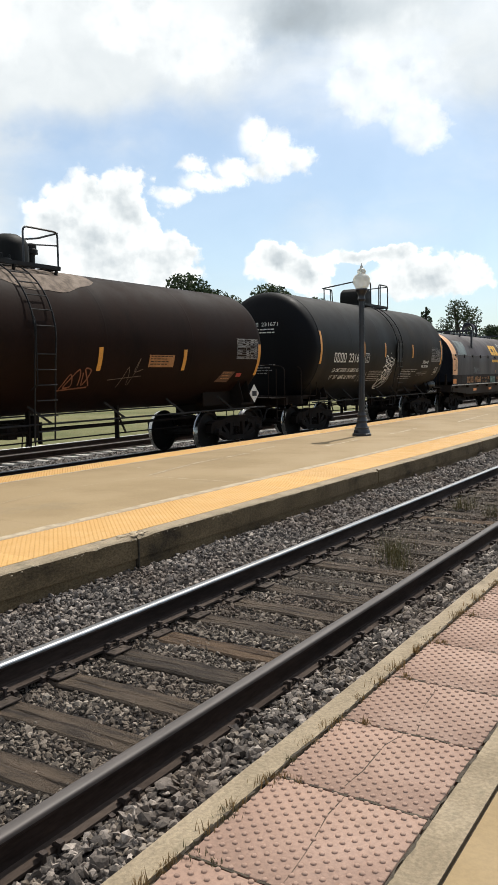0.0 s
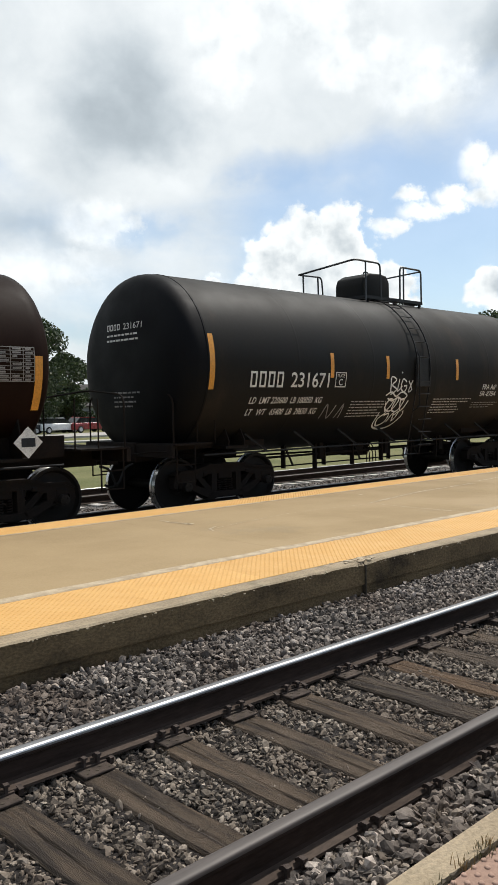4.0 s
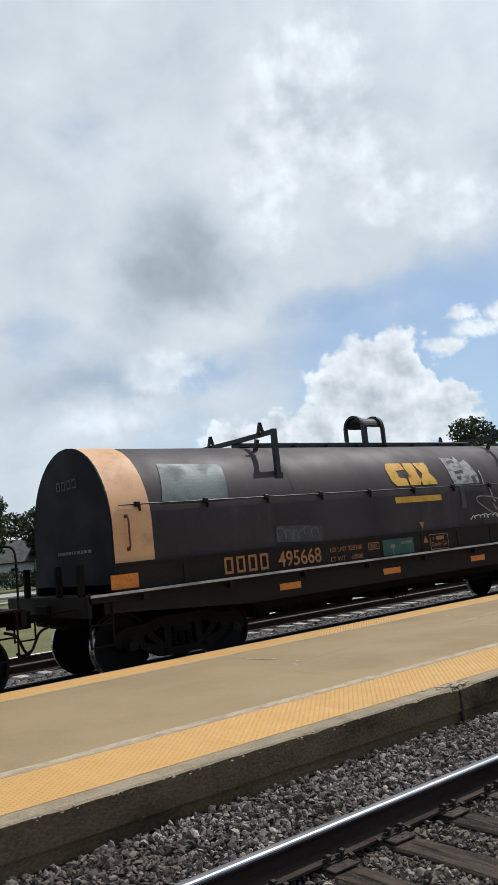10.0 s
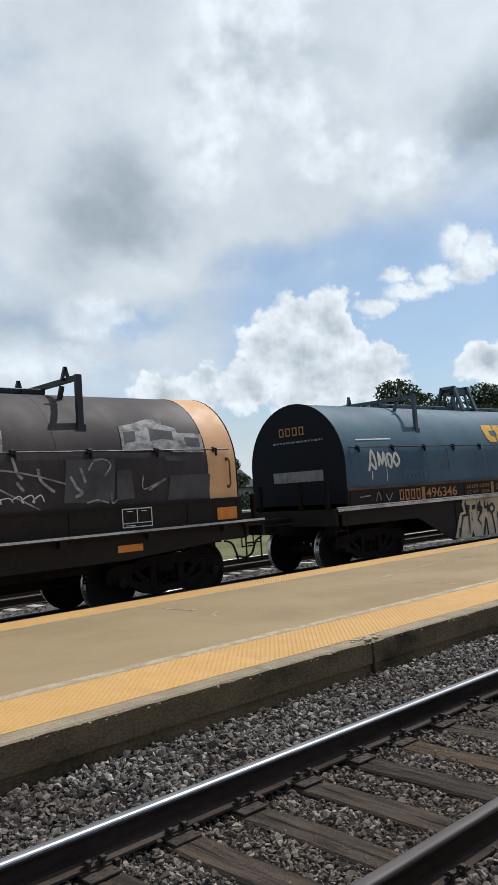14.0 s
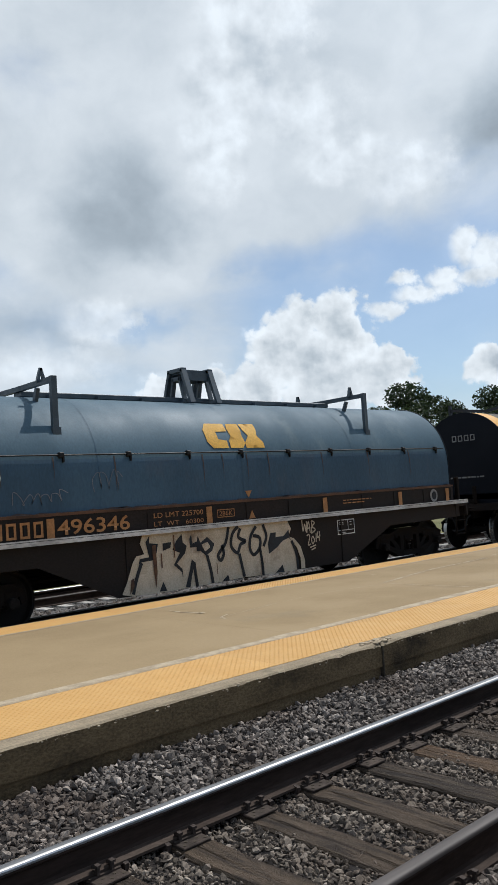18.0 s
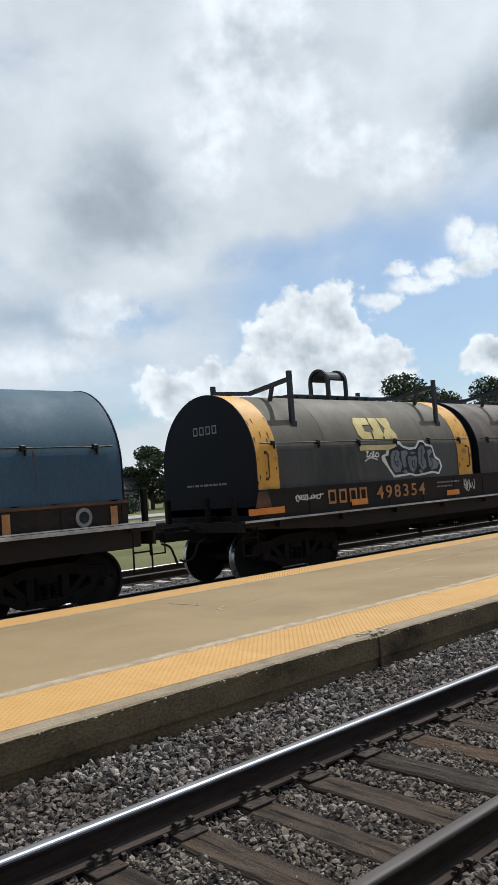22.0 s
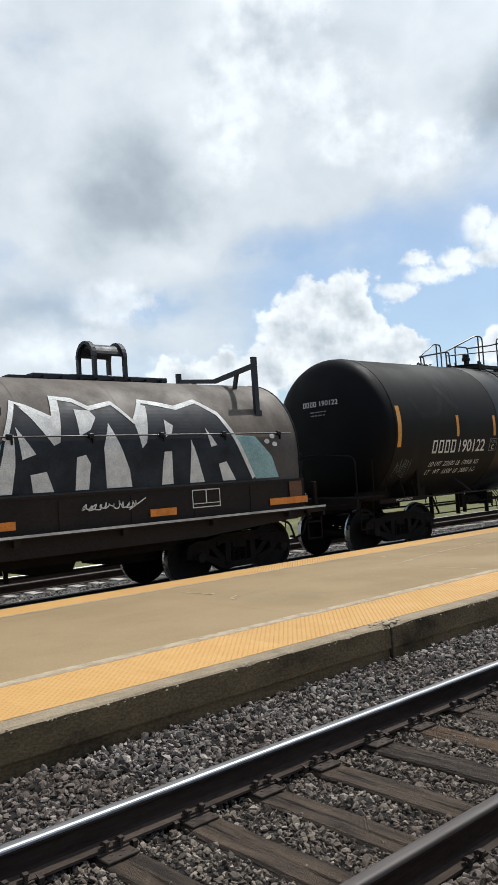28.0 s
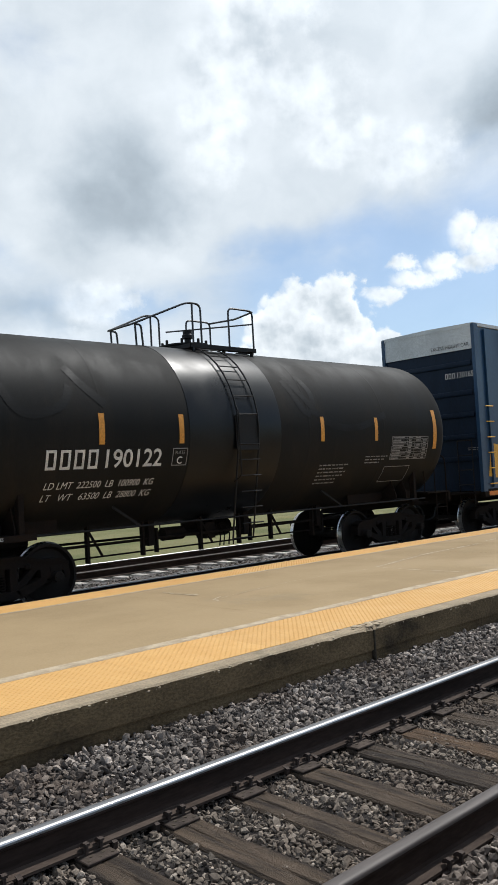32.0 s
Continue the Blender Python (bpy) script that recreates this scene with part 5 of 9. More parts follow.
def tank_car(name, label, s, half, r, zc, material, bogies, coup, lad, spec):
    """half: half the straight shell; lad: the ladder's middle; spec: what stands on top."""
    car = car_root(name, label, s, "tank car", spec.get("long", 1.0))
    bm = bmesh.new()
    cap = [(math.sin(a), math.cos(a)) for a in (math.pi / 2 * i / 14 for i in range(1, 15))]
    edge = spec.get("edge", 0.8)
    cap = [(u ** edge, c ** edge) for u, c in cap[:-1]] + [cap[-1]]
    depth = spec.get("head", 0.55)
    end = [(-half - depth * u, r * c) for u, c in reversed(cap)]
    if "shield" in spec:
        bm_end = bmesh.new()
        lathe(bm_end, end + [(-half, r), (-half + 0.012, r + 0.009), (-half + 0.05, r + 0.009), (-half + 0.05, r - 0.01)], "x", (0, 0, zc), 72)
        part("head_shield", bm_end, M["shield_shaded"], car, "black end shield with its shade in the colour", smooth=25)
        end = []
    prof = end + [(-half, r), (-half + 0.02, r)]
    joints = [half * k / 2.5 for k in (-1.5, -0.5, 0.5, 1.5)]
    for j in joints:
        prof += [(j - 0.05, r), (j - 0.02, r), (j - 0.01, r + 0.0012), (j + 0.01, r + 0.0012), (j + 0.02, r), (j + 0.05, r)]
    stop = spec.get("stop", half)
    prof += [(stop - 0.02, r), (stop, r)] + [(stop + depth * u, r * c) for u, c in cap]
    lathe(bm, prof, "x", (0, 0, zc), 72)
    part("tank", bm, material, car, smooth=25)
    wrap = tank_side(r, zc, 0.006, spec.get("slide", 0.0))
    if "band" in spec:
        a, b = spec["band"]
        bm = bmesh.new()
        lathe(bm, [(a, r + 0.001), (a, r + 0.006), (a + 0.03, r + 0.008), (b - 0.03, r + 0.008), (b, r + 0.006), (b, r + 0.001)], "x", (0, 0, zc), 72)
        part("jacket_band", bm, M["tank_band"], car, "glossier blue-black jacket band", smooth=25)
    ux = spec.get("under", 0.0)
    for sx in (-1, 1):
        # stub sill, saddle, end sill and side step
        bm = bmesh.new()
        soft_box(bm, *sorted((ux + sx * (bogies - 1.0), ux + sx * (coup - 0.55))), -0.33, 0.33, 0.74, 1.12, 0.02, 1)
        part("stub_sill", bm, M["under"], car)
        bm = bmesh.new()
        zb = zc - math.sqrt(r * r - 1.15 ** 2)
        poly = [(-1.38, 1.0), (1.38, 1.0), (1.40, 1.12), (1.22, zb + 0.25), (0.9, zc - math.sqrt(r * r - 0.81)), (0.5, zc - math.sqrt(r * r - 0.25) - 0.01), (0, zc - r - 0.01), (-0.5, zc - math.sqrt(r * r - 0.25) - 0.01), (-0.9, zc - math.sqrt(r * r - 0.81)), (-1.22, zb + 0.25), (-1.40, 1.12)]
        for x in (ux + sx * bogies - 0.22, ux + sx * bogies + 0.2):
            prism(bm, poly, x, x + 0.025, "yz")
        box(bm, ux + sx * bogies - 0.3, ux + sx * bogies + 0.3, -1.40, 1.40, 0.97, 1.02)
        for y in (-0.95, 0.95):
            box(bm, ux + sx * bogies - 1.5, ux + sx * bogies + 1.2, y - 0.02, y + 0.02, 0.98, zc - math.sqrt(r * r - 0.9) + 0.02)
        part("saddle", bm, M["under"], car)
        xe = ux + sx * (coup - 0.62)
        bm = bmesh.new()
        box(bm, xe - 0.04, xe + 0.04, -1.45, 1.45, 0.86, 1.1)
        box(bm, min(xe, xe - sx * 0.95), max(xe, xe - sx * 0.95), -1.45, 1.45, 1.08, 1.115)
        part("end_platform", bm, M["under"], car)
        for y in (-1.42, 1.42):
            bm = bmesh.new()
            for dx in (0.10, 0.55):
                pipe(bm, [(xe - sx * dx, y, 0.38), (xe - sx * dx, y, 1.1)], 0.016, 6)
            for z in (0.40, 0.72):
                pipe(bm, [(xe - sx * 0.10, y, z), (xe - sx * 0.55, y, z)], 0.014, 6)
            part("side_step", bm, M["under"], car)
        bm = bmesh.new()
        xr = xe - sx * 0.05
        pipe(bm, bend([(xr, -1.40, 1.1), (xr, -1.40, 2.02), (xr, -0.25, 2.12), (xr, 1.40, 2.02), (xr, 1.40, 1.1)], 0.2), 0.018, 7)
        for dx in (0.55, 1.0):
            pipe(bm, [(xr - sx * dx, -1.43, 1.1), (xr - sx * dx, -1.43, 1.95)], 0.014, 6)
        part("end_rail", bm, M["under"], car, smooth=50)
        coupler(car, ux + sx * coup, sx, spec.get("reach", 0.0) if sx < 0 else 0.0)
        bogie(car, ux + sx * bogies)
    # side handrail along the tank
    bm = bmesh.new()
    zs = spec.get("side", 0.88)
    for y in (-1.44, 1.44):
        pipe(bm, [(ux - bogies - 0.9, y, zs), (ux + bogies + 0.9, y, zs)], 0.02, 7)
        for x in spec.get("struts", [ux + k * (bogies - 0.8) / 3 for k in range(-3, 4)]):
            beam(bm, (x, y, zs), (x - 0.44, y * 0.86, zs + 0.36), 0.04, 0.04)
    part("side_rail", bm, M["iron"], car, smooth=50)
    for x in spec.get("posts", ()):
        for y in (-1.44, 1.44):
            bm = bmesh.new()
            soft_box(bm, x - 0.05, x + 0.05, *sorted((y, y * 0.9)), 0.95, 1.75, 0.01, 1)
            box(bm, x - 0.16, x + 0.1, *sorted((y * 1.005, y * 0.9)), 0.93, 1.0)
            part("saddle_post", bm, M["under"], car)
    brake_gear(car, ux - bogies + 1.1, ux + bogies - 1.1, 0.66, spec.get("pitch", 1.15))
    bm = bmesh.new()
    lathe(bm, [(zc - r - 0.30, 0), (zc - r - 0.30, 0.16), (zc - r - 0.05, 0.2), (zc - r + 0.05, 0.3)], "z", (lad - 0.1, 0, 0), 16)
    part("bottom_outlet", bm, M["under"], car, smooth=40)
    # ladder over the shoulder, down to a low rung
    bm = bmesh.new()
    for y in (-1, 1):
        path = []
        for a in [math.pi / 2 * i / 10 for i in range(2, 11)]:
            path.append((y * (r + 0.07) * math.sin(a), zc + (r + 0.07) * math.cos(a)))
        path += [(y * (r + 0.03), zc - 0.4), (y * 1.5, 0.55)]
        for dx in (-0.27, 0.27):
            pipe(bm, [(lad + dx, a, b) for a, b in path], 0.017, 6)
        rungs = [(y * (r + 0.07) * math.sin(a), zc + (r + 0.07) * math.cos(a)) for a in (0.42, 0.62, 0.82, 1.02, 1.22, 1.42)] + [(y * (r + 0.05), zc - 0.3 * i) for i in range(1, 8) if zc - 0.3 * i > 0.56] + [(y * 1.5, 0.57)]
        for a, b in rungs:
            pipe(bm, [(lad - 0.27, a, b), (lad + 0.27, a, b)], 0.013, 5)
        pipe(bm, bend([(lad - 0.34, y * (r + 0.1), zc + 0.42), (lad - 0.34, y * (r + 0.16), zc + 0.3), (lad - 0.34, y * (r + 0.16), zc - 0.9), (lad - 0.34, y * (r - 0.05), zc - 1.0)], 0.08), 0.013, 6)
    part("ladder", bm, M["iron"], car, smooth=50)
    if spec.get("plate", True):
        for y in (-1, 1):
            bm = bmesh.new()
            soft_box(bm, lad - 0.31, lad + 0.31, *sorted((y * (r + 0.02), y * (r + 0.045))), zc - 0.42, zc + 0.26, 0.008, 1)
            part("ladder_plate", bm, M["iron"], car)
    # platform, handrails, fittings
    px0, px1 = spec["deck"]
    zt = zc + r
    bm = bmesh.new()
    slats = []
    for y in (-1, 1):
        a, b = sorted((y * 0.42, y * 0.70))
        slats += [a + i * 0.045 for i in range(int((b - a) / 0.045))]
        box(bm, px0, px1, y * 0.70 - 0.02, y * 0.70 + 0.02, zt - 0.05, zt + 0.03)
        for x in (px0 + 0.1, (px0 + px1) / 2, px1 - 0.1):
            beam(bm, (x, y * 0.70, zt - 0.04), (x, y * 0.66, zc + math.sqrt(r * r - 0.4356) - 0.02), 0.05, 0.05)
    for x in (px0, px1):
        box(bm, x - 0.02, x + 0.02, -0.70, 0.70, zt - 0.05, zt + 0.03)
    deck = part("deck", bm, M["iron"], car)
    bm = bmesh.new()
    box(bm, px0, px1, 0, 0.012, -0.03, 0.012)
    slat = data("slat", bm, M["iron"])
    for y in slats:
        piece("slat", slat, deck, pose(0, y, zt))
    bm = bmesh.new()
    top = zt + spec["rail"]
    tail = spec["tail"]
    mid = spec.get("mid", lad)
    if spec.get("guard"):
        # one rail down the near side, carried across to a low loop on the far side
        pipe(bm, bend([(tail, 0.62, zt + 0.58), (mid - 1.45, -0.70, top), (mid - 0.44, -0.70, top), (mid - 0.40, -0.70, zt - 0.02)], 0.12), 0.024, 7)
        pipe(bm, [(mid - 1.02, -0.70, zt - 0.1), (mid - 1.02, -0.70, top)], 0.022, 7)
        pipe(bm, bend([(tail, 0.62, zt + 0.58), (tail + 0.86, 0.62, zt + 0.60), (tail + 0.94, 0.62, zt - 0.15)], 0.12), 0.022, 7)
        for dx in (0.16, 0.72):
            pipe(bm, [(tail + dx, 0.62, zt + 0.58), (tail + dx + 0.02, 0.62, zt - 0.15)], 0.022, 7)
        pipe(bm, bend([(mid + 0.40, -0.70, zt - 0.02), (mid + 0.40, -0.70, top), (px1 - 0.04, -0.70, top), (px1 - 0.02, -0.70, zt - 0.02)], 0.12), 0.024, 7)
        pipe(bm, [(mid + 0.56, -0.70, zt - 0.02), (mid + 0.56, -0.70, top)], 0.022, 7)
        pipe(bm, bend([(px1 - 0.06, -0.70, top - 0.03), (px1 - 0.16, 0.66, top - 0.1), (px1 - 0.16, 0.66, zt - 0.1)], 0.1), 0.021, 7)
    else:
        for y in (-0.70, 0.70):
            pipe(bm, bend([(tail, y * 0.6, zt + 0.36), (mid - 0.75, y, top), (mid - 0.40, y, top), (mid - 0.40, y, zt - 0.02)], 0.14), 0.021, 7)
            pipe(bm, bend([(mid + 0.36, y, zt - 0.02), (mid + 0.36, y, top), (px1 - 0.05, y, top), (px1 - 0.05, y, zt - 0.02)], 0.12), 0.021, 7)
            pipe(bm, [(mid - 0.62, y, zt - 0.12), (mid - 0.62, y, top)], 0.021, 7)
            pipe(bm, bend([(tail + 0.06, y * 0.6, zt + 0.36), (tail + 0.2, y * 0.6, zt + 0.36), (tail + 0.24, y * 0.6, zt - 0.12)], 0.1), 0.021, 7)
            pipe(bm, [(tail + 0.06, y * 0.6, zt + 0.36), (tail + 0.08, y * 0.6, zt - 0.12)], 0.021, 7)
        pipe(bm, [(tail, -0.42, zt + 0.36), (tail, 0.42, zt + 0.36)], 0.021, 7)
        pipe(bm, bend([(px1 - 0.05, -0.70, top - 0.02), (px1 + 0.06, 0, top - 0.04), (px1 - 0.05, 0.70, top - 0.02)], 0.1), 0.021, 7)
        pipe(bm, [(px1 - 0.05, -0.70, top - 0.28), (mid - 0.3, 0.6, zt + 0.5)], 0.016, 6)
    part("handrail", bm, M["lamp_paint"], car, smooth=50)
    if spec["top"] == "housing":
        a, b = spec["house"]
        bm = bmesh.new()
        h = 0.66
        prism(bm, [(a, -0.1), (a, h - 0.3), (a + 0.06, h - 0.14), (a + 0.3, h - 0.02), (b - 0.4, h), (b - 0.12, h - 0.03), (b, h - 0.2), (b, -0.1)], -0.44, 0.44)
        bmesh.ops.translate(bm, verts=bm.verts[:], vec=(0, 0, zt))
        bmesh.ops.bevel(bm, geom=bm.edges[:], offset=0.05, segments=3, affect="EDGES", profile=0.5)
        part("valve_housing", bm, M["tank_black"], car, smooth=40)
        bm = bmesh.new()
        pipe(bm, bend([(a + 0.62, 0, zt + h - 0.05), (a + 0.62, 0, zt + h + 0.09), (a + 0.82, 0, zt + h + 0.09), (a + 0.82, 0, zt + h - 0.05)], 0.08), 0.02, 7)
        part("lifting_lug", bm, M["iron"], car, smooth=50)
    else:
        bm = bmesh.new()
        lathe(bm, [(zt - 0.15, 0.5), (zt + 0.05, 0.5), (zt + 0.07, 0.52), (zt + 0.1, 0.52), (zt + 0.11, 0.3), (zt + 0.11, 0)], "z", (lad, 0, 0), 24)
        for n in range(8):
            t = 2 * math.pi * n / 8
            lathe(bm, [(zt + 0.1, 0.03), (zt + 0.19, 0.03), (zt + 0.2, 0)], "z", (lad + 0.46 * math.cos(t), 0.46 * math.sin(t), 0), 6)
        part("manway", bm, M["iron"], car, smooth=40)
        bm = bmesh.new()
        x = lad + spec.get("valve", 0.1)
        big = spec.get("big", 1.0)
        lathe(bm, [(zt, 0.07 * big), (zt + 0.26 * big, 0.07 * big), (zt + 0.27 * big, 0.12 * big), (zt + 0.34 * big, 0.12 * big), (zt + 0.36 * big, 0.10 * big), (zt + 0.44 * big, 0.10 * big), (zt + 0.46 * big, 0)], "z", (x, 0, 0), 16)
        part("relief_valve", bm, M["iron"], car, smooth=40)
        if "hatch" in spec:
            bm = bmesh.new()
            lathe(bm, [(zt - 0.05, 0.42), (zt + 0.42, 0.42), (zt + 0.56, 0.36), (zt + 0.66, 0.2), (zt + 0.69, 0)], "z", (spec["hatch"], 0, 0), 26)
            part("dome_cover", bm, M["tank_black"], car, smooth=50)
    if spec.get("wheel"):
        bm = bmesh.new()
        xw = ux - (coup - 0.70)
        ring = [(xw, 0.5 + 0.28 * math.cos(a), 2.0 + 0.28 * math.sin(a)) for a in (2 * math.pi * n / 20 for n in range(21))]
        pipe(bm, ring, 0.018, 6)
        for n in range(3):
            a = 2 * math.pi * n / 6
            pipe(bm, [(xw, 0.5 + 0.28 * math.cos(a), 2.0 + 0.28 * math.sin(a)), (xw, 0.5 - 0.28 * math.cos(a), 2.0 - 0.28 * math.sin(a))], 0.012, 5)
        pipe(bm, [(xw, 0.5, 2.0), (xw + 0.25, 0.5, 2.0), (xw + 0.25, 0.5, 1.1)], 0.03, 6)
        part("brake_wheel", bm, M["iron"], car, smooth=50)
    return car, wrap


def data_table(car, wrap, x0, x1, z0, z1, seed, material="grey_paint"):
    """A printed table of inspections: ruled lines and bars of print."""
    polys = outline(x0, x1, z0, z1, 0.014)
    for i in range(1, 9):
        z = z0 + (z1 - z0) * i / 9
        polys.append(rect(x0, x1, z - 0.005, z + 0.005))
    for f in (0.42, 0.62, 0.82):
        x = x0 + (x1 - x0) * f
        polys.append(rect(x - 0.006, x + 0.006, z0, z1))
    rng = random.Random(seed)
    for i in range(9):
        z = z0 + (z1 - z0) * (i + 0.28) / 9
        for f, g in ((0.03, 0.40), (0.45, 0.6), (0.65, 0.8), (0.85, 0.97)):
            if rng.random() < 0.8:
                a = x0 + (x1 - x0) * f
                polys.append(rect(a, a + (x1 - x0) * (g - f) * rng.uniform(0.5, 1), z, z + (z1 - z0) * 0.05))
    painted("data_table", polys, M[material], car, wrap, "printed inspection table")


# brown tank car at the head
brown, wb = tank_car("tank_car", "brown-black tank car with dusty hatch deck and orange strips", 12.245, 7.85, 1.55, 2.55, M["tank_brown"], 7.45, 10.25, -0.25,
                     {"plate": False, "pitch": 2.6, "top": "manway", "deck": (-1.4, 1.12), "rail": 0.74, "tail": -2.4, "valve": 1.22, "big": 1.25, "hatch": 0.35})
reflectors(brown, wb, [(1.4, 2.17), (4.42, 2.17), (-1.7, 2.17), (-4.4, 2.17)], 0.13, 0.5)
reflectors(brown, wb, [(7.9, 2.2)], 0.13, 0.85)
painted("warning_plate", [rect(3.05, 4.0, 2.0, 2.28)], M["mark_orange"], brown, wb)
small_print(3.1, 3.95, 2.02, 2.26, 4, M["sill_dark"], brown, tank_side(1.55, 2.55, 0.011), 3)
painted("patch_plate", [[(6.05, 1.62), (6.65, 1.60), (6.85, 1.88), (6.28, 1.90)]], M["rust_strip"], brown, wb)
small_print(6.25, 6.7, 1.64, 1.86, 3, M["mark_orange"], brown, tank_side(1.55, 2.55, 0.011), 4)
data_table(brown, wb, 6.75, 7.83, 2.22, 2.76, 5)
scrawl("spray_tag", [[(0.45, 1.55), (0.62, 1.85), (0.75, 1.62), (0.55, 1.60), (0.85, 1.95), (0.95, 1.62)], [(0.98, 1.88), (1.06, 1.62), (1.2, 1.92), (1.02, 1.95), (1.28, 1.6)], [(0.4, 1.52), (1.25, 1.58)]], 0.032, M["tag_rust"], brown, wb, "rust-red spray-paint scribble")
scrawl("chalk_mark", [[(2.2, 1.55), (2.4, 2.0), (2.5, 1.6)], [(1.8, 1.72), (2.9, 1.8)], [(2.55, 1.6), (2.75, 2.2), (2.62, 1.9), (2.9, 1.95)]], 0.014, M["tank_dust"], brown, wb)
# diamond placard on the end step
bm = bmesh.new()
prism(bm, [(7.72, 1.02), (7.97, 1.27), (7.72, 1.52), (7.47, 1.27)], -1.47, -1.462)
plc = part("placard", bm, M["white_paint"], brown, "white diamond hazard placard")
painted("placard_panel", [[(7.60, 1.20), (7.84, 1.20), (7.84, 1.34), (7.60, 1.34)]], M["tag_dark"], plc, flat(-1.476))
painted("red_sticker", [rect(6.95, 7.2, 1.74, 1.84)], M["red_sign"], brown, wb)
# dust spilt round the hatch
bm = bmesh.new()
for sgn in (-1, 1):
    n, prev = 24, None
    for i in range(n + 1):
        x = -1.6 + 3.6 * i / n
        edge = 0.55 + 0.35 * (1 - abs(i / n * 2 - 1) ** 2) + 0.02 * math.sin(i * 0.9)
        ring = [bm.verts.new((x, sgn * 1.557 * math.sin(a), 2.55 + 1.557 * math.cos(a))) for a in (edge * q / 5 for q in range(6))]
        if prev:
            for q in range(5):
                bm.faces.new((prev[q], ring[q], ring[q + 1], prev[q + 1]))
        prev = ring
part("dust", bm, M["tank_dust"], brown, "pale dust spilt over the top", smooth=60, fix=False)

# black tank car
gatx, wg = tank_car("tank_car", "matt black tank car with white lettering and spray tag", 29.52, 6.30, 1.80, 2.61, M["tank_black"], 5.22, 7.5, 0.62,
                    {"top": "housing", "house": (0.08, 1.22), "deck": (-0.1, 2.28), "rail": 0.84, "tail": -1.1, "head": 0.66, "edge": 0.64, "guard": True, "stop": 5.9, "shield": True, "slide": -0.19, "long": 0.97, "mid": 0.9})
reflectors(gatx, wg, [(-2.54, 2.62), (-0.55, 2.62), (2.4, 2.62)])
reflectors(gatx, wg, [(-6.0, 2.62), (6.02, 2.62)], 0.14, 1.03)
mark_blocks(-5.02, -4.02, 2.15, 2.46, 4, M["white_paint"], gatx, wg)
lettering("231671", -3.82, -2.62, 2.15, 2.46, M["white_paint"], gatx, wg)
lettering("LD  LMT 220600  LB 100050  KG", -4.92, -2.74, 1.83, 1.96, M["white_paint"], gatx, wg, 0.2)
lettering("LT   WT   65400  LB  29650  KG", -4.92, -2.80, 1.60, 1.73, M["white_paint"], gatx, wg, 0.2)
painted("plate_box", outline(-2.42, -2.06, 2.16, 2.48, 0.02), M["white_paint"], gatx, wg)
lettering("PLATE", -2.36, -2.12, 2.37, 2.44, M["white_paint"], gatx, wg, 0, 0.0)
lettering("C", -2.30, -2.17, 2.2, 2.34, M["white_paint"], gatx, wg)
small_print(-1.72, -0.42, 1.47, 1.86, 6, M["print_grey"], gatx, wg, 11)
small_print(1.52, 3.3, 1.5, 1.90, 6, M["print_grey"], gatx, wg, 12)
small_print(3.4, 4.7, 1.62, 1.80, 3, M["grey_paint"], gatx, wg, 13)
lettering("FRA AIP", 3.72, 4.42, 2.13, 2.26, M["white_paint"], gatx, wg)
lettering("SR-8754", 3.66, 4.46, 1.95, 2.08, M["white_paint"], gatx, wg)
data_table(gatx, wg, 4.72, 5.92, 2.22, 2.74, 6)
small_print(4.72, 5.5, 2.77, 2.81, 1, M["grey_paint"], gatx, wg, 14)
lettering("2 INCH TREAD", 4.97, 5.34, 0.91, 0.975, M["white_paint"], gatx, flat(-1.485), 0, 0.0)
painted("label_bar", [rect(5.38, 5.45, 0.91, 0.98), rect(5.47, 5.58, 0.91, 0.98), rect(5.60, 5.65, 0.91, 0.98)], M["grey_paint"], gatx, flat(-1.485))
lettering("COND SHOES", 5.70, 6.03, 0.91, 0.975, M["white_paint"], gatx, flat(-1.485), 0, 0.0)
bm = bmesh.new()
box(bm, 4.85, 6.2, -1.48, -1.44, 0.88, 1.01)
part("label_plate", bm, M["under"], gatx)
bm = bmesh.new()
lathe(bm, [(5.30, 0.0), (5.31, 0.06), (5.62, 0.175), (5.70, 0.20), (6.15, 0.20), (6.26, 0.18), (6.33, 0.12), (6.35, 0.0)], "x", (0, -1.2, 1.23), 20)
box(bm, 5.75, 5.81, -1.3, -1.0, 0.98, 1.1)
box(bm, 6.1, 6.16, -1.3, -1.0, 0.98, 1.1)
part("air_reservoir", bm, M["tank_band"], gatx, "dusty grey air reservoir", smooth=40)
for i, words in enumerate(("EMPTY LOAD", '14" ADJ BLOCK', "", "NO ADJ BLOCK")):
    zt = 1.98 - 0.085 * i
    if words:
        lettering(words, 5.47 - 0.02 * i, 5.86 - 0.02 * i, zt - 0.055, zt, M["white_paint"], gatx, wg, 0.1, 0.0)
    else:
        painted("label_bar", [rect(5.44, 5.84, zt - 0.05, zt)], M["print_grey"], gatx, wg)
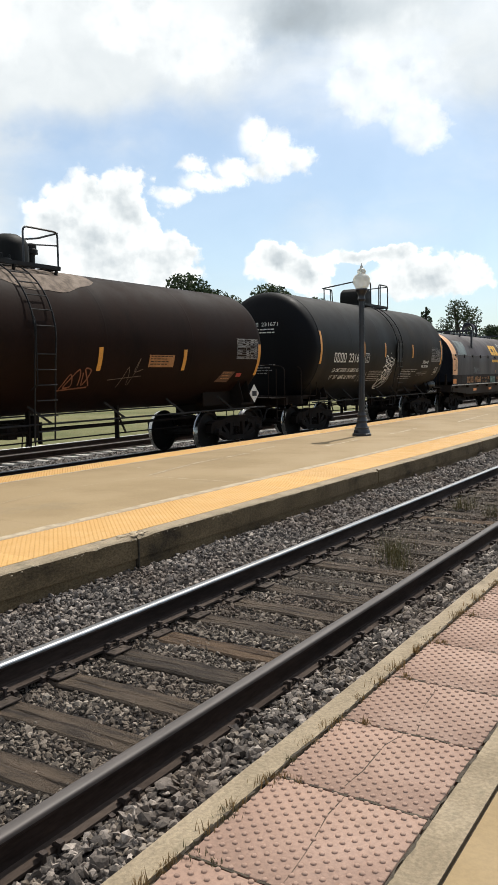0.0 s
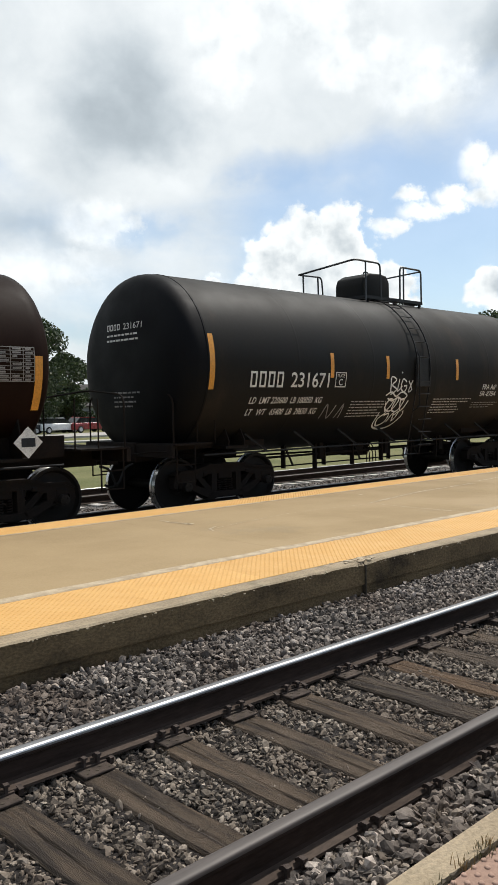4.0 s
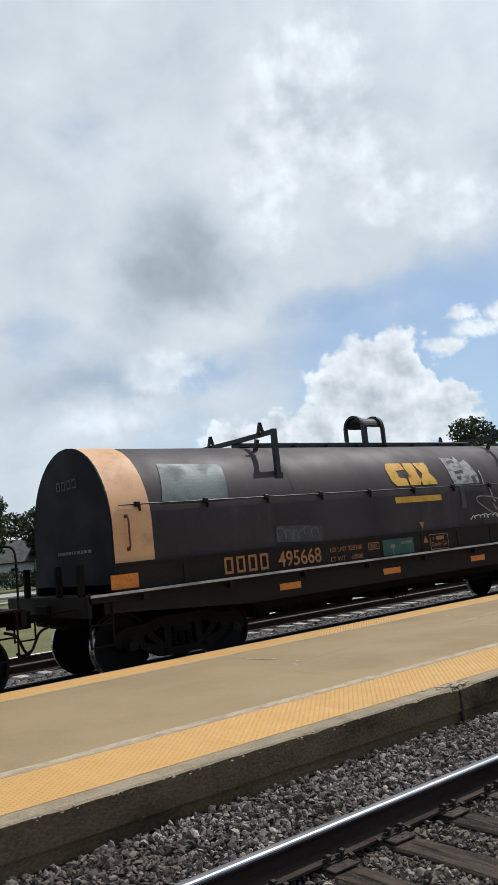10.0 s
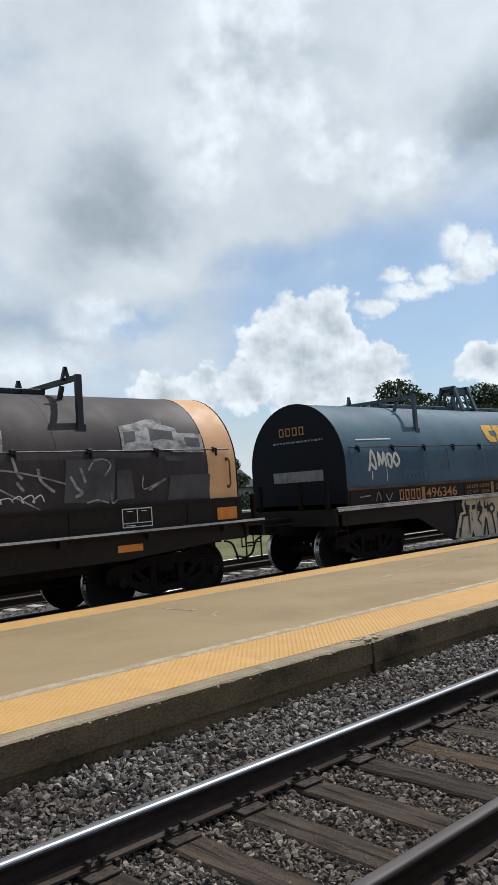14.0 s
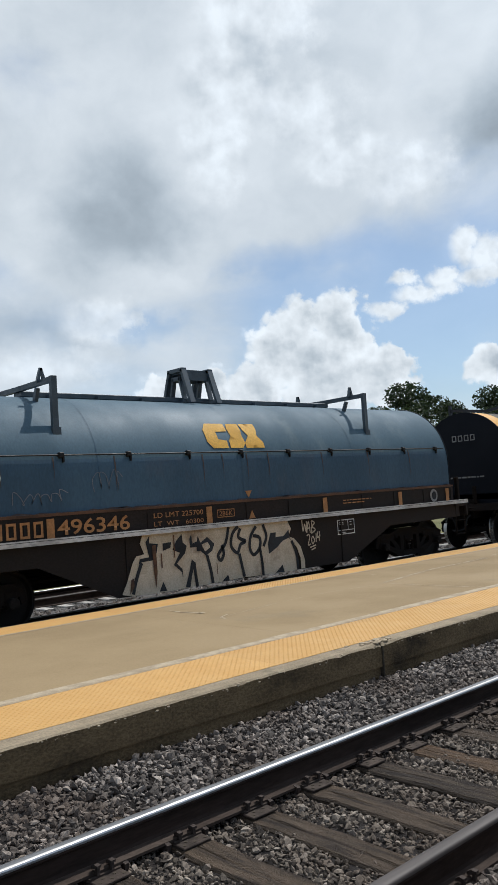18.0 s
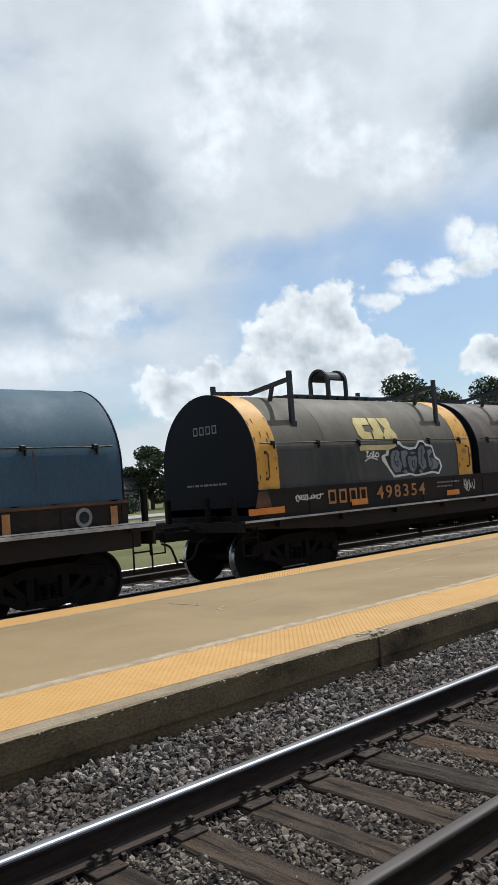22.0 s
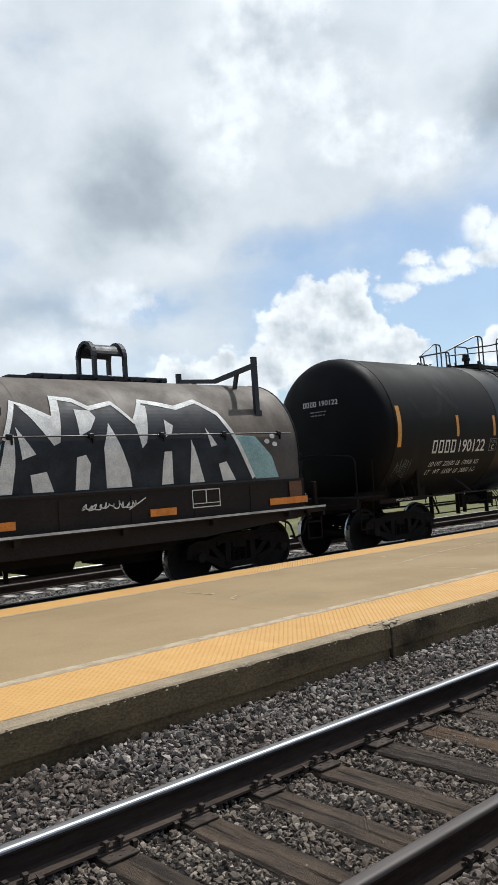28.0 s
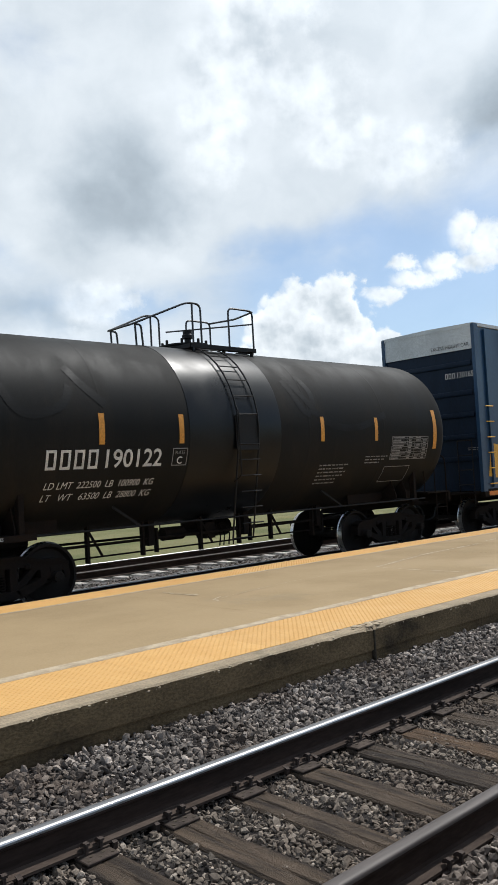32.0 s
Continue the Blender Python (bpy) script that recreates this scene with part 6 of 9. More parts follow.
scrawl("spray_tag", [
    [(-0.42, 2.38), (-0.36, 2.06), (-0.40, 2.40), (-0.20, 2.34), (-0.34, 2.22), (-0.14, 2.12), (-0.34, 2.0)], [(-0.08, 2.36), (-0.10, 2.08), (0.06, 2.2)], [(0.22, 2.30), (0.06, 2.36), (0.02, 2.16), (0.18, 2.06), (0.24, 2.2), (0.12, 2.2)],
    [(0.30, 2.32), (0.46, 2.12), (0.34, 2.08), (0.46, 2.34)], [(-0.5, 1.98), (-0.3, 2.06), (-0.1, 1.96), (0.1, 2.06), (0.34, 1.98), (0.2, 1.88), (0.0, 1.94), (-0.2, 1.86), (-0.4, 1.92)],
    [(-0.42, 1.82), (-0.3, 1.62), (-0.14, 1.84), (-0.3, 1.9), (-0.38, 1.7), (-0.12, 1.62), (0.06, 1.86), (-0.04, 1.92), (-0.08, 1.66), (0.16, 1.62), (0.28, 1.88), (0.14, 1.86), (0.3, 1.62), (0.46, 1.86)],
    [(-0.24, 1.58), (-0.42, 1.44), (-0.3, 1.28), (-0.08, 1.36), (-0.1, 1.56), (-0.26, 1.52)], [(0.0, 1.36), (0.06, 1.58), (0.2, 1.38), (0.26, 1.6), (0.1, 1.5)], [(-0.5, 1.6), (-0.46, 1.3), (-0.1, 1.2), (0.26, 1.26), (0.46, 1.5), (0.42, 1.62)],
    [(0.0, 2.52), (0.03, 2.5)]], 0.036, M["tag_white"], gatx, wg, "white sprayed scribble in loops")
scrawl("faded_tag", [[(-2.6, 1.5), (-2.5, 1.8), (-2.35, 1.5), (-2.2, 1.78)], [(-2.1, 1.5), (-1.95, 1.8), (-1.95, 1.5)]], 0.03, M["grey_paint"], gatx, wg)
ge = lambda u, v: Vector((-6.30 - 0.66 * max(0, 1 - (math.hypot(u, v - 2.61) / 1.80) ** 3.125) ** 0.32 - 0.014, -u, v))  # noqa: E731
mark_blocks(-0.52, -0.04, 3.3, 3.42, 4, M["white_paint"], gatx, ge)
lettering("231671", 0.06, 0.64, 3.3, 3.42, M["white_paint"], gatx, ge, 0, 0.004)
small_print(-0.5, 0.55, 3.02, 3.22, 2, M["white_paint"], gatx, ge, 16)
small_print(-0.3, 0.55, 1.75, 2.1, 4, M["grey_paint"], gatx, ge, 17)

# black tank car with the glossy band
natx, wn = tank_car("tank_car", "dusty black tank car with a glossy central jacket band", 98.64, 6.36, 1.76, 2.66, M["tank_natx"], 5.15, 7.75, -0.54,
                    {"top": "manway", "deck": (-0.95, 0.86), "rail": 0.84, "struts": (-2.91, 2.55), "posts": (-5.18, 5.33), "side": 0.98, "tail": -2.15, "band": (-1.95, 0.42), "head": 0.62, "edge": 0.64, "stop": 6.0, "shield": True, "slide": -0.19, "wheel": True, "long": 0.985, "reach": 0.2, "under": -0.34, "mid": -0.25})
reflectors(natx, wn, [(-3.64, 2.65), (-1.95, 2.65), (1.87, 2.65), (3.71, 2.65)])
reflectors(natx, wn, [(-6.0, 2.65), (6.04, 2.65)], 0.14, 0.95)
mark_blocks(-4.70, -3.66, 2.0, 2.31, 4, M["white_paint"], natx, wn)
bm = bmesh.new()
box(bm, -6.75, -4.95, -1.48, -1.43, 0.92, 1.02)
part("side_sill", bm, M["under"], natx)
lettering("2 INCH HF COMP SHOES", -6.17, -5.52, 0.95, 1.0, M["white_paint"], natx, flat(-1.484), 0, 0.0)
lettering("190122", -3.54, -2.37, 2.0, 2.31, M["white_paint"], natx, wn)
lettering("LD LMT  222500  LB  100900  KG", -4.62, -2.45, 1.69, 1.80, M["white_paint"], natx, wn, 0.2, 0.0)
lettering("LT   WT   63500  LB  28800  KG", -4.62, -2.45, 1.50, 1.61, M["white_paint"], natx, wn, 0.2, 0.0)
painted("plate_box", outline(-2.14, -1.80, 2.0, 2.31, 0.016), M["grey_paint"], natx, wn)
lettering("PLATE", -2.08, -1.86, 2.2, 2.26, M["grey_paint"], natx, wn, 0, 0.0)
lettering("C", -2.03, -1.91, 2.03, 2.16, M["white_paint"], natx, wn)
small_print(1.9, 2.9, 1.45, 1.9, 6, M["grey_paint"], natx, wn, 21)
small_print(3.4, 4.2, 1.85, 2.05, 3, M["grey_paint"], natx, wn, 22)
data_table(natx, wn, 4.3, 5.75, 1.95, 2.48, 7)
painted("frame_mark", [q for q in outline(4.2, 5.2, 1.45, 1.8, 0.014)], M["grey_paint"], natx, wn)
for line in ([(-5.39, 3.33), (-5.16, 2.97), (-4.82, 2.88), (-4.34, 3.04), (-4.15, 3.37)], [(-4.13, 3.7), (-3.9, 3.38), (-3.53, 3.06)], [(1.0, 3.68), (1.3, 3.09), (1.55, 2.96)],
             [(1.1, 3.8), (1.4, 3.37), (1.99, 2.82), (2.98, 2.68), (4.1, 2.99)], [(1.58, 2.96), (1.72, 3.39), (1.5, 3.8)]):
    scrawl("oil_streak", [line], 0.15, M["oil"], natx, tank_side(1.76, 2.66, 0.003, -0.19), "dark dribbled oil streak")
scrawl("faded_tag", [quick_tag(-5.92, -5.35, 1.5, 1.9, 93, 0.01)], 0.010, M["mint"], natx, wn, "faint scratched scribble")
ne = lambda u, v: Vector((-6.36 - 0.62 * max(0, 1 - (math.hypot(u, v - 2.66) / 1.76) ** 3.125) ** 0.32 - 0.014, -u, v))  # noqa: E731
mark_blocks(-0.5, -0.04, 3.28, 3.4, 4, M["white_paint"], natx, ne)
lettering("190122", 0.06, 0.62, 3.28, 3.4, M["white_paint"], natx, ne, 0, 0.004)
small_print(-0.25, 0.25, 3.0, 3.16, 2, M["grey_paint"], natx, ne, 24)


# -- coil cars --
HOOD_R, HOOD_C, HOOD_BASE = 1.49, 2.2, 1.6


def hood_ring(r=HOOD_R, base=HOOD_BASE, n=32):
    pts = [(-r, base)] + [(-r * math.cos(a), HOOD_C + r * math.sin(a)) for a in (math.pi * i / n for i in range(n + 1))] + [(r, base)]
    return pts


def hood_shell(bm, x0, x1, r=HOOD_R, base=HOOD_BASE, caps=True):
    pts = hood_ring(r, base)
    a, b = [bm.verts.new((x0, y, z)) for y, z in pts], [bm.verts.new((x1, y, z)) for y, z in pts]
    for i in range(len(pts) - 1):
        bm.faces.new((a[i], a[i + 1], b[i + 1], b[i]))
    if caps:
        bm.faces.new(a)
        bm.faces.new(b[::-1])


def hood(car, x0, x1, paint, bands, rack, style):
    """One removable cover with end walls, bands, lifting frames and lug."""
    bm = bmesh.new()
    hood_shell(bm, x0, x1)
    h = part("hood", bm, M[paint], car, smooth=30)
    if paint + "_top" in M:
        # the top sheet: weather dust, and the light on it painted in as paler colour
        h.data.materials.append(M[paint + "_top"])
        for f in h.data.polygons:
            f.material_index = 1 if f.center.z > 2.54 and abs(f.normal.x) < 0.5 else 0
    for x, d in ((x0, -1), (x1, 1)):
        bm = bmesh.new()
        pts = hood_ring(HOOD_R + 0.012)
        prism(bm, pts, x + d * 0.006, x + d * 0.03, "yz")
        part("end_wall", bm, M["end_navy"], h, "dark navy end wall")
    for a, b, m in bands:
        bm = bmesh.new()
        hood_shell(bm, a, b, HOOD_R + 0.008, HOOD_BASE + 0.004, False)
        part("end_band", bm, M[m], h, "painted end band", smooth=30)
        bm = bmesh.new()
        xb = a + 0.26 if a < (x0 + x1) / 2 else b - 0.22
        pipe(bm, bend([(xb, -1.5, 2.36), (xb, -1.57, 2.34), (xb, -1.57, 1.86), (xb, -1.5, 1.84)], 0.05), 0.016, 6)
        for z in (2.37, 1.84):
            soft_box(bm, xb - 0.03, xb + 0.03, -1.53, -1.47, z - 0.03, z + 0.03, 0.008, 1)
        part("grab_iron", bm, M["rust_strip"], h, smooth=50)
    # locking rod with its dogs
    bm = bmesh.new()
    zr = 2.56
    yr = -math.sqrt(HOOD_R ** 2 - (zr - HOOD_C) ** 2) - 0.035
    pipe(bm, [(x0 + 0.15, yr, zr), (x1 - 0.15, yr, zr)], 0.013, 6)
    part("locking_rod", bm, M["rack" if style != "blue" else "iron"], h, smooth=50)
    n = max(5, int((x1 - x0) / 1.25))
    for i in range(n):
        x = x0 + 0.5 + (x1 - x0 - 1.0) * i / (n - 1)
        bm = bmesh.new()
        soft_box(bm, x - 0.05, x + 0.05, yr - 0.03, yr + 0.05, zr - 0.045, zr + 0.045, 0.015, 1)
        box(bm, x + 0.02, x + 0.05, yr - 0.02, yr + 0.02, zr - 0.12, zr)
        part("latch", bm, M["iron"], h)
    # sheet joints
    for f in (0.27, 0.5, 0.74):
        x = x0 + (x1 - x0) * f
        bm = bmesh.new()
        hood_shell(bm, x - 0.007, x + 0.007, HOOD_R + 0.004, HOOD_BASE + 0.01, False)
        part("sheet_joint", bm, M[paint], h, smooth=30)
    # ridge, lifting frames, central lug
    top = HOOD_C + HOOD_R
    mr = M["rack_blue" if style == "blue" else "rack"]
    f0, f1 = rack
    bm = bmesh.new()
    b0, b1 = (f0, f1) if style != "grey" else ((f0 + f1) / 2 - 1.5, (f0 + f1) / 2 + 1.4)
    soft_box(bm, b0, b1, -0.15, 0.15, top + 0.0, top + 0.10, 0.012, 1)
    if style == "grey":
        box(bm, b0 - 0.45, b0 + 0.02, -0.13, 0.13, top - 0.02, top + 0.05)
    for i in range(8):
        x = b0 + (b1 - b0) * (i + 0.5) / 8
        box(bm, x - 0.02, x + 0.02, -0.24, 0.24, top - 0.04, top + 0.05)
    part("ridge_beam", bm, mr, h)
    zt = {"brown": 3.84, "blue": 3.84, "grey": 4.06}[style]
    for x in (f0, f1):
        bm = bmesh.new()
        for s in (-1, 1):
            beam(bm, (x, s * 1.25, HOOD_C + math.sqrt(HOOD_R ** 2 - 1.25 ** 2) - 0.03), (x, s * 1.25, zt + 0.05), 0.075, 0.11)
            box(bm, x - 0.08, x + 0.08, s * 1.25 - 0.06, s * 1.25 + 0.06, HOOD_C + math.sqrt(HOOD_R ** 2 - 1.31 ** 2) - 0.04, HOOD_C + math.sqrt(HOOD_R ** 2 - 1.25 ** 2) + 0.02)
            za = zt if style != "grey" else zt - 0.12
            beam(bm, (x, s * 1.25, za), (x, 0, top + 0.09 if style == "grey" else top + 0.14), 0.08, 0.09)
            beam(bm, (x, s * 0.72, za - 0.08), (x, s * 0.62, HOOD_C + math.sqrt(HOOD_R ** 2 - 0.62 ** 2) - 0.02), 0.07, 0.07)
            if style != "grey":
                beam(bm, (x - 0.07, s * 0.85, za), (x, s * 0.85, za + 0.24), 0.05, 0.05)
                beam(bm, (x + 0.07, s * 0.85, za), (x, s * 0.85, za + 0.24), 0.05, 0.05)
        part("lifting_frame", bm, mr, h)
    xm = (f0 + f1) / 2 if style != "blue" else (f0 + f1) / 2 - 0.1
    bm = bmesh.new()
    if style == "blue":
        for dx in (-0.36, 0.36):
            for y in (-1, 1):
                beam(bm, (xm + dx, y * 0.46, top - 0.04), (xm + dx, y * 0.20, top + 0.68), 0.13, 0.07)
                beam(bm, (xm + dx, y * 0.22, top + 0.05), (xm + dx, y * 0.10, top + 0.52), 0.10, 0.05)
            beam(bm, (xm + dx, -0.24, top + 0.67), (xm + dx, 0.24, top + 0.67), 0.13, 0.08)
            beam(bm, (xm + dx, -0.14, top + 0.50), (xm + dx, 0.14, top + 0.50), 0.10, 0.08)
        box(bm, xm - 0.36, xm + 0.36, -0.18, 0.18, top + 0.60, top + 0.68)
        for y in (-0.2, 0.2):
            box(bm, xm - 0.34, xm + 0.34, y - 0.02, y + 0.02, top + 0.46, top + 0.62)
    else:
        # two upright hoops across the car under one curved plate
        for dx in (-0.33, 0.33):
            hoop = [(xm + dx, 0.28, top + 0.02)] + [(xm + dx, 0.28 * math.cos(a), top + 0.44 + 0.28 * math.sin(a)) for a in (math.pi * i / 12 for i in range(13))] + [(xm + dx, -0.28, top + 0.02)]
            for p, q in zip(hoop, hoop[1:]):
                beam(bm, p, q, 0.09, 0.06)
        arc = [(0.255 * math.cos(a), top + 0.44 + 0.255 * math.sin(a)) for a in (math.radians(12 + 13 * i) for i in range(13))]
        for lo, hi in zip(arc, arc[1:]):
            sag = 0.12 * math.sin(math.pi * (lo[0] / 0.51 + 0.5))
            prism(bm, [(lo[0], lo[1]), (hi[0], hi[1]), (hi[0] * 0.9, hi[1] - 0.03 - sag * 0.4), (lo[0] * 0.9, lo[1] - 0.03 - sag * 0.4)], xm - 0.31, xm + 0.31, "yz")
    part("lifting_lug", bm, mr, h)
    return h


def coil_car(name, label, s, hoods, bogies, coup, style, walk_z=1.17, deep=False, long=1.0, reach=0.0):
    car = car_root(name, label, s, "coil car", long)
    ends = [h[0] for h in hoods] + [h[1] for h in hoods]
    a, b = min(ends) - 0.55, max(ends) + 0.55
    for x0, x1, paint, bands, rack in hoods:
        hood(car, x0, x1, paint, bands, rack, style)
    # body side with its top strip
    for y in (-1, 1):
        bm = bmesh.new()
        y0, y1 = sorted((y * 1.50, y * 1.545))
        box(bm, a + 0.5, b - 0.5, y0, y1, walk_z + 0.01, 1.62)
        for i in range(13):
            x = a + 0.6 + (b - a - 1.2) * i / 12
            box(bm, x - 0.03, x + 0.03, *sorted((y * 1.54, y * 1.56)), walk_z + 0.02, 1.55)
        part("body_side", bm, M["sill_dark"], car)
        bm = bmesh.new()
        box(bm, a + 0.5, b - 0.5, *sorted((y * 1.49, y * 1.562)), 1.585, 1.63)
        part("rim", bm, M["rust_strip" if style == "blue" else "sill_dark"], car)
        # walkway with a worn bright edge
        bm = bmesh.new()
        box(bm, a, b, *sorted((y * 1.40, y * 1.64)), walk_z - 0.05, walk_z)
        part("walkway", bm, M["sill_dark"], car)
        bm = bmesh.new()
        hgt = 0.05 if style == "blue" else 0.028
        box(bm, a, b, *sorted((y * 1.642, y * 1.655)), walk_z - hgt, walk_z + 0.012)
        if style == "blue":
            # the grating's upper flange
            box(bm, a, b, *sorted((y * 1.60, y * 1.648)), walk_z + 0.020, walk_z + 0.042)
        part("walkway_edge", bm, M["walk_edge"], car, "worn bright metal edge")
        bm = bmesh.new()
        if deep:
            yy = sorted((y * 1.50, y * 1.53))
            prism(bm, [(-bogies - 1.6, 0.82), (-bogies + 1.35, 0.80), (-3.1, 0.14), (3.0, 0.14), (bogies - 1.35, 0.80), (bogies + 1.6, 0.82), (bogies + 1.6, walk_z - 0.05), (-bogies - 1.6, walk_z - 0.05)], yy[0], yy[1])
            for x in (-2.9, -1.0, 1.0, 2.8):
                box(bm, x - 0.02, x + 0.02, *sorted((y * 1.528, y * 1.55)), 0.16, walk_z - 0.06)
        else:
            yy = sorted((y * 1.45, y * 1.50))
            prism(bm, [(a + 0.3, 0.86), (-bogies - 1.2, 0.84), (-bogies + 1.2, 0.68), (bogies - 1.2, 0.68), (bogies + 1.2, 0.84), (b - 0.3, 0.86), (b - 0.3, walk_z - 0.05), (a + 0.3, walk_z - 0.05)], yy[0], yy[1])
            for i in range(9):
                x = a + 1 + (b - a - 2) * i / 8
                box(bm, x - 0.05, x + 0.05, *sorted((y * 1.50, y * 1.62)), walk_z - 0.16, walk_z - 0.05)
        part("side_sill", bm, M["sill_dark"], car)
    bm = bmesh.new()
    box(bm, a + 0.2, b - 0.2, -0.35, 0.35, 0.62, 1.15)
    box(bm, a + 0.5, b - 0.5, -1.48, 1.48, 1.14, 1.3)
    for x in (-bogies, bogies):
        box(bm, x - 0.3, x + 0.3, -1.4, 1.4, 0.86, 1.15)
    part("centre_sill", bm, M["under"], car)
    if not deep:
        bm = bmesh.new()
        lo, hi = -bogies + 1.35, bogies - 1.35
        prism(bm, [(lo, 0.9), (lo + 0.3, 0.50), (hi - 0.3, 0.50), (hi, 0.9), (hi, 1.14), (lo, 1.14)], -1.1, 1.1)
        rng = random.Random(int(s * 10))
        x = lo + 0.6
        while x < hi - 1.0:
            w = rng.uniform(0.5, 1.7)
            prism(bm, [(x, 0.52), (x + 0.12, 0.30), (x + w - 0.12, 0.30), (x + w, 0.52)], -0.5, 0.5)
            x += w + rng.uniform(0.12, 0.55)
        part("coil_trough", bm, M["under"], car)
    for sx, xe in ((-1, a), (1, b)):
        bm = bmesh.new()
        box(bm, min(xe, xe - sx * 0.5), max(xe, xe - sx * 0.5), -1.6, 1.6, walk_z - 0.12, walk_z - 0.01)
        box(bm, xe - 0.03, xe + 0.03, -1.6, 1.6, 0.84, walk_z)
        part("end_platform", bm, M["sill_dark"], car)
        bm = bmesh.new()
        soft_box(bm, min(sx * coup - sx * 0.5, xe - sx * 0.6), max(sx * coup - sx * 0.5, xe - sx * 0.6), -0.25, 0.25, 0.70, 1.05, 0.02, 1)
        part("draft_box", bm, M["under"], car)
        for y in (-1.52, 1.52):
            bm = bmesh.new()
            for dx in (0.02, 0.42):
                pipe(bm, [(xe - sx * dx, y, 0.36), (xe - sx * dx, y, walk_z)], 0.018, 6)
            for z in (0.38, 0.72):
                pipe(bm, [(xe - sx * 0.02, y, z), (xe - sx * 0.42, y, z)], 0.016, 6)
            part("side_step", bm, M["under"], car)
        for y in (-1.35, -0.55, 0.75):
            bm = bmesh.new()
            soft_box(bm, xe - 0.05, xe + 0.05, y - 0.05, y + 0.05, walk_z, walk_z + (0.62 if style == "blue" else 0.5), 0.015, 1)
            part("end_stanchion", bm, M["under"], car)
        bm = bmesh.new()
        box(bm, *sorted((xe - sx * 0.50, xe - sx * 0.545)), -1.498, 1.498, walk_z - 0.02, 1.62)
        part("end_bulkhead", bm, M["end_navy"], car)
        coupler(car, sx * coup, sx, reach)
        bogie(car, sx * bogies)
    brake_gear(car, -bogies + 1.2, bogies - 1.2, 0.5, 3.2)
    # brake wheel on the end
    bm = bmesh.new()
    xw = b - 0.2
    pipe(bm, [(xw, 0.6 + 0.26 * math.cos(t), 1.95 + 0.26 * math.sin(t)) for t in (2 * math.pi * n / 18 for n in range(19))], 0.016, 6)
    for n in range(3):
        t = math.pi * n / 3
        pipe(bm, [(xw, 0.6 + 0.26 * math.cos(t), 1.95 + 0.26 * math.sin(t)), (xw, 0.6 - 0.26 * math.cos(t), 1.95 - 0.26 * math.sin(t))], 0.011, 5)
    pipe(bm, [(xw, 0.6, 1.95), (xw - 0.1, 0.6, 1.95), (xw - 0.1, 0.6, 1.16)], 0.03, 6)
    part("brake_wheel", bm, M["iron"], car, smooth=50)
    return car


WH, WS = hood_side(0.010), flat(-1.568)

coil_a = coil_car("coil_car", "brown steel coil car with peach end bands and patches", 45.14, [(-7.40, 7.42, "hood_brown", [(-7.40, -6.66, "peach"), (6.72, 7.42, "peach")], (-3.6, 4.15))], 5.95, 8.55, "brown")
logo_blocks(-0.55, 0.92, 2.63, 3.16, M["logo_yellow"], coil_a, WH)
painted("stripe", [rect(-0.62, 0.92, 2.26, 2.39)], M["logo_yellow"], coil_a, WH)
mark_blocks(-5.35, -4.28, 1.24, 1.53, 4, M["mark_orange"], coil_a, WS)
lettering("495668", -4.08, -3.0, 1.24, 1.53, M["mark_orange"], coil_a, WS)
lettering("LD LMT 225200", -2.75, -1.86, 1.40, 1.49, M["mark_orange"], coil_a, WS, 0, 0.0)
lettering("LT WT    60800", -2.75, -1.86, 1.22, 1.31, M["mark_orange"], coil_a, WS, 0, 0.0)
painted("stencil_box", outline(-1.68, -1.36, 1.36, 1.50, 0.014), M["mark_orange"], coil_a, WS)
lettering("286K", -1.64, -1.40, 1.39, 1.47, M["mark_orange"], coil_a, WS, 0, 0.0)
painted("company_plate", [rect(-1.26, -0.3, 1.2, 1.52)], M["green_sign"], coil_a, WS, "dark green plate")
painted("plate_motif", [rect(-0.98, -0.94, 1.24, 1.34), [(-1.05, 1.34), (-0.87, 1.34), (-0.9, 1.42), (-1.02, 1.42)], rect(-0.7, -0.36, 1.4, 1.46)], M["mint"], coil_a, flat(-1.573))
painted("triangle_mark", [[(0.05, 1.82), (0.21, 1.82), (0.13, 1.66)]], M["mark_orange"], coil_a, WH)
painted("triangle_mark", [[(0.03, 1.37), (0.19, 1.37), (0.11, 1.51)]], M["mark_orange"], coil_a, WS)
painted("notice_box", outline(0.25, 0.87, 1.20, 1.53, 0.014), M["mark_orange"], coil_a, WS)
lettering("a", 0.34, 0.39, 1.41, 1.46, M["mark_orange"], coil_a, WS, 0, 0.0)
painted("owner_mark", [rect(0.46, 0.72, 1.40, 1.48)], M["mark_orange"], coil_a, WS)
lettering("Quality Car", 0.29, 0.83, 1.25, 1.36, M["mark_orange"], coil_a, WS, 0, 0.0)
for i, x in enumerate((-3.8, -1.0, 1.92, 4.86)):
    painted("reflector", [rect(x - 0.26, x + 0.26, 0.82, 0.94)], M["orange"], coil_a, flat(-1.508), "orange reflective strip")
for x in (-7.3, 7.06):
    painted("reflector", [rect(x - 0.24, x + 0.26, 1.22, 1.45)], M["orange"], coil_a, WS, "square orange reflector")
painted("stencil_box", outline(4.68, 5.31, 1.23, 1.56, 0.018) + [rect(4.985, 5.005, 1.30, 1.56), rect(4.70, 5.29, 1.30, 1.314), rect(4.78, 4.9, 1.5, 1.512), rect(5.08, 5.2, 1.5, 1.512), rect(4.75, 4.95, 1.26, 1.272)], M["white_paint"], coil_a, WS)
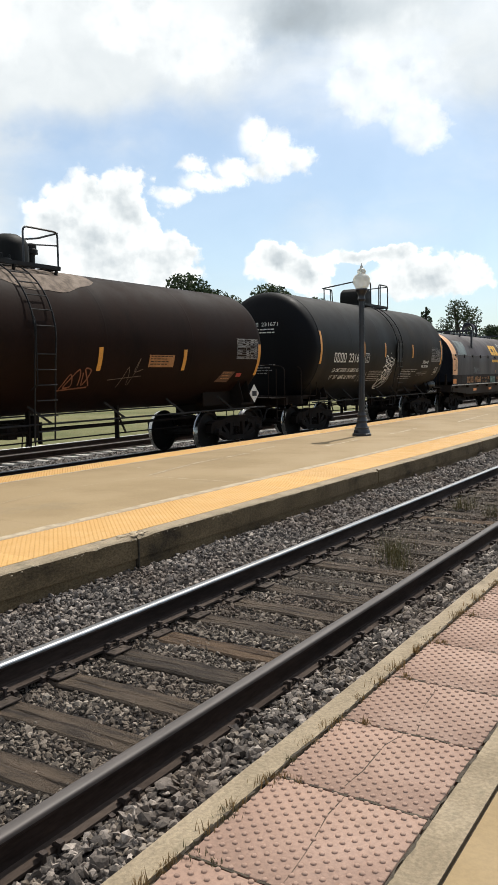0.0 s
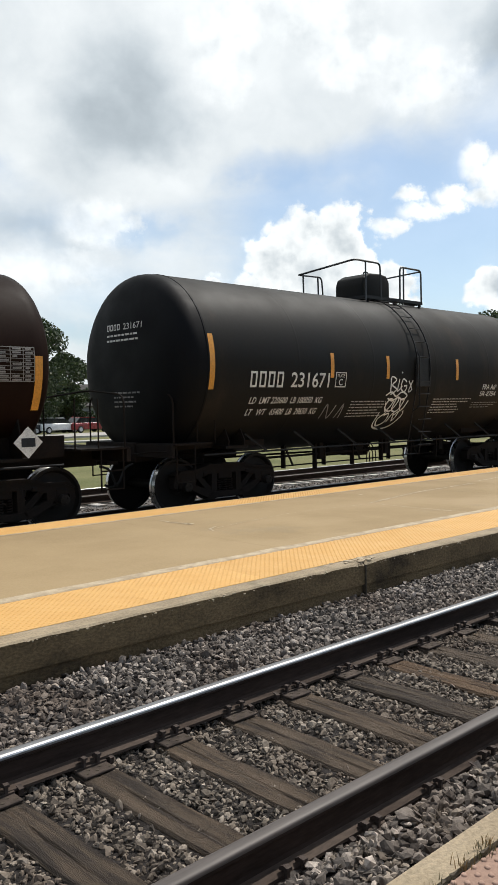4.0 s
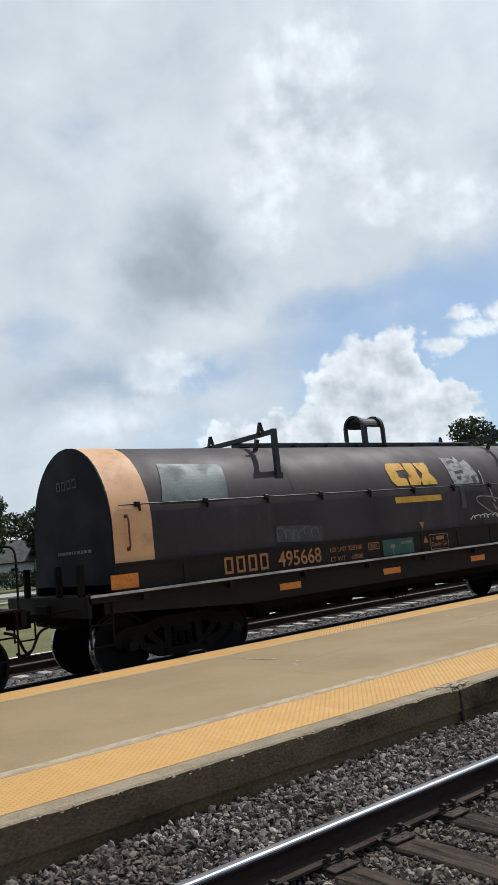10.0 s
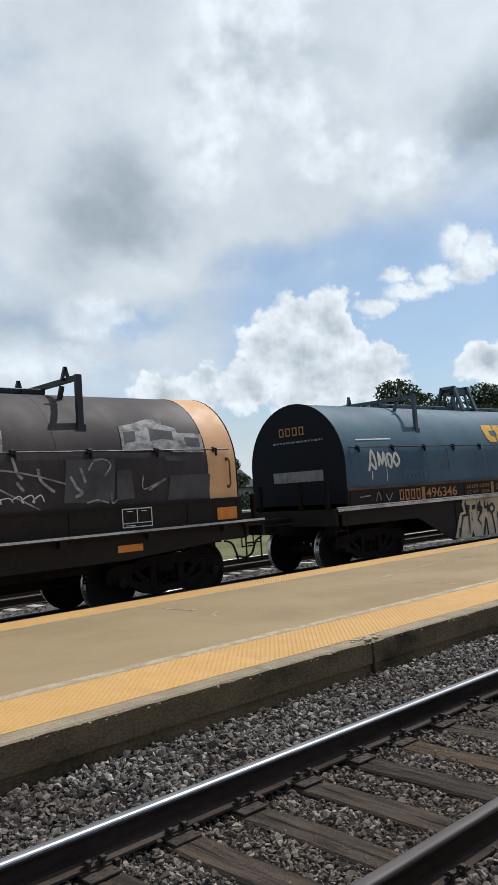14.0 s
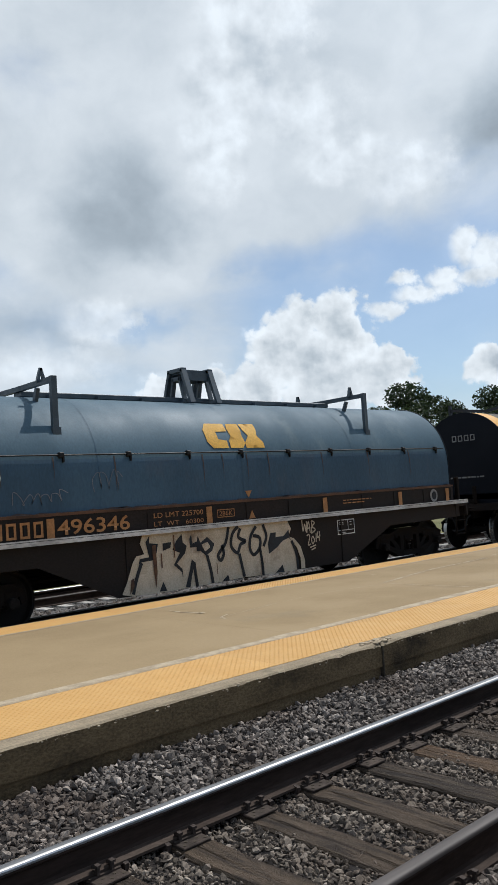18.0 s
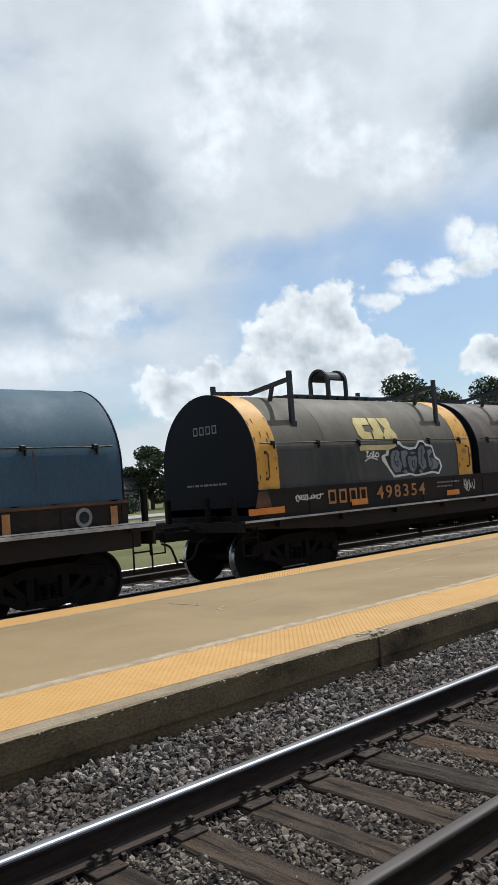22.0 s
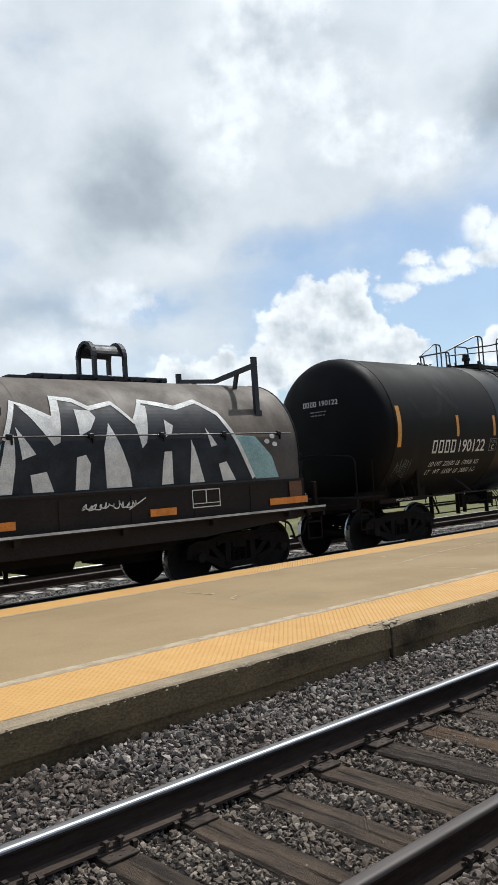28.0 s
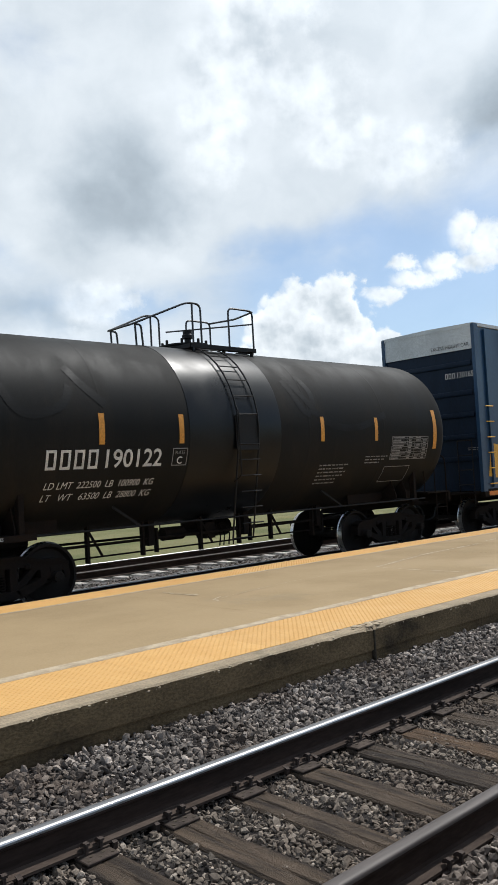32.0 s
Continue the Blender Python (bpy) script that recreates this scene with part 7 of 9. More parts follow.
painted("paint_patch", [[(-6.4, 2.58), (-5.0, 2.58), (-4.85, 3.24), (-6.2, 3.28)]], M["mint"], coil_a, WH, "faded mint overpaint")
painted("paint_patch", [[(1.57, 3.28), (1.8, 3.27), (2.03, 3.23), (2.13, 3.31), (2.16, 3.14), (2.44, 3.22), (2.45, 3.06), (2.51, 2.82), (2.45, 2.6), (2.16, 2.61), (1.85, 2.59), (1.52, 2.6), (1.49, 2.74), (1.5, 2.91)]], M["patch_grey"], coil_a, WH, "pale grey overpaint")
for outlined in [[(1.69, 3.19), (1.97, 3.21), (1.95, 3.14), (1.69, 3.11)], [(1.71, 2.92), (2.03, 2.94), (2.02, 2.87), (1.71, 2.85)], [(2.24, 2.78), (2.39, 2.8), (2.38, 2.63), (2.23, 2.62)], [(1.7, 2.78), (1.85, 2.79), (1.84, 2.72), (1.7, 2.71)]]:
    painted("patch_flaw", [outlined], M["overpaint"], coil_a, hood_side(0.014))
painted("paint_patch", [[(4.9, 3.01), (5.16, 3.05), (5.56, 3.15), (5.93, 3.15), (5.87, 3.05), (6.15, 2.98), (6.15, 2.89), (6.71, 2.87), (6.67, 2.51), (5.99, 2.52), (5.65, 2.59), (5.29, 2.57), (4.84, 2.58)]], M["patch_grey"], coil_a, WH, "pale grey overpaint")
for outlined in [[(4.95, 2.9), (5.21, 2.92), (5.16, 2.73), (4.92, 2.7)], [(5.54, 2.97), (6.04, 2.92), (6.01, 2.76), (5.74, 2.78), (5.48, 2.73)], [(6.28, 2.8), (6.63, 2.79), (6.6, 2.62), (6.29, 2.64)]]:
    painted("patch_flaw", [outlined], M["overpaint"], coil_a, hood_side(0.014))
for patch in [[(3.7, 2.43), (4.65, 2.42), (4.58, 1.68), (3.62, 1.72)], [(5.81, 2.1), (6.76, 2.1), (6.7, 1.64), (5.73, 1.66)], [(1.64, 2.59), (1.79, 2.58), (1.77, 2.05), (1.61, 2.04)], [(5.73, 2.45), (6.28, 2.46), (6.28, 2.35), (5.73, 2.37)], [(4.67, 2.22), (4.98, 2.23), (5.01, 1.73), (4.64, 1.71)]]:
    painted("paint_patch", [patch], M["overpaint"], coil_a, WH)
scrawl("spray_tag", [[(3.19, 1.64), (2.56, 1.97), (2.21, 2.17), (2.25, 2.28), (2.59, 2.28), (3.14, 2.18), (3.67, 2.03)], [(4.11, 2.24), (4.24, 2.4), (4.46, 2.41), (4.55, 2.31), (4.42, 2.14)], [(5.22, 2.13), (5.22, 1.88), (5.72, 2.05), (5.32, 1.85)], [(4.05, 1.7), (4.26, 1.74), (4.47, 1.68)], [(4.54, 1.83), (4.55, 1.67), (4.67, 1.74)]], 0.028, M["patch_grey"], coil_a, hood_side(0.014), "faint white spray scribble")
scrawl("paint_stroke", [[(2.76, 2.48), (2.82, 2.24), (2.91, 2.14)], [(2.8, 2.09), (2.92, 1.95)], [(3.18, 2.29), (3.23, 2.09), (3.46, 1.91)], [(3.76, 2.15), (3.87, 1.96), (3.97, 1.87), (3.83, 1.81)], [(3.95, 2.28), (4.04, 2.04)], [(2.65, 2.92), (2.62, 2.74), (2.59, 2.57)]], 0.05, M["patch_grey"], coil_a, hood_side(0.016))
scrawl("paint_stroke", [quick_tag(1.85, 3.3, 1.74, 1.9, 24)[::2]], 0.02, M["tag_white"], coil_a, hood_side(0.018))
painted("paint_patch", [[(-4.02, 1.70), (-3.3, 1.66), (-2.84, 1.64), (-2.82, 1.93), (-3.4, 1.98), (-4.0, 2.0)]], M["overpaint"], coil_a, hood_side(0.009), "rubbed grey smear")
scrawl("spray_tag", [quick_tag(-3.95, -2.9, 1.70, 1.95, 91)[::2]], 0.014, M["mint"], coil_a, hood_side(0.014))
ea = end_face(-7.44)
mark_blocks(-0.42, 0.42, 2.98, 3.14, 4, M["mark_dim"], coil_a, ea)
small_print(-0.5, 0.8, 1.75, 1.9, 1, M["grey_paint"], coil_a, ea, 31)

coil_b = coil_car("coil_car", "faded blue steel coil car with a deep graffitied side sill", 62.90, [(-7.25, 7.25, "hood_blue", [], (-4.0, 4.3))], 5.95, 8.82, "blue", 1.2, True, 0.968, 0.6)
logo_blocks(-0.78, 0.72, 2.64, 3.14, M["logo_yellow"], coil_b, WH)
mark_blocks(-5.4, -4.46, 1.27, 1.52, 4, M["mark_orange"], coil_b, WS)
lettering("496346", -4.24, -2.82, 1.27, 1.52, M["mark_orange"], coil_b, WS)
for x in (-4.36, -1.0, 2.3, 5.0, 7.0):
    painted("stanchion_mark", [rect(x - 0.07, x + 0.07, 1.23, 1.55)], M["mark_orange"], coil_b, WS)
lettering("LD LMT 225700", -2.3, -1.15, 1.42, 1.51, M["mark_orange"], coil_b, WS, 0, 0.0)
lettering("LT  WT   60300", -2.3, -1.15, 1.275, 1.355, M["mark_orange"], coil_b, WS, 0, 0.0)
painted("stencil_box", outline(-0.8, -0.36, 1.33, 1.48, 0.014), M["mark_orange"], coil_b, WS)
lettering("286K", -0.75, -0.41, 1.36, 1.45, M["mark_orange"], coil_b, WS, 0, 0.0)
painted("triangle_mark", [[(0.02, 1.26), (0.20, 1.26), (0.11, 1.42)]], M["mark_orange"], coil_b, WS)
painted("triangle_mark", [[(0.02, 1.80), (0.20, 1.80), (0.11, 1.66)]], M["mark_orange"], coil_b, WH)
small_print(2.9, 3.9, 1.35, 1.47, 2, M["mark_orange"], coil_b, WS, 41)
painted("round_mark", [[(6.4 + 0.16 * math.cos(a), 1.4 + 0.16 * math.sin(a)) for a in (2 * math.pi * n / 20 for n in range(20))]], M["grey_paint"], coil_b, WS)
painted("round_mark_core", [[(6.4 + 0.1 * math.cos(a), 1.4 + 0.1 * math.sin(a)) for a in (2 * math.pi * n / 16 for n in range(16))]], M["tag_dark"], coil_b, flat(-1.574))
# five locked letters in cream, drawn on with black
painted("graffiti_fill", [[(-3.05, 0.19), (-2.94, 0.38), (-2.8, 0.7), (-2.72, 0.8), (-2.55, 0.82), (-2.63, 1.01), (-2.56, 1.16), (-2.4, 1.16), (-1.93, 1.21), (-1.67, 1.14), (-1.49, 1.17), (-1.07, 1.19), (-0.64, 1.16), (-0.29, 1.16), (0.41, 1.15), (1.1, 1.14), (1.19, 0.98), (1.09, 0.81), (1.28, 0.68), (1.31, 0.15), (0.88, 0.13), (0.29, 0.15), (-0.23, 0.16), (-0.97, 0.14), (-1.57, 0.14), (-2.1, 0.13), (-2.26, 0.13), (-2.87, 0.15)], [(1.11, 0.83), (1.26, 0.78), (1.45, 0.6), (1.55, 0.31), (1.54, 0.15), (1.42, 0.15), (1.42, 0.37), (1.33, 0.59)]], M["tag_cream"], coil_b, flat(-1.556), "large cream graffiti letters outlined in black")
for outlined in [[(-2.26, 0.15), (-2.17, 0.31), (-2.09, 0.14)], [(-2.14, 0.97), (-1.94, 0.98), (-1.97, 0.88), (-2.14, 0.84)], [(-2.42, 1.13), (-2.43, 1.0), (-2.24, 0.97), (-2.31, 0.72), (-2.39, 0.7), (-2.62, 0.69), (-2.64, 0.65), (-2.68, 0.67), (-2.65, 0.75), (-2.45, 0.76), (-2.48, 0.9), (-2.51, 1.02)], [(-1.82, 1.0), (-1.69, 1.1), (-1.68, 0.95), (-1.59, 0.88), (-1.64, 0.75), (-1.84, 0.59), (-1.72, 0.48), (-1.71, 0.32), (-1.74, 0.43), (-1.91, 0.57), (-1.76, 0.77), (-1.92, 0.84)], [(-1.67, 0.15), (-1.56, 0.42), (-1.49, 0.63), (-1.42, 0.57), (-1.5, 0.35), (-1.56, 0.14)]]:
    painted("graffiti_gap", [outlined], M["tag_dark"], coil_b, flat(-1.562))
for outlined in [[(-1.47, 1.08), (-1.45, 0.91), (-1.34, 0.94), (-1.32, 1.04), (-1.26, 0.91), (-1.09, 1.0), (-0.92, 0.86), (-0.98, 0.74), (-1.14, 0.66), (-1.27, 0.76), (-1.36, 0.76), (-1.36, 0.84), (-1.51, 0.84), (-1.52, 1.0)], [(0.58, 0.94), (0.74, 0.94), (0.72, 0.85), (0.95, 0.85), (1.11, 0.97), (1.13, 0.81), (0.92, 0.76), (0.74, 0.64), (0.51, 0.54), (0.49, 0.73)], [(0.66, 0.15), (0.87, 0.29), (0.92, 0.14)], [(-0.78, 0.15), (-0.62, 0.26), (-0.59, 0.15)]]:
    painted("graffiti_gap", [outlined], M["tag_dark"], coil_b, flat(-1.562))
painted("graffiti_fill", [[(-1.24, 0.87), (-1.09, 0.91), (-1.03, 0.81), (-1.16, 0.74)], [(-1.47, 0.82), (-1.38, 0.82), (-1.38, 0.76), (-1.47, 0.75)]], M["tag_cream"], coil_b, flat(-1.568))
scrawl("graffiti_line", [[(-2.62, 0.68), (-2.74, 0.43), (-2.83, 0.17)], [(-1.44, 0.57), (-1.42, 0.34), (-1.39, 0.13)], [(-1.12, 0.67), (-1.05, 0.4), (-1.01, 0.15)], [(-0.54, 1.14), (-0.64, 0.85), (-0.84, 0.65), (-0.78, 0.54), (-0.7, 0.66), (-0.74, 0.82)], [(-0.29, 1.14), (-0.45, 1.0), (-0.5, 0.78), (-0.35, 0.64), (-0.25, 0.79), (-0.12, 0.84), (-0.3, 0.93), (-0.24, 1.09)], [(-0.3, 0.62), (-0.25, 0.39), (-0.2, 0.17)], [(0.19, 1.1), (0.03, 0.92), (-0.01, 0.69), (0.09, 0.56), (0.26, 0.69), (0.27, 0.87), (0.09, 0.93)], [(0.26, 0.67), (0.3, 0.4), (0.31, 0.15)], [(0.38, 1.12), (0.46, 0.89), (0.36, 0.7)], [(1.17, 0.74), (1.29, 0.48), (1.32, 0.15)]], 0.068, M["tag_dark"], coil_b, flat(-1.565))
for outlined in [[(-2.38, 0.95), (-2.3, 0.96), (-2.29, 0.5), (-2.33, 0.2), (-2.37, 0.5)], [(-2.86, 0.42), (-2.8, 0.44), (-2.8, 0.3), (-2.9, 0.18)], rect(-2.2, -2.17, 0.55, 0.8), rect(-0.9, -0.885, 0.3, 0.5), rect(-1.9, -1.875, 0.7, 1.1)]:
    painted("rust_run", [outlined], M["rust_strip"], coil_b, flat(-1.572))
scrawl("spray_tag", [[(1.53, 1.13), (1.55, 0.90), (1.61, 1.04), (1.64, 0.88), (1.67, 1.10)], [(1.66, 0.86), (1.73, 1.09), (1.77, 0.85)], [(1.68, 0.95), (1.76, 0.95)], [(1.84, 1.10), (1.81, 0.84)], [(1.82, 1.10), (1.92, 1.05), (1.84, 0.98), (1.93, 0.90), (1.80, 0.84)],
                     [(1.65, 0.79), (1.71, 0.82), (1.74, 0.76), (1.68, 0.61), (1.76, 0.62)], [(1.83, 0.78), (1.79, 0.70), (1.83, 0.62), (1.88, 0.70), (1.84, 0.78)], [(1.95, 0.83), (1.93, 0.65)], [(2.01, 0.86), (1.98, 0.74), (2.08, 0.77)], [(2.06, 0.86), (2.03, 0.66)], [(1.73, 0.55), (1.92, 0.59)], [(1.77, 0.50), (1.90, 0.53)]], 0.026, M["tag_cream"], coil_b, flat(-1.558))
painted("stencil_box", outline(2.68, 3.26, 0.73, 1.05, 0.018) + [rect(3.03, 3.046, 0.82, 1.05), rect(2.69, 3.25, 0.815, 0.829), rect(2.75, 2.88, 0.98, 0.995), rect(2.75, 2.88, 0.945, 0.96), rect(3.1, 3.16, 0.98, 0.995), rect(3.1, 3.16, 0.92, 0.935), rect(2.78, 2.96, 0.765, 0.78)], M["white_paint"], coil_b, flat(-1.538))
scrawl("spray_tag", [[(-6.4, 2.0), (-6.25, 2.48), (-6.12, 2.05), (-6.35, 2.2)], [(-6.0, 2.1), (-6.0, 2.42), (-5.88, 2.15), (-5.8, 2.42), (-5.72, 2.1)], [(-5.62, 2.1), (-5.66, 2.36), (-5.5, 2.34), (-5.52, 2.08), (-5.62, 2.12)], [(-5.3, 2.08), (-5.42, 2.25), (-5.3, 2.4), (-5.18, 2.22), (-5.3, 2.08)]], 0.075, M["tag_white"], coil_b, WH, "small white sprayed tag with drips")
painted("paint_run", [rect(-6.3, -6.27, 1.8, 2.0), rect(-5.72, -5.70, 1.75, 2.1)], M["tag_white"], coil_b, WH)
painted("scrape", [[(-6.7, 2.72), (-5.3, 2.74), (-5.35, 2.77), (-6.0, 2.76), (-6.72, 2.75)]], M["tag_white"], coil_b, WH)
scrawl("paint_stroke", [[(-6.9, 1.42), (-6.5, 1.44)], [(-6.3, 1.3), (-6.2, 1.5), (-6.1, 1.32)], [(-5.9, 1.44), (-5.8, 1.3), (-5.65, 1.46)]], 0.03, M["grey_paint"], coil_b, WS)
rng = random.Random(61)
for f in (-7.05, -5.15, -4.2, -3.0, -1.0, -0.5, 0.15, 0.75, 2.4, 4.0, 5.6):
    low = rng.uniform(1.72, 2.2)
    painted("rust_run", [[(f - 0.016, 2.53), (f + 0.016, 2.53), (f + 0.007, low + 0.25), (f, low), (f - 0.007, low + 0.25)]], M["rust_thin"], coil_b, hood_side(0.005))
for k in range(29):
    x0 = -7.2 + 0.5 * k
    tops = [(x0 + 0.5 - 0.1 * j, 1.615 + rng.uniform(0.015, 0.05)) for j in range(6)]
    painted("rust_edge", [[(x0, 1.605), (x0 + 0.5, 1.605)] + tops], M["rust_thin"], coil_b, hood_side(0.0045), "rust creeping up from the hood's lower edge")
for spot, seed in (((-4.97, -3.9, 1.76, 2.04), 71), ((-3.46, -2.84, 1.92, 2.32), 72)):
    scrawl("faded_tag", [quick_tag(*spot, seed)[::2]], 0.013, M["tag_fill"], coil_b, WH, "faint pale scribble")
eb = end_face(-7.29)
mark_blocks(-0.5, 0.36, 2.95, 3.15, 4, M["mark_orange"], coil_b, eb)
small_print(-0.7, 0.9, 2.7, 2.82, 1, M["grey_paint"], coil_b, eb, 42)
painted("end_sticker", [rect(-0.75, 0.85, 1.85, 2.1)], M["grey_paint"], coil_b, eb)

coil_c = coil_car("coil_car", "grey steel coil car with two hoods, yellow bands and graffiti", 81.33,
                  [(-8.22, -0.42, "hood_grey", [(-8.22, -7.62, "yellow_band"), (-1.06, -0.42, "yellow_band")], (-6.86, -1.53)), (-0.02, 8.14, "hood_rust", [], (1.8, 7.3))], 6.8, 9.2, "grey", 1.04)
rng = random.Random(83)
for x0, x1 in ((-8.18, -7.66), (-1.02, -0.46)):
    for k in range(16):
        f, z = (rng.uniform(x0, x1) if k % 2 else rng.choice((x0, x1)) + rng.uniform(-0.03, 0.03)), rng.uniform(1.75, 3.2)
        w, d = rng.uniform(0.008, 0.02), rng.uniform(0.04, 0.16)
        painted("rust_run", [[(f - w, z), (f + w, z + 0.01), (f + 0.6 * w, z - 0.5 * d), (f, z - d), (f - 0.7 * w, z - 0.4 * d)]], M["rust_strip"], coil_c, hood_side(0.0115))
logo_blocks(-4.91, -3.49, 2.60, 3.12, M["logo_pale"], coil_c, WH)
painted("stripe", [rect(-4.98, -3.58, 2.34, 2.46)], M["logo_pale"], coil_c, WH)
mark_blocks(-6.3, -4.9, 1.22, 1.52, 4, M["mark_orange"], coil_c, WS)
lettering("498354", -4.6, -2.72, 1.22, 1.52, M["mark_orange"], coil_c, WS, 0, 0.012, spacing=1.25)
for x in (-5.22, -1.52, 1.62, 4.65):
    painted("reflector", [rect(x - 0.28, x + 0.28, 1.14, 1.27)], M["orange"], coil_c, flat(-1.575), "orange reflective strip")
painted("corner_reflector", [rect(-8.6, -7.6, 1.14, 1.27)], M["orange"], coil_c, flat(-1.575))
painted("corner_patch", [[(-8.4, 1.28), (-7.95, 1.28), (-8.05, 1.6), (-8.3, 1.6)]], M["rust_strip"], coil_c, flat(-1.574))
painted("corner_reflector", [rect(7.2, 8.25, 1.14, 1.27)], M["orange"], coil_c, flat(-1.575))
painted("corner_patch", [rect(7.75, 8.1, 1.27, 1.58)], M["rust_strip"], coil_c, flat(-1.574))
small_print(-2.2, -1.2, 1.3, 1.5, 2, M["grey_paint"], coil_c, WS, 51)
painted("stencil_box", outline(5.3, 5.95, 1.22, 1.55, 0.018) + [rect(5.61, 5.635, 1.29, 1.55), rect(5.32, 5.93, 1.29, 1.305)], M["white_paint"], coil_c, WS)
painted("graffiti_outline", [[(-4.23, 2.2), (-4.06, 2.25), (-4.0, 2.37), (-3.64, 2.47), (-3.56, 2.55), (-3.45, 2.53), (-3.35, 2.43), (-3.12, 2.38), (-2.87, 2.39), (-2.68, 2.56), (-2.5, 2.57), (-2.43, 2.47), (-2.15, 2.42), (-2.1, 2.26), (-2.06, 2.15), (-1.88, 2.06), (-1.8, 1.88), (-1.97, 1.68), (-2.23, 1.73), (-2.65, 1.69), (-2.95, 1.67), (-3.18, 1.72), (-3.42, 1.7), (-3.82, 1.68), (-4.04, 1.93), (-4.23, 2.11)]], M["tag_white"], coil_c, hood_side(0.008), "bubble graffiti outlined in white")
painted("graffiti_shadow", [[(-4.11, 2.18), (-3.97, 2.21), (-3.92, 2.33), (-3.63, 2.41), (-3.53, 2.47), (-3.38, 2.38), (-3.13, 2.32), (-2.86, 2.34), (-2.64, 2.51), (-2.5, 2.49), (-2.44, 2.4), (-2.21, 2.38), (-2.17, 2.25), (-2.12, 2.1), (-1.94, 2.02), (-1.88, 1.88), (-1.99, 1.74), (-2.25, 1.78), (-2.64, 1.74), (-2.92, 1.72), (-3.18, 1.77), (-3.42, 1.75), (-3.78, 1.74), (-3.99, 1.96)]], M["tag_dark"], coil_c, hood_side(0.012))
painted("graffiti_fill", [[(-3.9, 2.19), (-3.82, 2.31), (-3.62, 2.33), (-3.54, 2.27), (-3.57, 2.14), (-3.47, 1.97), (-3.56, 1.8), (-3.77, 1.8), (-3.89, 1.95)], [(-3.49, 2.29), (-3.27, 2.32), (-3.2, 2.25), (-3.33, 2.13), (-3.3, 1.93), (-3.41, 1.89), (-3.48, 2.08)], [(-3.24, 2.13), (-3.17, 2.18), (-3.05, 2.15), (-2.93, 2.18), (-2.86, 2.12), (-2.9, 1.89), (-3.04, 1.76), (-3.17, 1.85), (-3.23, 2.0)], [(-3.15, 2.26), (-3.01, 2.28), (-2.89, 2.25), (-3.04, 2.2)]], M["tag_fill"], coil_c, hood_side(0.016))
painted("graffiti_fill", [[(-2.79, 2.34), (-2.64, 2.43), (-2.52, 2.41), (-2.5, 2.26), (-2.59, 2.16), (-2.49, 2.04), (-2.49, 1.89), (-2.64, 1.81), (-2.73, 1.9), (-2.81, 1.98)], [(-2.41, 2.29), (-2.25, 2.33), (-2.21, 2.25), (-2.36, 2.12), (-2.15, 2.08), (-1.93, 1.98), (-2.02, 1.85), (-2.28, 1.8), (-2.38, 1.91)], [(-3.48, 1.81), (-3.34, 1.86), (-3.25, 1.77), (-3.37, 1.74)], [(-2.83, 1.8), (-2.72, 1.84), (-2.65, 1.76), (-2.75, 1.74)]], M["tag_fill"], coil_c, hood_side(0.016))
scrawl("graffiti_line", [[(-3.68, 2.27), (-3.78, 2.09), (-3.68, 1.95), (-3.63, 2.05), (-3.74, 2.04)], [(-3.06, 2.08), (-3.06, 1.92), (-2.98, 1.91), (-2.97, 2.08)], [(-2.64, 2.32), (-2.69, 2.05), (-2.63, 1.9)], [(-2.33, 2.1), (-2.21, 1.96), (-2.3, 1.86)]], 0.03, M["tag_dark"], coil_c, hood_side(0.02))
scrawl("spray_tag", [[(-4.78, 2.29), (-4.7, 2.32), (-4.77, 2.2), (-4.67, 2.21)], [(-4.64, 2.25), (-4.67, 2.18), (-4.58, 2.2), (-4.58, 2.27), (-4.64, 2.26)], [(-4.55, 2.3), (-4.49, 2.3), (-4.55, 2.2), (-4.46, 2.21)], [(-4.42, 2.27), (-4.45, 2.19), (-4.34, 2.2), (-4.34, 2.27), (-4.42, 2.27)], [(-4.84, 2.1), (-4.63, 2.17), (-4.38, 2.12)]], 0.032, M["tag_white"], coil_c, WH)
scrawl("spray_tag", [quick_tag(-7.25, -6.5, 1.33, 1.47, 3), [(-6.75, 1.42), (-6.4, 1.45)]], 0.02, M["tag_white"], coil_c, WS)
scrawl("spray_tag", [quick_tag(-1.0, -0.5, 1.22, 1.5, 5), [(-0.98, 1.52), (-0.9, 1.3)]], 0.018, M["tag_white"], coil_c, WS)
scrawl("spray_tag", [quick_tag(3.05, 4.15, 1.34, 1.46, 8), [(3.95, 1.3), (4.3, 1.48)]], 0.02, M["tag_white"], coil_c, WS)
painted("graffiti_ground", [[(1.55, 1.66), (1.8, 2.5), (2.12, 3.14), (2.3, 3.04), (2.73, 2.86), (2.84, 3.22), (3.2, 3.18), (3.46, 3.03), (3.94, 3.14), (4.26, 2.82), (4.56, 3.18), (4.92, 3.13), (5.27, 3.06), (5.81, 3.2), (6.21, 2.95), (6.42, 2.57), (6.86, 1.66)]], M["tag_dark"], coil_c, hood_side(0.008), "huge black and white graffiti across the hood")
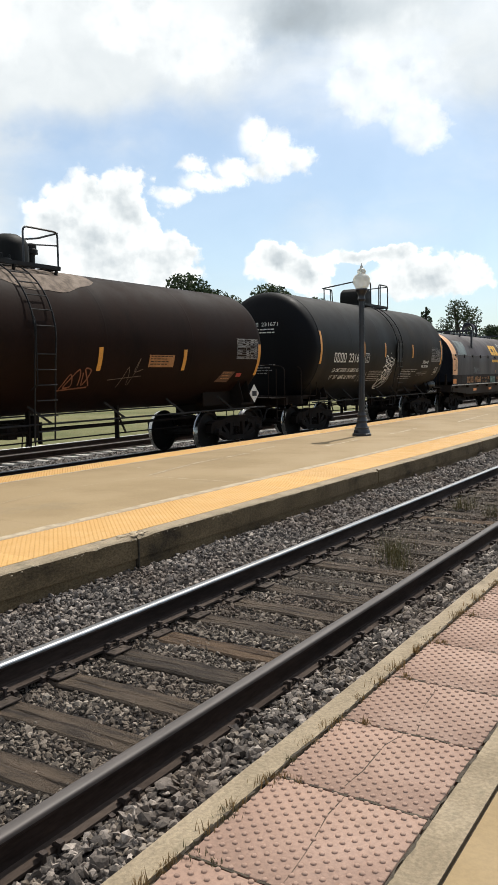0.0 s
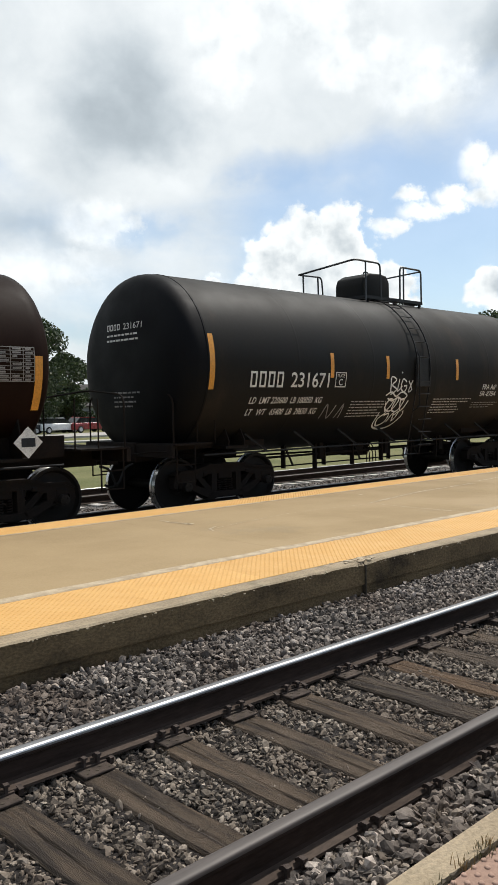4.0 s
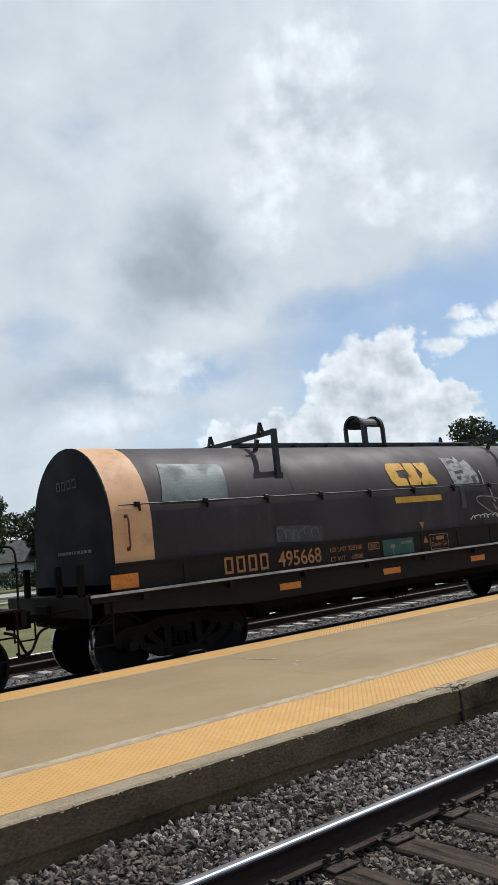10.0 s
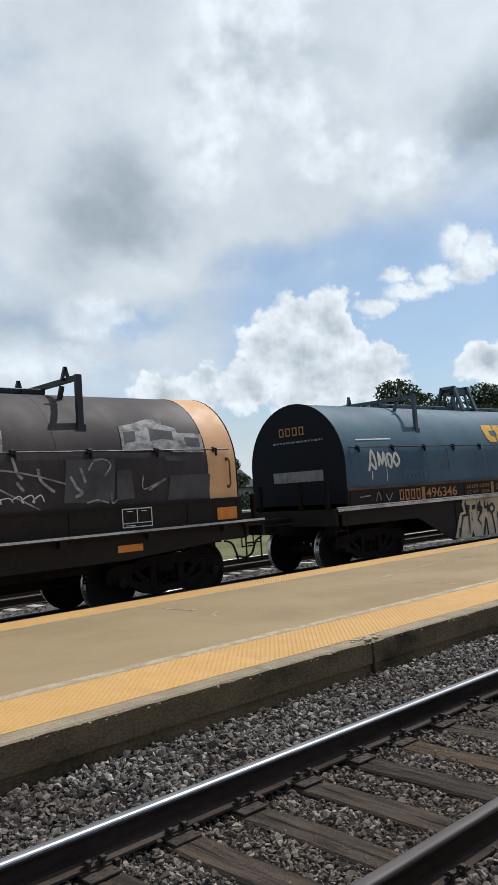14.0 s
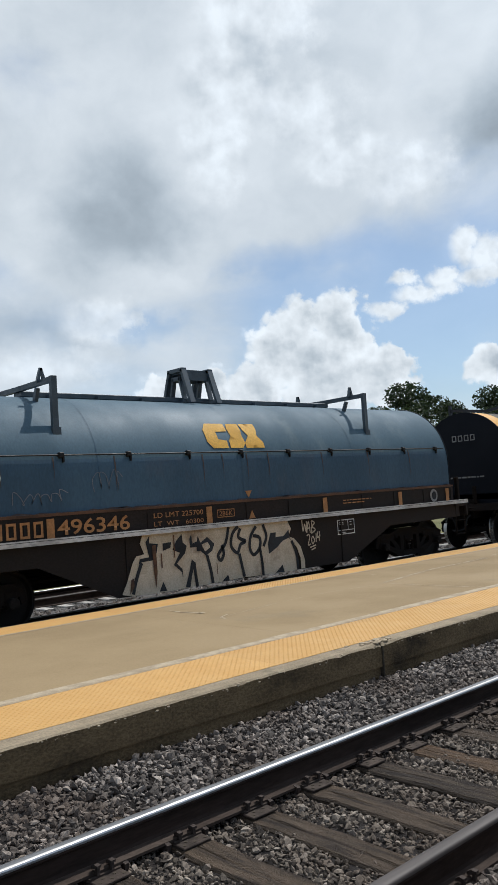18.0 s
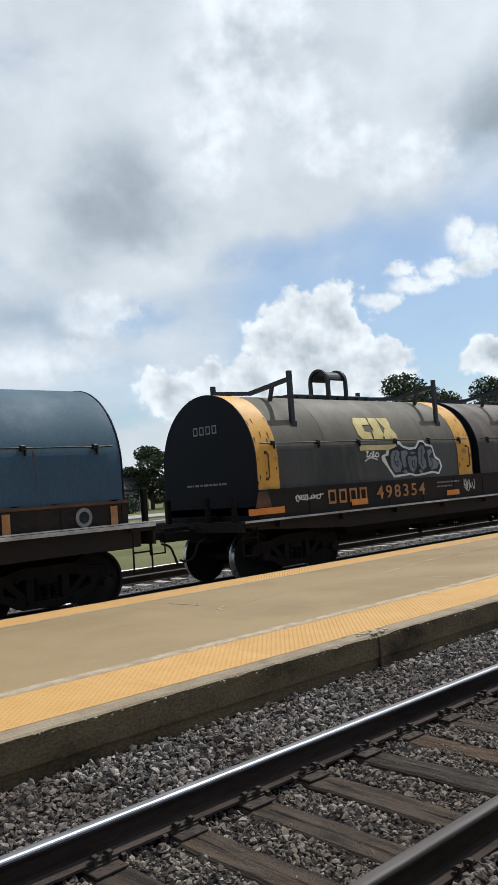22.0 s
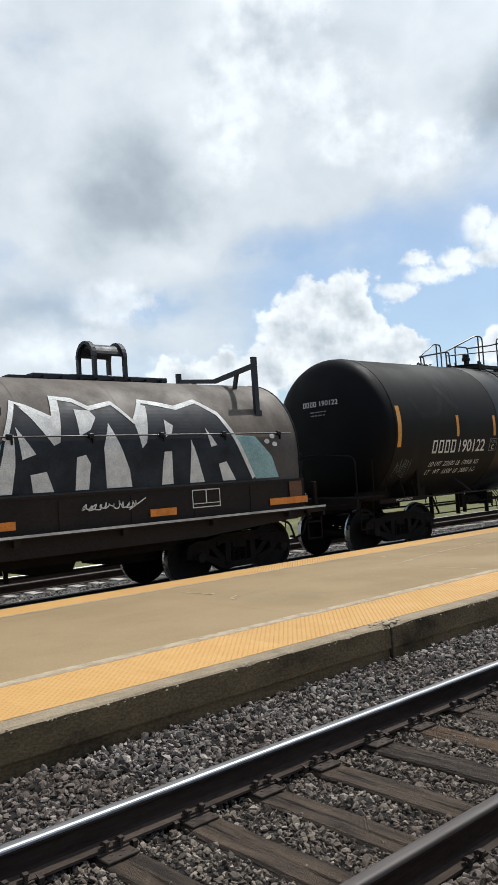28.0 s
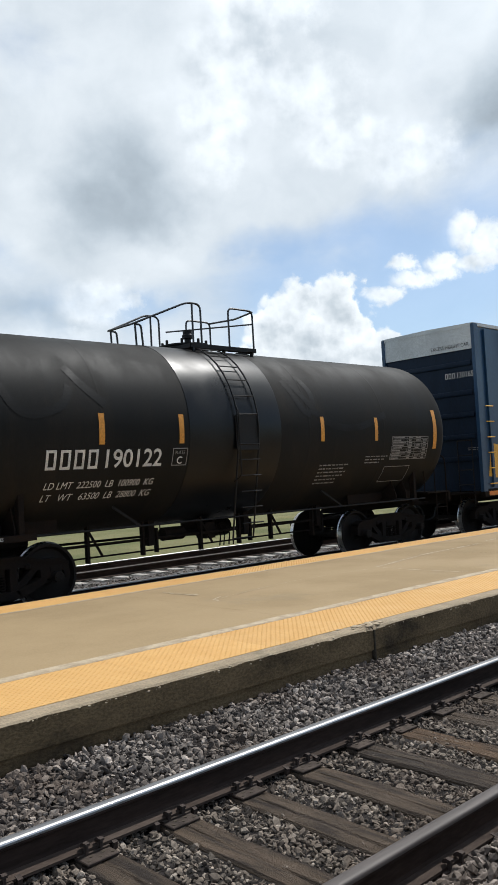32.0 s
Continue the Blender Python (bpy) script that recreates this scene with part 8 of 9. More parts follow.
WHITES = [
    [(2.05, 2.72), (2.34, 2.28), (2.1, 2.2)], [(2.22, 1.96), (2.5, 2.0), (2.61, 1.68), (2.25, 1.68)], [(2.2, 3.06), (2.47, 2.97), (2.73, 2.83), (2.82, 3.2), (2.94, 3.18), (2.78, 2.46), (2.66, 2.41), (2.35, 2.87)],
    [(3.17, 3.02), (3.45, 3.0), (3.53, 2.88), (3.37, 2.66), (3.15, 2.56)], [(3.05, 2.21), (3.22, 2.25), (3.3, 2.1), (3.24, 1.68), (2.99, 1.68)], [(3.74, 2.78), (3.9, 2.39), (4.05, 1.97), (4.08, 1.68), (3.58, 1.68), (3.57, 2.35)],
    [(4.27, 2.78), (4.54, 3.12), (4.64, 3.1), (4.45, 2.43), (4.34, 2.33)], [(4.92, 2.84), (5.08, 2.73), (5.02, 2.59), (4.87, 2.52)], [(4.8, 2.26), (4.96, 2.26), (4.95, 1.68), (4.7, 1.68), (4.75, 2.05)],
    [(5.42, 2.47), (5.55, 2.08), (5.66, 1.68), (5.32, 1.68)], [(5.8, 2.69), (6.02, 2.35), (5.87, 2.32)], [(6.02, 2.0), (6.21, 2.04), (6.42, 1.68), (6.1, 1.68)], [(1.62, 1.68), (1.84, 2.48), (2.0, 2.6), (1.98, 2.1), (1.9, 1.68)],
]
painted("graffiti_white", WHITES, M["white_paint"], coil_c, hood_side(0.013))
bm = bmesh.new()
stroke(bm, [(1.84, 2.5), (2.12, 3.14), (2.32, 3.05), (2.73, 2.86), (2.84, 3.23), (3.2, 3.19), (3.46, 3.04), (3.94, 3.15), (4.26, 2.80), (4.56, 3.19), (4.92, 3.14), (5.27, 3.07), (5.81, 3.21), (6.21, 2.96), (6.44, 2.57), (6.88, 1.70)], 0.085)
lay(bm, hood_side(0.014))
part("graffiti_edge", bm, M["tag_white"], coil_c, fix=False)
painted("graffiti_teal", [[(1.06, 1.68), (1.42, 2.24), (1.86, 2.5), (1.6, 1.68)], [(6.5, 2.54), (7.0, 2.5), (7.4, 2.1), (7.55, 1.68), (6.94, 1.68)]], M["tag_teal"], coil_c, hood_side(0.007), "pale teal graffiti wing")
painted("graffiti_dot", [[(7.3 + dx + 0.07 * math.cos(a), 2.4 + dz + 0.05 * math.sin(a)) for a in (2 * math.pi * n / 10 for n in range(10))] for dx, dz in ((0, 0), (0.16, 0.1), (0.2, -0.06))], M["tag_white"], coil_c, hood_side(0.012))
ec = end_face(-8.26)
mark_blocks(-0.4, 0.42, 2.86, 3.04, 4, M["grey_paint"], coil_c, ec)
small_print(-0.7, 0.6, 1.7, 1.82, 1, M["grey_paint"], coil_c, ec, 52)


# -- the box car --
def box_car(s):
    car = car_root("box_car", "tall blue boxcar with a white band along the top", s, "boxcar")
    bm = bmesh.new()
    soft_box(bm, -7.7, 7.7, -1.5, 1.5, 1.02, 5.48, 0.02, 1)
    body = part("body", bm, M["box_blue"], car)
    # ends turned from the sun get the blue with shade painted in
    body.data.materials.append(M["box_end_shaded"])
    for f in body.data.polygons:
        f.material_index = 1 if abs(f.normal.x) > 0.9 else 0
    bm = bmesh.new()
    prism(bm, [(-1.53, 5.48), (1.53, 5.48), (1.53, 5.57), (0, 5.60), (-1.53, 5.57)], -7.74, 7.74, "yz")
    part("roof", bm, M["box_white"], car)
    for sx in (-1, 1):
        bm = bmesh.new()
        box(bm, *sorted((sx * 7.7, sx * 7.73)), -1.5, 1.5, 4.88, 5.56)
        part("end_band", bm, M["box_white"], car, "white warning band")
        for y in (-1.5, 1.5):
            bm = bmesh.new()
            box(bm, *sorted((sx * 7.56, sx * 7.76)), y - 0.05, y + 0.05, 1.0, 5.54)
            part("corner_post", bm, M["box_blue"], car)
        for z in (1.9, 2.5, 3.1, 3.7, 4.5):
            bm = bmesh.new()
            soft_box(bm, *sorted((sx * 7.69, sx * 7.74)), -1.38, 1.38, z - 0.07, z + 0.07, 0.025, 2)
            part("end_rib", bm, M["box_end_shaded"], car, smooth=40)
        bm = bmesh.new()
        for y in (-1.3, -0.85):
            pipe(bm, [(sx * 7.82, y, 0.6), (sx * 7.82, y, 2.4)], 0.015, 6)
        for i in range(5):
            pipe(bm, [(sx * 7.82, -1.3, 0.8 + 0.4 * i), (sx * 7.82, -0.85, 0.8 + 0.4 * i)], 0.014, 6)
        part("end_ladder", bm, M["iron"], car, smooth=50)
        bm = bmesh.new()
        box(bm, *sorted((sx * 7.7, sx * 8.0)), -1.4, 1.4, 0.95, 1.0)
        part("end_platform", bm, M["under"], car)
        coupler(car, sx * 8.55, sx)
        bm = bmesh.new()
        soft_box(bm, *sorted((sx * 6.6, sx * 8.1)), -0.3, 0.3, 0.7, 1.05, 0.02, 1)
        part("draft_box", bm, M["under"], car)
        bogie(car, sx * 6.2)
    for y in (-1, 1):
        for i in range(16):
            x = -7.2 + 14.4 * i / 15
            bm = bmesh.new()
            box(bm, x - 0.05, x + 0.05, *sorted((y * 1.49, y * 1.56)), 1.1, 5.42)
            part("side_post", bm, M["box_blue"], car)
        bm = bmesh.new()
        box(bm, -7.7, 7.7, *sorted((y * 1.42, y * 1.54)), 0.86, 1.06)
        part("side_sill", bm, M["under"], car)
        bm = bmesh.new()
        for i in range(6):
            pipe(bm, [(-7.5, y * 1.6, 1.2 + 0.42 * i), (-7.12, y * 1.6, 1.2 + 0.42 * i)], 0.016, 6)
        part("side_ladder", bm, M["logo_yellow"], car, "yellow grab irons", smooth=50)
    bm = bmesh.new()
    box(bm, -7.4, 7.4, -0.35, 0.35, 0.66, 1.02)
    part("centre_sill", bm, M["under"], car)
    ef = end_face(-7.738)
    lettering("EXCESS HEIGHT CAR", 0.15, 1.36, 4.96, 5.06, M["sill_dark"], car, ef, 0, 0.0)
    mark_blocks(0.52, 0.86, 4.13, 4.28, 3, M["white_paint"], car, end_face(-7.705))
    lettering("130165", 0.92, 1.42, 4.13, 4.28, M["white_paint"], car, end_face(-7.705), 0, 0.004)
    small_print(1.1, 1.45, 2.1, 2.2, 2, M["grey_paint"], car, end_face(-7.705), 61)
    painted("reflector", [rect(-7.5, -7.0, 0.88, 1.0)], M["orange"], car, flat(-1.548))
    painted("tag_patch", [[(-7.4, 1.4), (-6.6, 1.3), (-6.4, 2.2), (-7.2, 2.3)]], M["logo_yellow"], car, flat(-1.508))
    return car


box_car(114.6)


# ---- beyond the tracks ----
EYE = Vector((0, -3.1, 1.75))


def toward(az, far):
    return EYE.x + far * math.cos(radians(az)), EYE.y + far * math.sin(radians(az))


def leaf_cloud(rng, lobes, n, size):
    """Many small leaf sprays filling the lobes, thickest at their rims."""
    vol = np.array([a * b * c for _, (a, b, c) in lobes]) ** 0.67
    pick = rng.choice(len(lobes), n, p=vol / vol.sum())
    c, r = np.array([l[0] for l in lobes])[pick], np.array([l[1] for l in lobes])[pick]
    d = rng.normal(size=(n, 3))
    d /= np.linalg.norm(d, axis=1)[:, None]
    p = c + d * r * (rng.uniform(0.35, 1.08, n) ** 0.6)[:, None]
    u = rng.normal(size=(n, 3))
    u /= np.linalg.norm(u, axis=1)[:, None]
    w = np.cross(u, rng.normal(size=(n, 3)))
    w /= np.linalg.norm(w, axis=1)[:, None]
    s = (size * rng.uniform(0.5, 1.4, n))[:, None]
    k = rng.uniform(0.35, 0.8, n)[:, None]
    verts = np.stack([p - u * s, p + w * s * k, p + u * s * 0.9, p - w * s * k], 1).reshape(-1, 3)
    faces = np.arange(n * 4).reshape(-1, 4)
    return verts, faces


def mesh_from(name, verts, faces, material):
    me = bpy.data.meshes.new(name)
    me.from_pydata(verts.tolist(), [], faces.tolist())
    me.materials.append(material)
    return me


def tree(x, y, height, spread, seed, label, low=0.25, leaves=15000, size=0.145, m="leaf"):
    rng = np.random.default_rng(seed)
    ob = thing("tree", label, "tree", (x, y, -0.4))
    bm = bmesh.new()
    tr = height * 0.028 + 0.05
    trunk = [(0, 0, 0), (rng.normal() * 0.1, rng.normal() * 0.1, height * 0.25), (rng.normal() * 0.25, rng.normal() * 0.25, height * 0.55), (rng.normal() * 0.3, rng.normal() * 0.3, height * 0.85)]
    for (a, b), r in zip(zip(trunk, trunk[1:]), (tr, tr * 0.75, tr * 0.45)):
        pts = [Vector(a).lerp(Vector(b), t) for t in (0, 0.5, 1.02)]
        pipe(bm, pts, r, 8)
    lobes = []
    for i in range(11):
        a = 2 * math.pi * i / 11 * 2.4 + rng.uniform(0, 0.8)
        f = low + (0.92 - low) * (i + 0.5) / 11
        out = spread * (0.72 * math.sin(math.pi * min(1, max(0.12, (f - low + 0.12) / (1.08 - low)))) + 0.06)
        tip = Vector((math.cos(a) * out, math.sin(a) * out, height * f))
        root = Vector(trunk[1]).lerp(Vector(trunk[3]), max(0, f - 0.35))
        pipe(bm, [root, root.lerp(tip, 0.5) + Vector((0, 0, 0.25)), tip], tr * 0.22, 6)
        k = rng.uniform(0.75, 1.15)
        lobes.append((tuple(tip), (spread * 0.40 * k, spread * 0.40 * k, height * 0.12 * k)))
    lobes.append(((0, 0, height * 0.86), (spread * 0.42, spread * 0.42, height * 0.13)))
    lobes.append(((0, 0, height * (low + 0.3)), (spread * 0.55, spread * 0.55, height * 0.22)))
    part("trunk", bm, M["bark"], ob)
    piece("crown", mesh_from("crown", *leaf_cloud(rng, lobes, leaves, size), M[m]), ob)
    return ob


def conifer(x, y, height, spread, seed):
    rng = np.random.default_rng(seed)
    ob = thing("tree", "dark pointed conifer beyond the railway", "tree", (x, y, -0.4))
    bm = bmesh.new()
    pipe(bm, [(0, 0, 0), (0, 0, height * 0.5), (0, 0, height * 0.97)], 0.12, 7)
    lobes = []
    for i in range(16):
        f = 0.15 + 0.82 * i / 16
        a = i * 2.4
        out = spread * (1 - f) * 0.6
        tip = (math.cos(a) * out, math.sin(a) * out, height * f)
        pipe(bm, [(0, 0, height * f), tip], 0.03, 5)
        lobes.append((tip, (spread * (1.1 - f) * 0.5, spread * (1.1 - f) * 0.5, height * 0.05)))
    part("trunk", bm, M["bark"], ob)
    piece("crown", mesh_from("crown", *leaf_cloud(rng, lobes, 8000, 0.15), M["leaf_dark"]), ob)


# bearing, distance, height of the top in degrees, spread
GROVE = [
    (61.9, 74, 6.7, 4.4, 0.22), (65.2, 80, 4.9, 3.4, 0.42), (70.6, 76, 5.4, 4.0, 0.42), (59.6, 88, 4.1, 3.2, 0.12), (74.5, 82, 5.2, 4.4, 0.2), (35.6, 82, 7.1, 4.6, 0.2), (37.8, 88, 5.6, 3.6, 0.2), (32.8, 90, 5.6, 3.6, 0.2),
    (29.6, 86, 6.2, 4.2, 0.2), (26.4, 92, 5.2, 3.8, 0.2), (23.2, 100, 4.0, 3.6, 0.2), (17.0, 112, 5.0, 3.4, 0.35), (14.6, 125, 3.1, 3.6, 0.2), (11.5, 130, 3.4, 4.0, 0.2), (44.0, 105, 3.2, 3.6, 0.15), (49.0, 108, 3.0, 4.0, 0.15), (54.0, 108, 3.3, 4.0, 0.15),
]
for i, (az, far, el, spread, low) in enumerate(GROVE):
    x, y = toward(az, far)
    tall = 2.15 + far * math.tan(radians(el))
    tree(x, y, tall, spread, 100 + i, "broad-leaved green tree standing on the lawn" if i != 11 else "thin-crowned tree with gaps in its leaves", low, 11000 if i != 11 else 5000, 0.17 if i != 11 else 0.145)
conifer(*toward(19.25, 112), 11.2, 4.0, 7)


def bush(x, y, r, h, seed):
    rng = np.random.default_rng(seed)
    lobes = [((rng.normal() * r * 0.5, rng.normal() * r * 0.5, h * rng.uniform(0.3, 0.65)), (r * 0.6, r * 0.6, h * 0.42)) for _ in range(5)]
    ob = tagged(new("bush", mesh_from("bush", *leaf_cloud(rng, lobes, 4000, 0.13), M["leaf_dark"])), "dark green shrub in front of the houses", "bush", "shrubs along the road")
    ob.matrix_basis = pose(x, y, -0.4)


for i, (az, far, r, h) in enumerate([(60.2, 90, 2.6, 2.6), (58.6, 92, 2.4, 2.2), (63.6, 92, 2.2, 2.0), (66.5, 90, 2.6, 2.4), (56.5, 95, 2.6, 2.4), (70.5, 92, 2.6, 2.0), (47, 96, 2.6, 1.8), (42, 98, 2.6, 1.8)]):
    bush(*toward(az, far), r, h, 200 + i)

bm = bmesh.new()
for x0, x1 in ((-220, -60), (-60, 40), (40, 140), (140, 420)):
    box(bm, x0, x1 - 0.02, 54.0, 62.0, -0.7, -0.30)
tagged(part("road", bm, M["road"]), "pale concrete street beyond the lawn", "road", kind="structure")
bm = bmesh.new()
box(bm, -220, 420, 45.0, 46.6, -0.7, -0.33)
tagged(part("pavement", bm, M["road"]), "narrow pale footpath across the lawn", "footpath", kind="structure")


def house(x, y, w, d, h, wall, label, seed):
    ob = thing("house", label, "house", (x, y, -0.42))
    bm = bmesh.new()
    box(bm, -w / 2, w / 2, 0, d, 0, h)
    for i in range(int(h / 0.2)):
        prism(bm, [(-0.018, i * 0.2), (0.0, i * 0.2 + 0.2), (0.002, i * 0.2 + 0.2), (0.002, i * 0.2)], -w / 2, w / 2, "yz")
    part("wall", bm, M[wall], ob)
    bm = bmesh.new()
    prism(bm, [(-0.5, h - 0.1), (d / 2, h + d * 0.36), (d + 0.5, h - 0.1), (d + 0.4, h - 0.25), (d / 2, h + d * 0.3), (-0.4, h - 0.25)], -w / 2 - 0.4, w / 2 + 0.4, "yz")
    part("roof", bm, M["shingle"], ob)
    for i, fx in enumerate((-0.34, 0.05, 0.34)):
        bm = bmesh.new()
        for q in outline(fx * w - 0.55, fx * w + 0.55, 0.9, 2.2, 0.09):
            prism(bm, q, -0.06, -0.005)
        f = part("window", bm, M["white_paint"], ob)
        bm = bmesh.new()
        box(bm, fx * w - 0.46, fx * w + 0.46, -0.025, -0.02, 0.99, 2.11)
        part("pane", bm, M["dark_glass"], f)
    bm = bmesh.new()
    box(bm, -0.18 * w - 0.48, -0.18 * w + 0.48, -0.06, -0.004, 0.05, 2.1)
    part("door", bm, M["bark"], ob)


for i, (az, far, w, m) in enumerate([(62.6, 99, 11, "siding"), (68.5, 101, 12, "car_white"), (57.0, 104, 12, "siding"), (48.5, 116, 13, "siding"), (40.5, 122, 12, "car_white")]):
    x, y = toward(az, far)
    house(x, y, w, 7.5, 2.9, m, "single-storey grey clapboard house behind the trees" if m == "siding" else "single-storey white clapboard house behind the trees", i)


def parked_car(x, y, m, label, turn):
    ob = thing("parked_car", label, "car", (x, y, -0.30))
    ob.rotation_euler = (0, 0, radians(turn))
    bm = bmesh.new()
    prism(bm, [(-2.2, 0.3), (2.2, 0.3), (2.25, 0.62), (2.1, 0.82), (1.15, 0.92), (-1.9, 0.95), (-2.2, 0.85)], -0.88, 0.88)
    bmesh.ops.bevel(bm, geom=bm.edges[:], offset=0.07, segments=2, affect="EDGES", profile=0.5)
    part("body", bm, M[m], ob, smooth=40)
    bm = bmesh.new()
    prism(bm, [(-1.85, 0.9), (1.1, 0.9), (0.45, 1.38), (-1.35, 1.42)], -0.76, 0.76)
    part("window", bm, M["dark_glass"], ob)
    bm = bmesh.new()
    prism(bm, [(-1.38, 1.39), (0.47, 1.36), (0.3, 1.46), (-1.2, 1.48)], -0.72, 0.72)
    part("roof", bm, M[m], ob)
    for px in (-1.35, 1.4):
        for py in (-0.82, 0.82):
            bm = bmesh.new()
            lathe(bm, [(py - 0.11, 0), (py - 0.11, 0.28), (py - 0.08, 0.32), (py + 0.08, 0.32), (py + 0.11, 0.28), (py + 0.11, 0)], "y", (px, 0, 0.32), 18)
            w = part("wheel", bm, M["rubber"], ob, smooth=40)
            bm = bmesh.new()
            lathe(bm, [(py + math.copysign(0.112, py), 0.2), (py + math.copysign(0.118, py), 0.0)], "y", (px, 0, 0.32), 14)
            part("rim", bm, M["walk_edge"], w)


for az, far, m, lab in ((60.3, 76.5, "car_white", "white parked car by the street"), (62.9, 74.5, "car_dark", "dark parked car by the street"), (64.2, 74.8, "car_white", "white parked car by the street"), (58.2, 78, "car_red", "dark red parked car by the street")):
    parked_car(*toward(az, far), m, lab, 4)


# ---- small growth ----
def tuft(rng, n, h, spread, width=0.004, lean=0.5):
    """Blades of grass from one root."""
    verts, faces = [], []
    for _ in range(n):
        a, l = rng.uniform(0, 2 * math.pi), rng.uniform(0.45, 1.0) * h
        bx, by = rng.gauss(0, spread), rng.gauss(0, spread)
        dx, dy = math.cos(a) * lean * l * rng.random(), math.sin(a) * lean * l * rng.random()
        sx, sy = -math.sin(a) * width, math.cos(a) * width
        i = len(verts)
        verts += [(bx - sx, by - sy, 0), (bx + sx, by + sy, 0), (bx + dx * 0.4 + sx * 0.8, by + dy * 0.4 + sy * 0.8, l * 0.6), (bx + dx * 0.4 - sx * 0.8, by + dy * 0.4 - sy * 0.8, l * 0.6), (bx + dx, by + dy, l)]
        faces += [(i, i + 1, i + 2, i + 3), (i + 3, i + 2, i + 4)]
    return verts, faces


rng = random.Random(77)
for i in range(96):
    x = 1.0 + i * 0.078 + rng.uniform(-0.1, 0.1) if i < 84 else 7.7 + (i - 84) * 0.9
    y = -1.708 + rng.uniform(-0.006, 0.006)
    if i % 4 == 2 and i < 60:
        x, y = 2.603 + TILE * (i // 8 - 2) + rng.uniform(-0.008, 0.008), -1.72 - abs(rng.gauss(0, 0.10))
    v, f = tuft(rng, rng.randint(14, 40), rng.choice((0.02, 0.03, 0.04, 0.05, 0.065)), rng.uniform(0.010, 0.026), 0.0018, 0.8)
    me = bpy.data.meshes.new("grass_tuft")
    me.from_pydata(v, [], f)
    me.materials.append(M["weed" if rng.random() < 0.93 else "weed_green"])
    ob = tagged(new("grass_tuft", me), "dry grass tuft rooted in the platform joint", "grass tuft", "tufts along the platform edge")
    ob.matrix_basis = pose(x, y, PLAT_Z - 0.008)
for i, (x, y, h, n) in enumerate([(8.0, -0.1, 0.34, 70), (8.35, 0.02, 0.28, 55), (7.75, -0.25, 0.2, 40), (11.6, 0.25, 0.28, 60), (11.2, -0.3, 0.25, 50), (14.0, 0.1, 0.24, 40), (16.5, -0.2, 0.24, 40)]):
    v, f = tuft(rng, int(n * 1.6), h * 1.05, 0.085, 0.0030, 0.9)
    me = bpy.data.meshes.new("weed")
    me.from_pydata(v, [], f)
    me.materials.append(M["weed_green"])
    ob = tagged(new("weed", me), "feathery olive-brown weed growing between the rails", "weed", "weeds between the rails")
    ob.matrix_basis = pose(x, y, -0.23)

# cracks across the red tiles
bm = bmesh.new()
ribbon(bm, [(1.95, -2.08), (2.2, -2.06), (2.45, -2.02), (2.60, -2.02)], 0.0024, PLAT_Z + 0.0008, 0.9, 91)
ribbon(bm, [(2.62, -1.985), (2.8, -2.0), (3.05, -1.99), (3.18, -2.02)], 0.0024, PLAT_Z + 0.0008, 0.9, 92)
ribbon(bm, [(3.25, -2.06), (3.5, -2.0), (3.75, -1.98)], 0.0024, PLAT_Z + 0.0008, 0.9, 93)
part("tile_crack", bm, M["dirt"], plat)
# soil swept into the joints of the tiles
rng = random.Random(97)
for i in range(-1, 6):
    bm = bmesh.new()
    ribbon(bm, [(2.603 + TILE * i + rng.uniform(-0.002, 0.002), -1.71 - 0.064 * j) for j in range(11)], 0.010, PLAT_Z + 0.0010, 0.7, 200 + i, 0.18)
    part("joint_soil", bm, M["dirt"], plat)
    bm = bmesh.new()
    ribbon(bm, [(2.603 + TILE * (i + j / 8), -1.709 + rng.uniform(-0.003, 0.003)) for j in range(9)], 0.009, PLAT_Z + 0.0010, 0.8, 300 + i, 0.25)
    part("joint_soil", bm, M["dirt"], plat)
    bm = bmesh.new()
    ribbon(bm, [(2.603 + TILE * (i + j / 8), -2.341 + rng.uniform(-0.003, 0.003)) for j in range(9)], 0.009, PLAT_Z + 0.0010, 0.8, 400 + i, 0.25)
    part("joint_soil", bm, M["dirt"], plat)

# ---- pieces of the platforms ----
first = 2.603 - 7 * TILE
for i in range(-16, 46):
    piece("tile", red_tile if -1 <= first + TILE * i < 6 else far_tile, plat, pose(first + TILE * i, -2.338, PLAT_Z + 0.0))
for i in range(60):
    studded = 4 < i < 34
    piece("tactile_mat", near_mat if studded else plain_mat, isle, pose(-6 + 1.22 * i, 2.108, ISLE_Z + 0.002))
    piece("tactile_mat", far_mat if studded else plain_narrow, isle, pose(-6 + 1.22 * i, 6.388, ISLE_Z + 0.002))


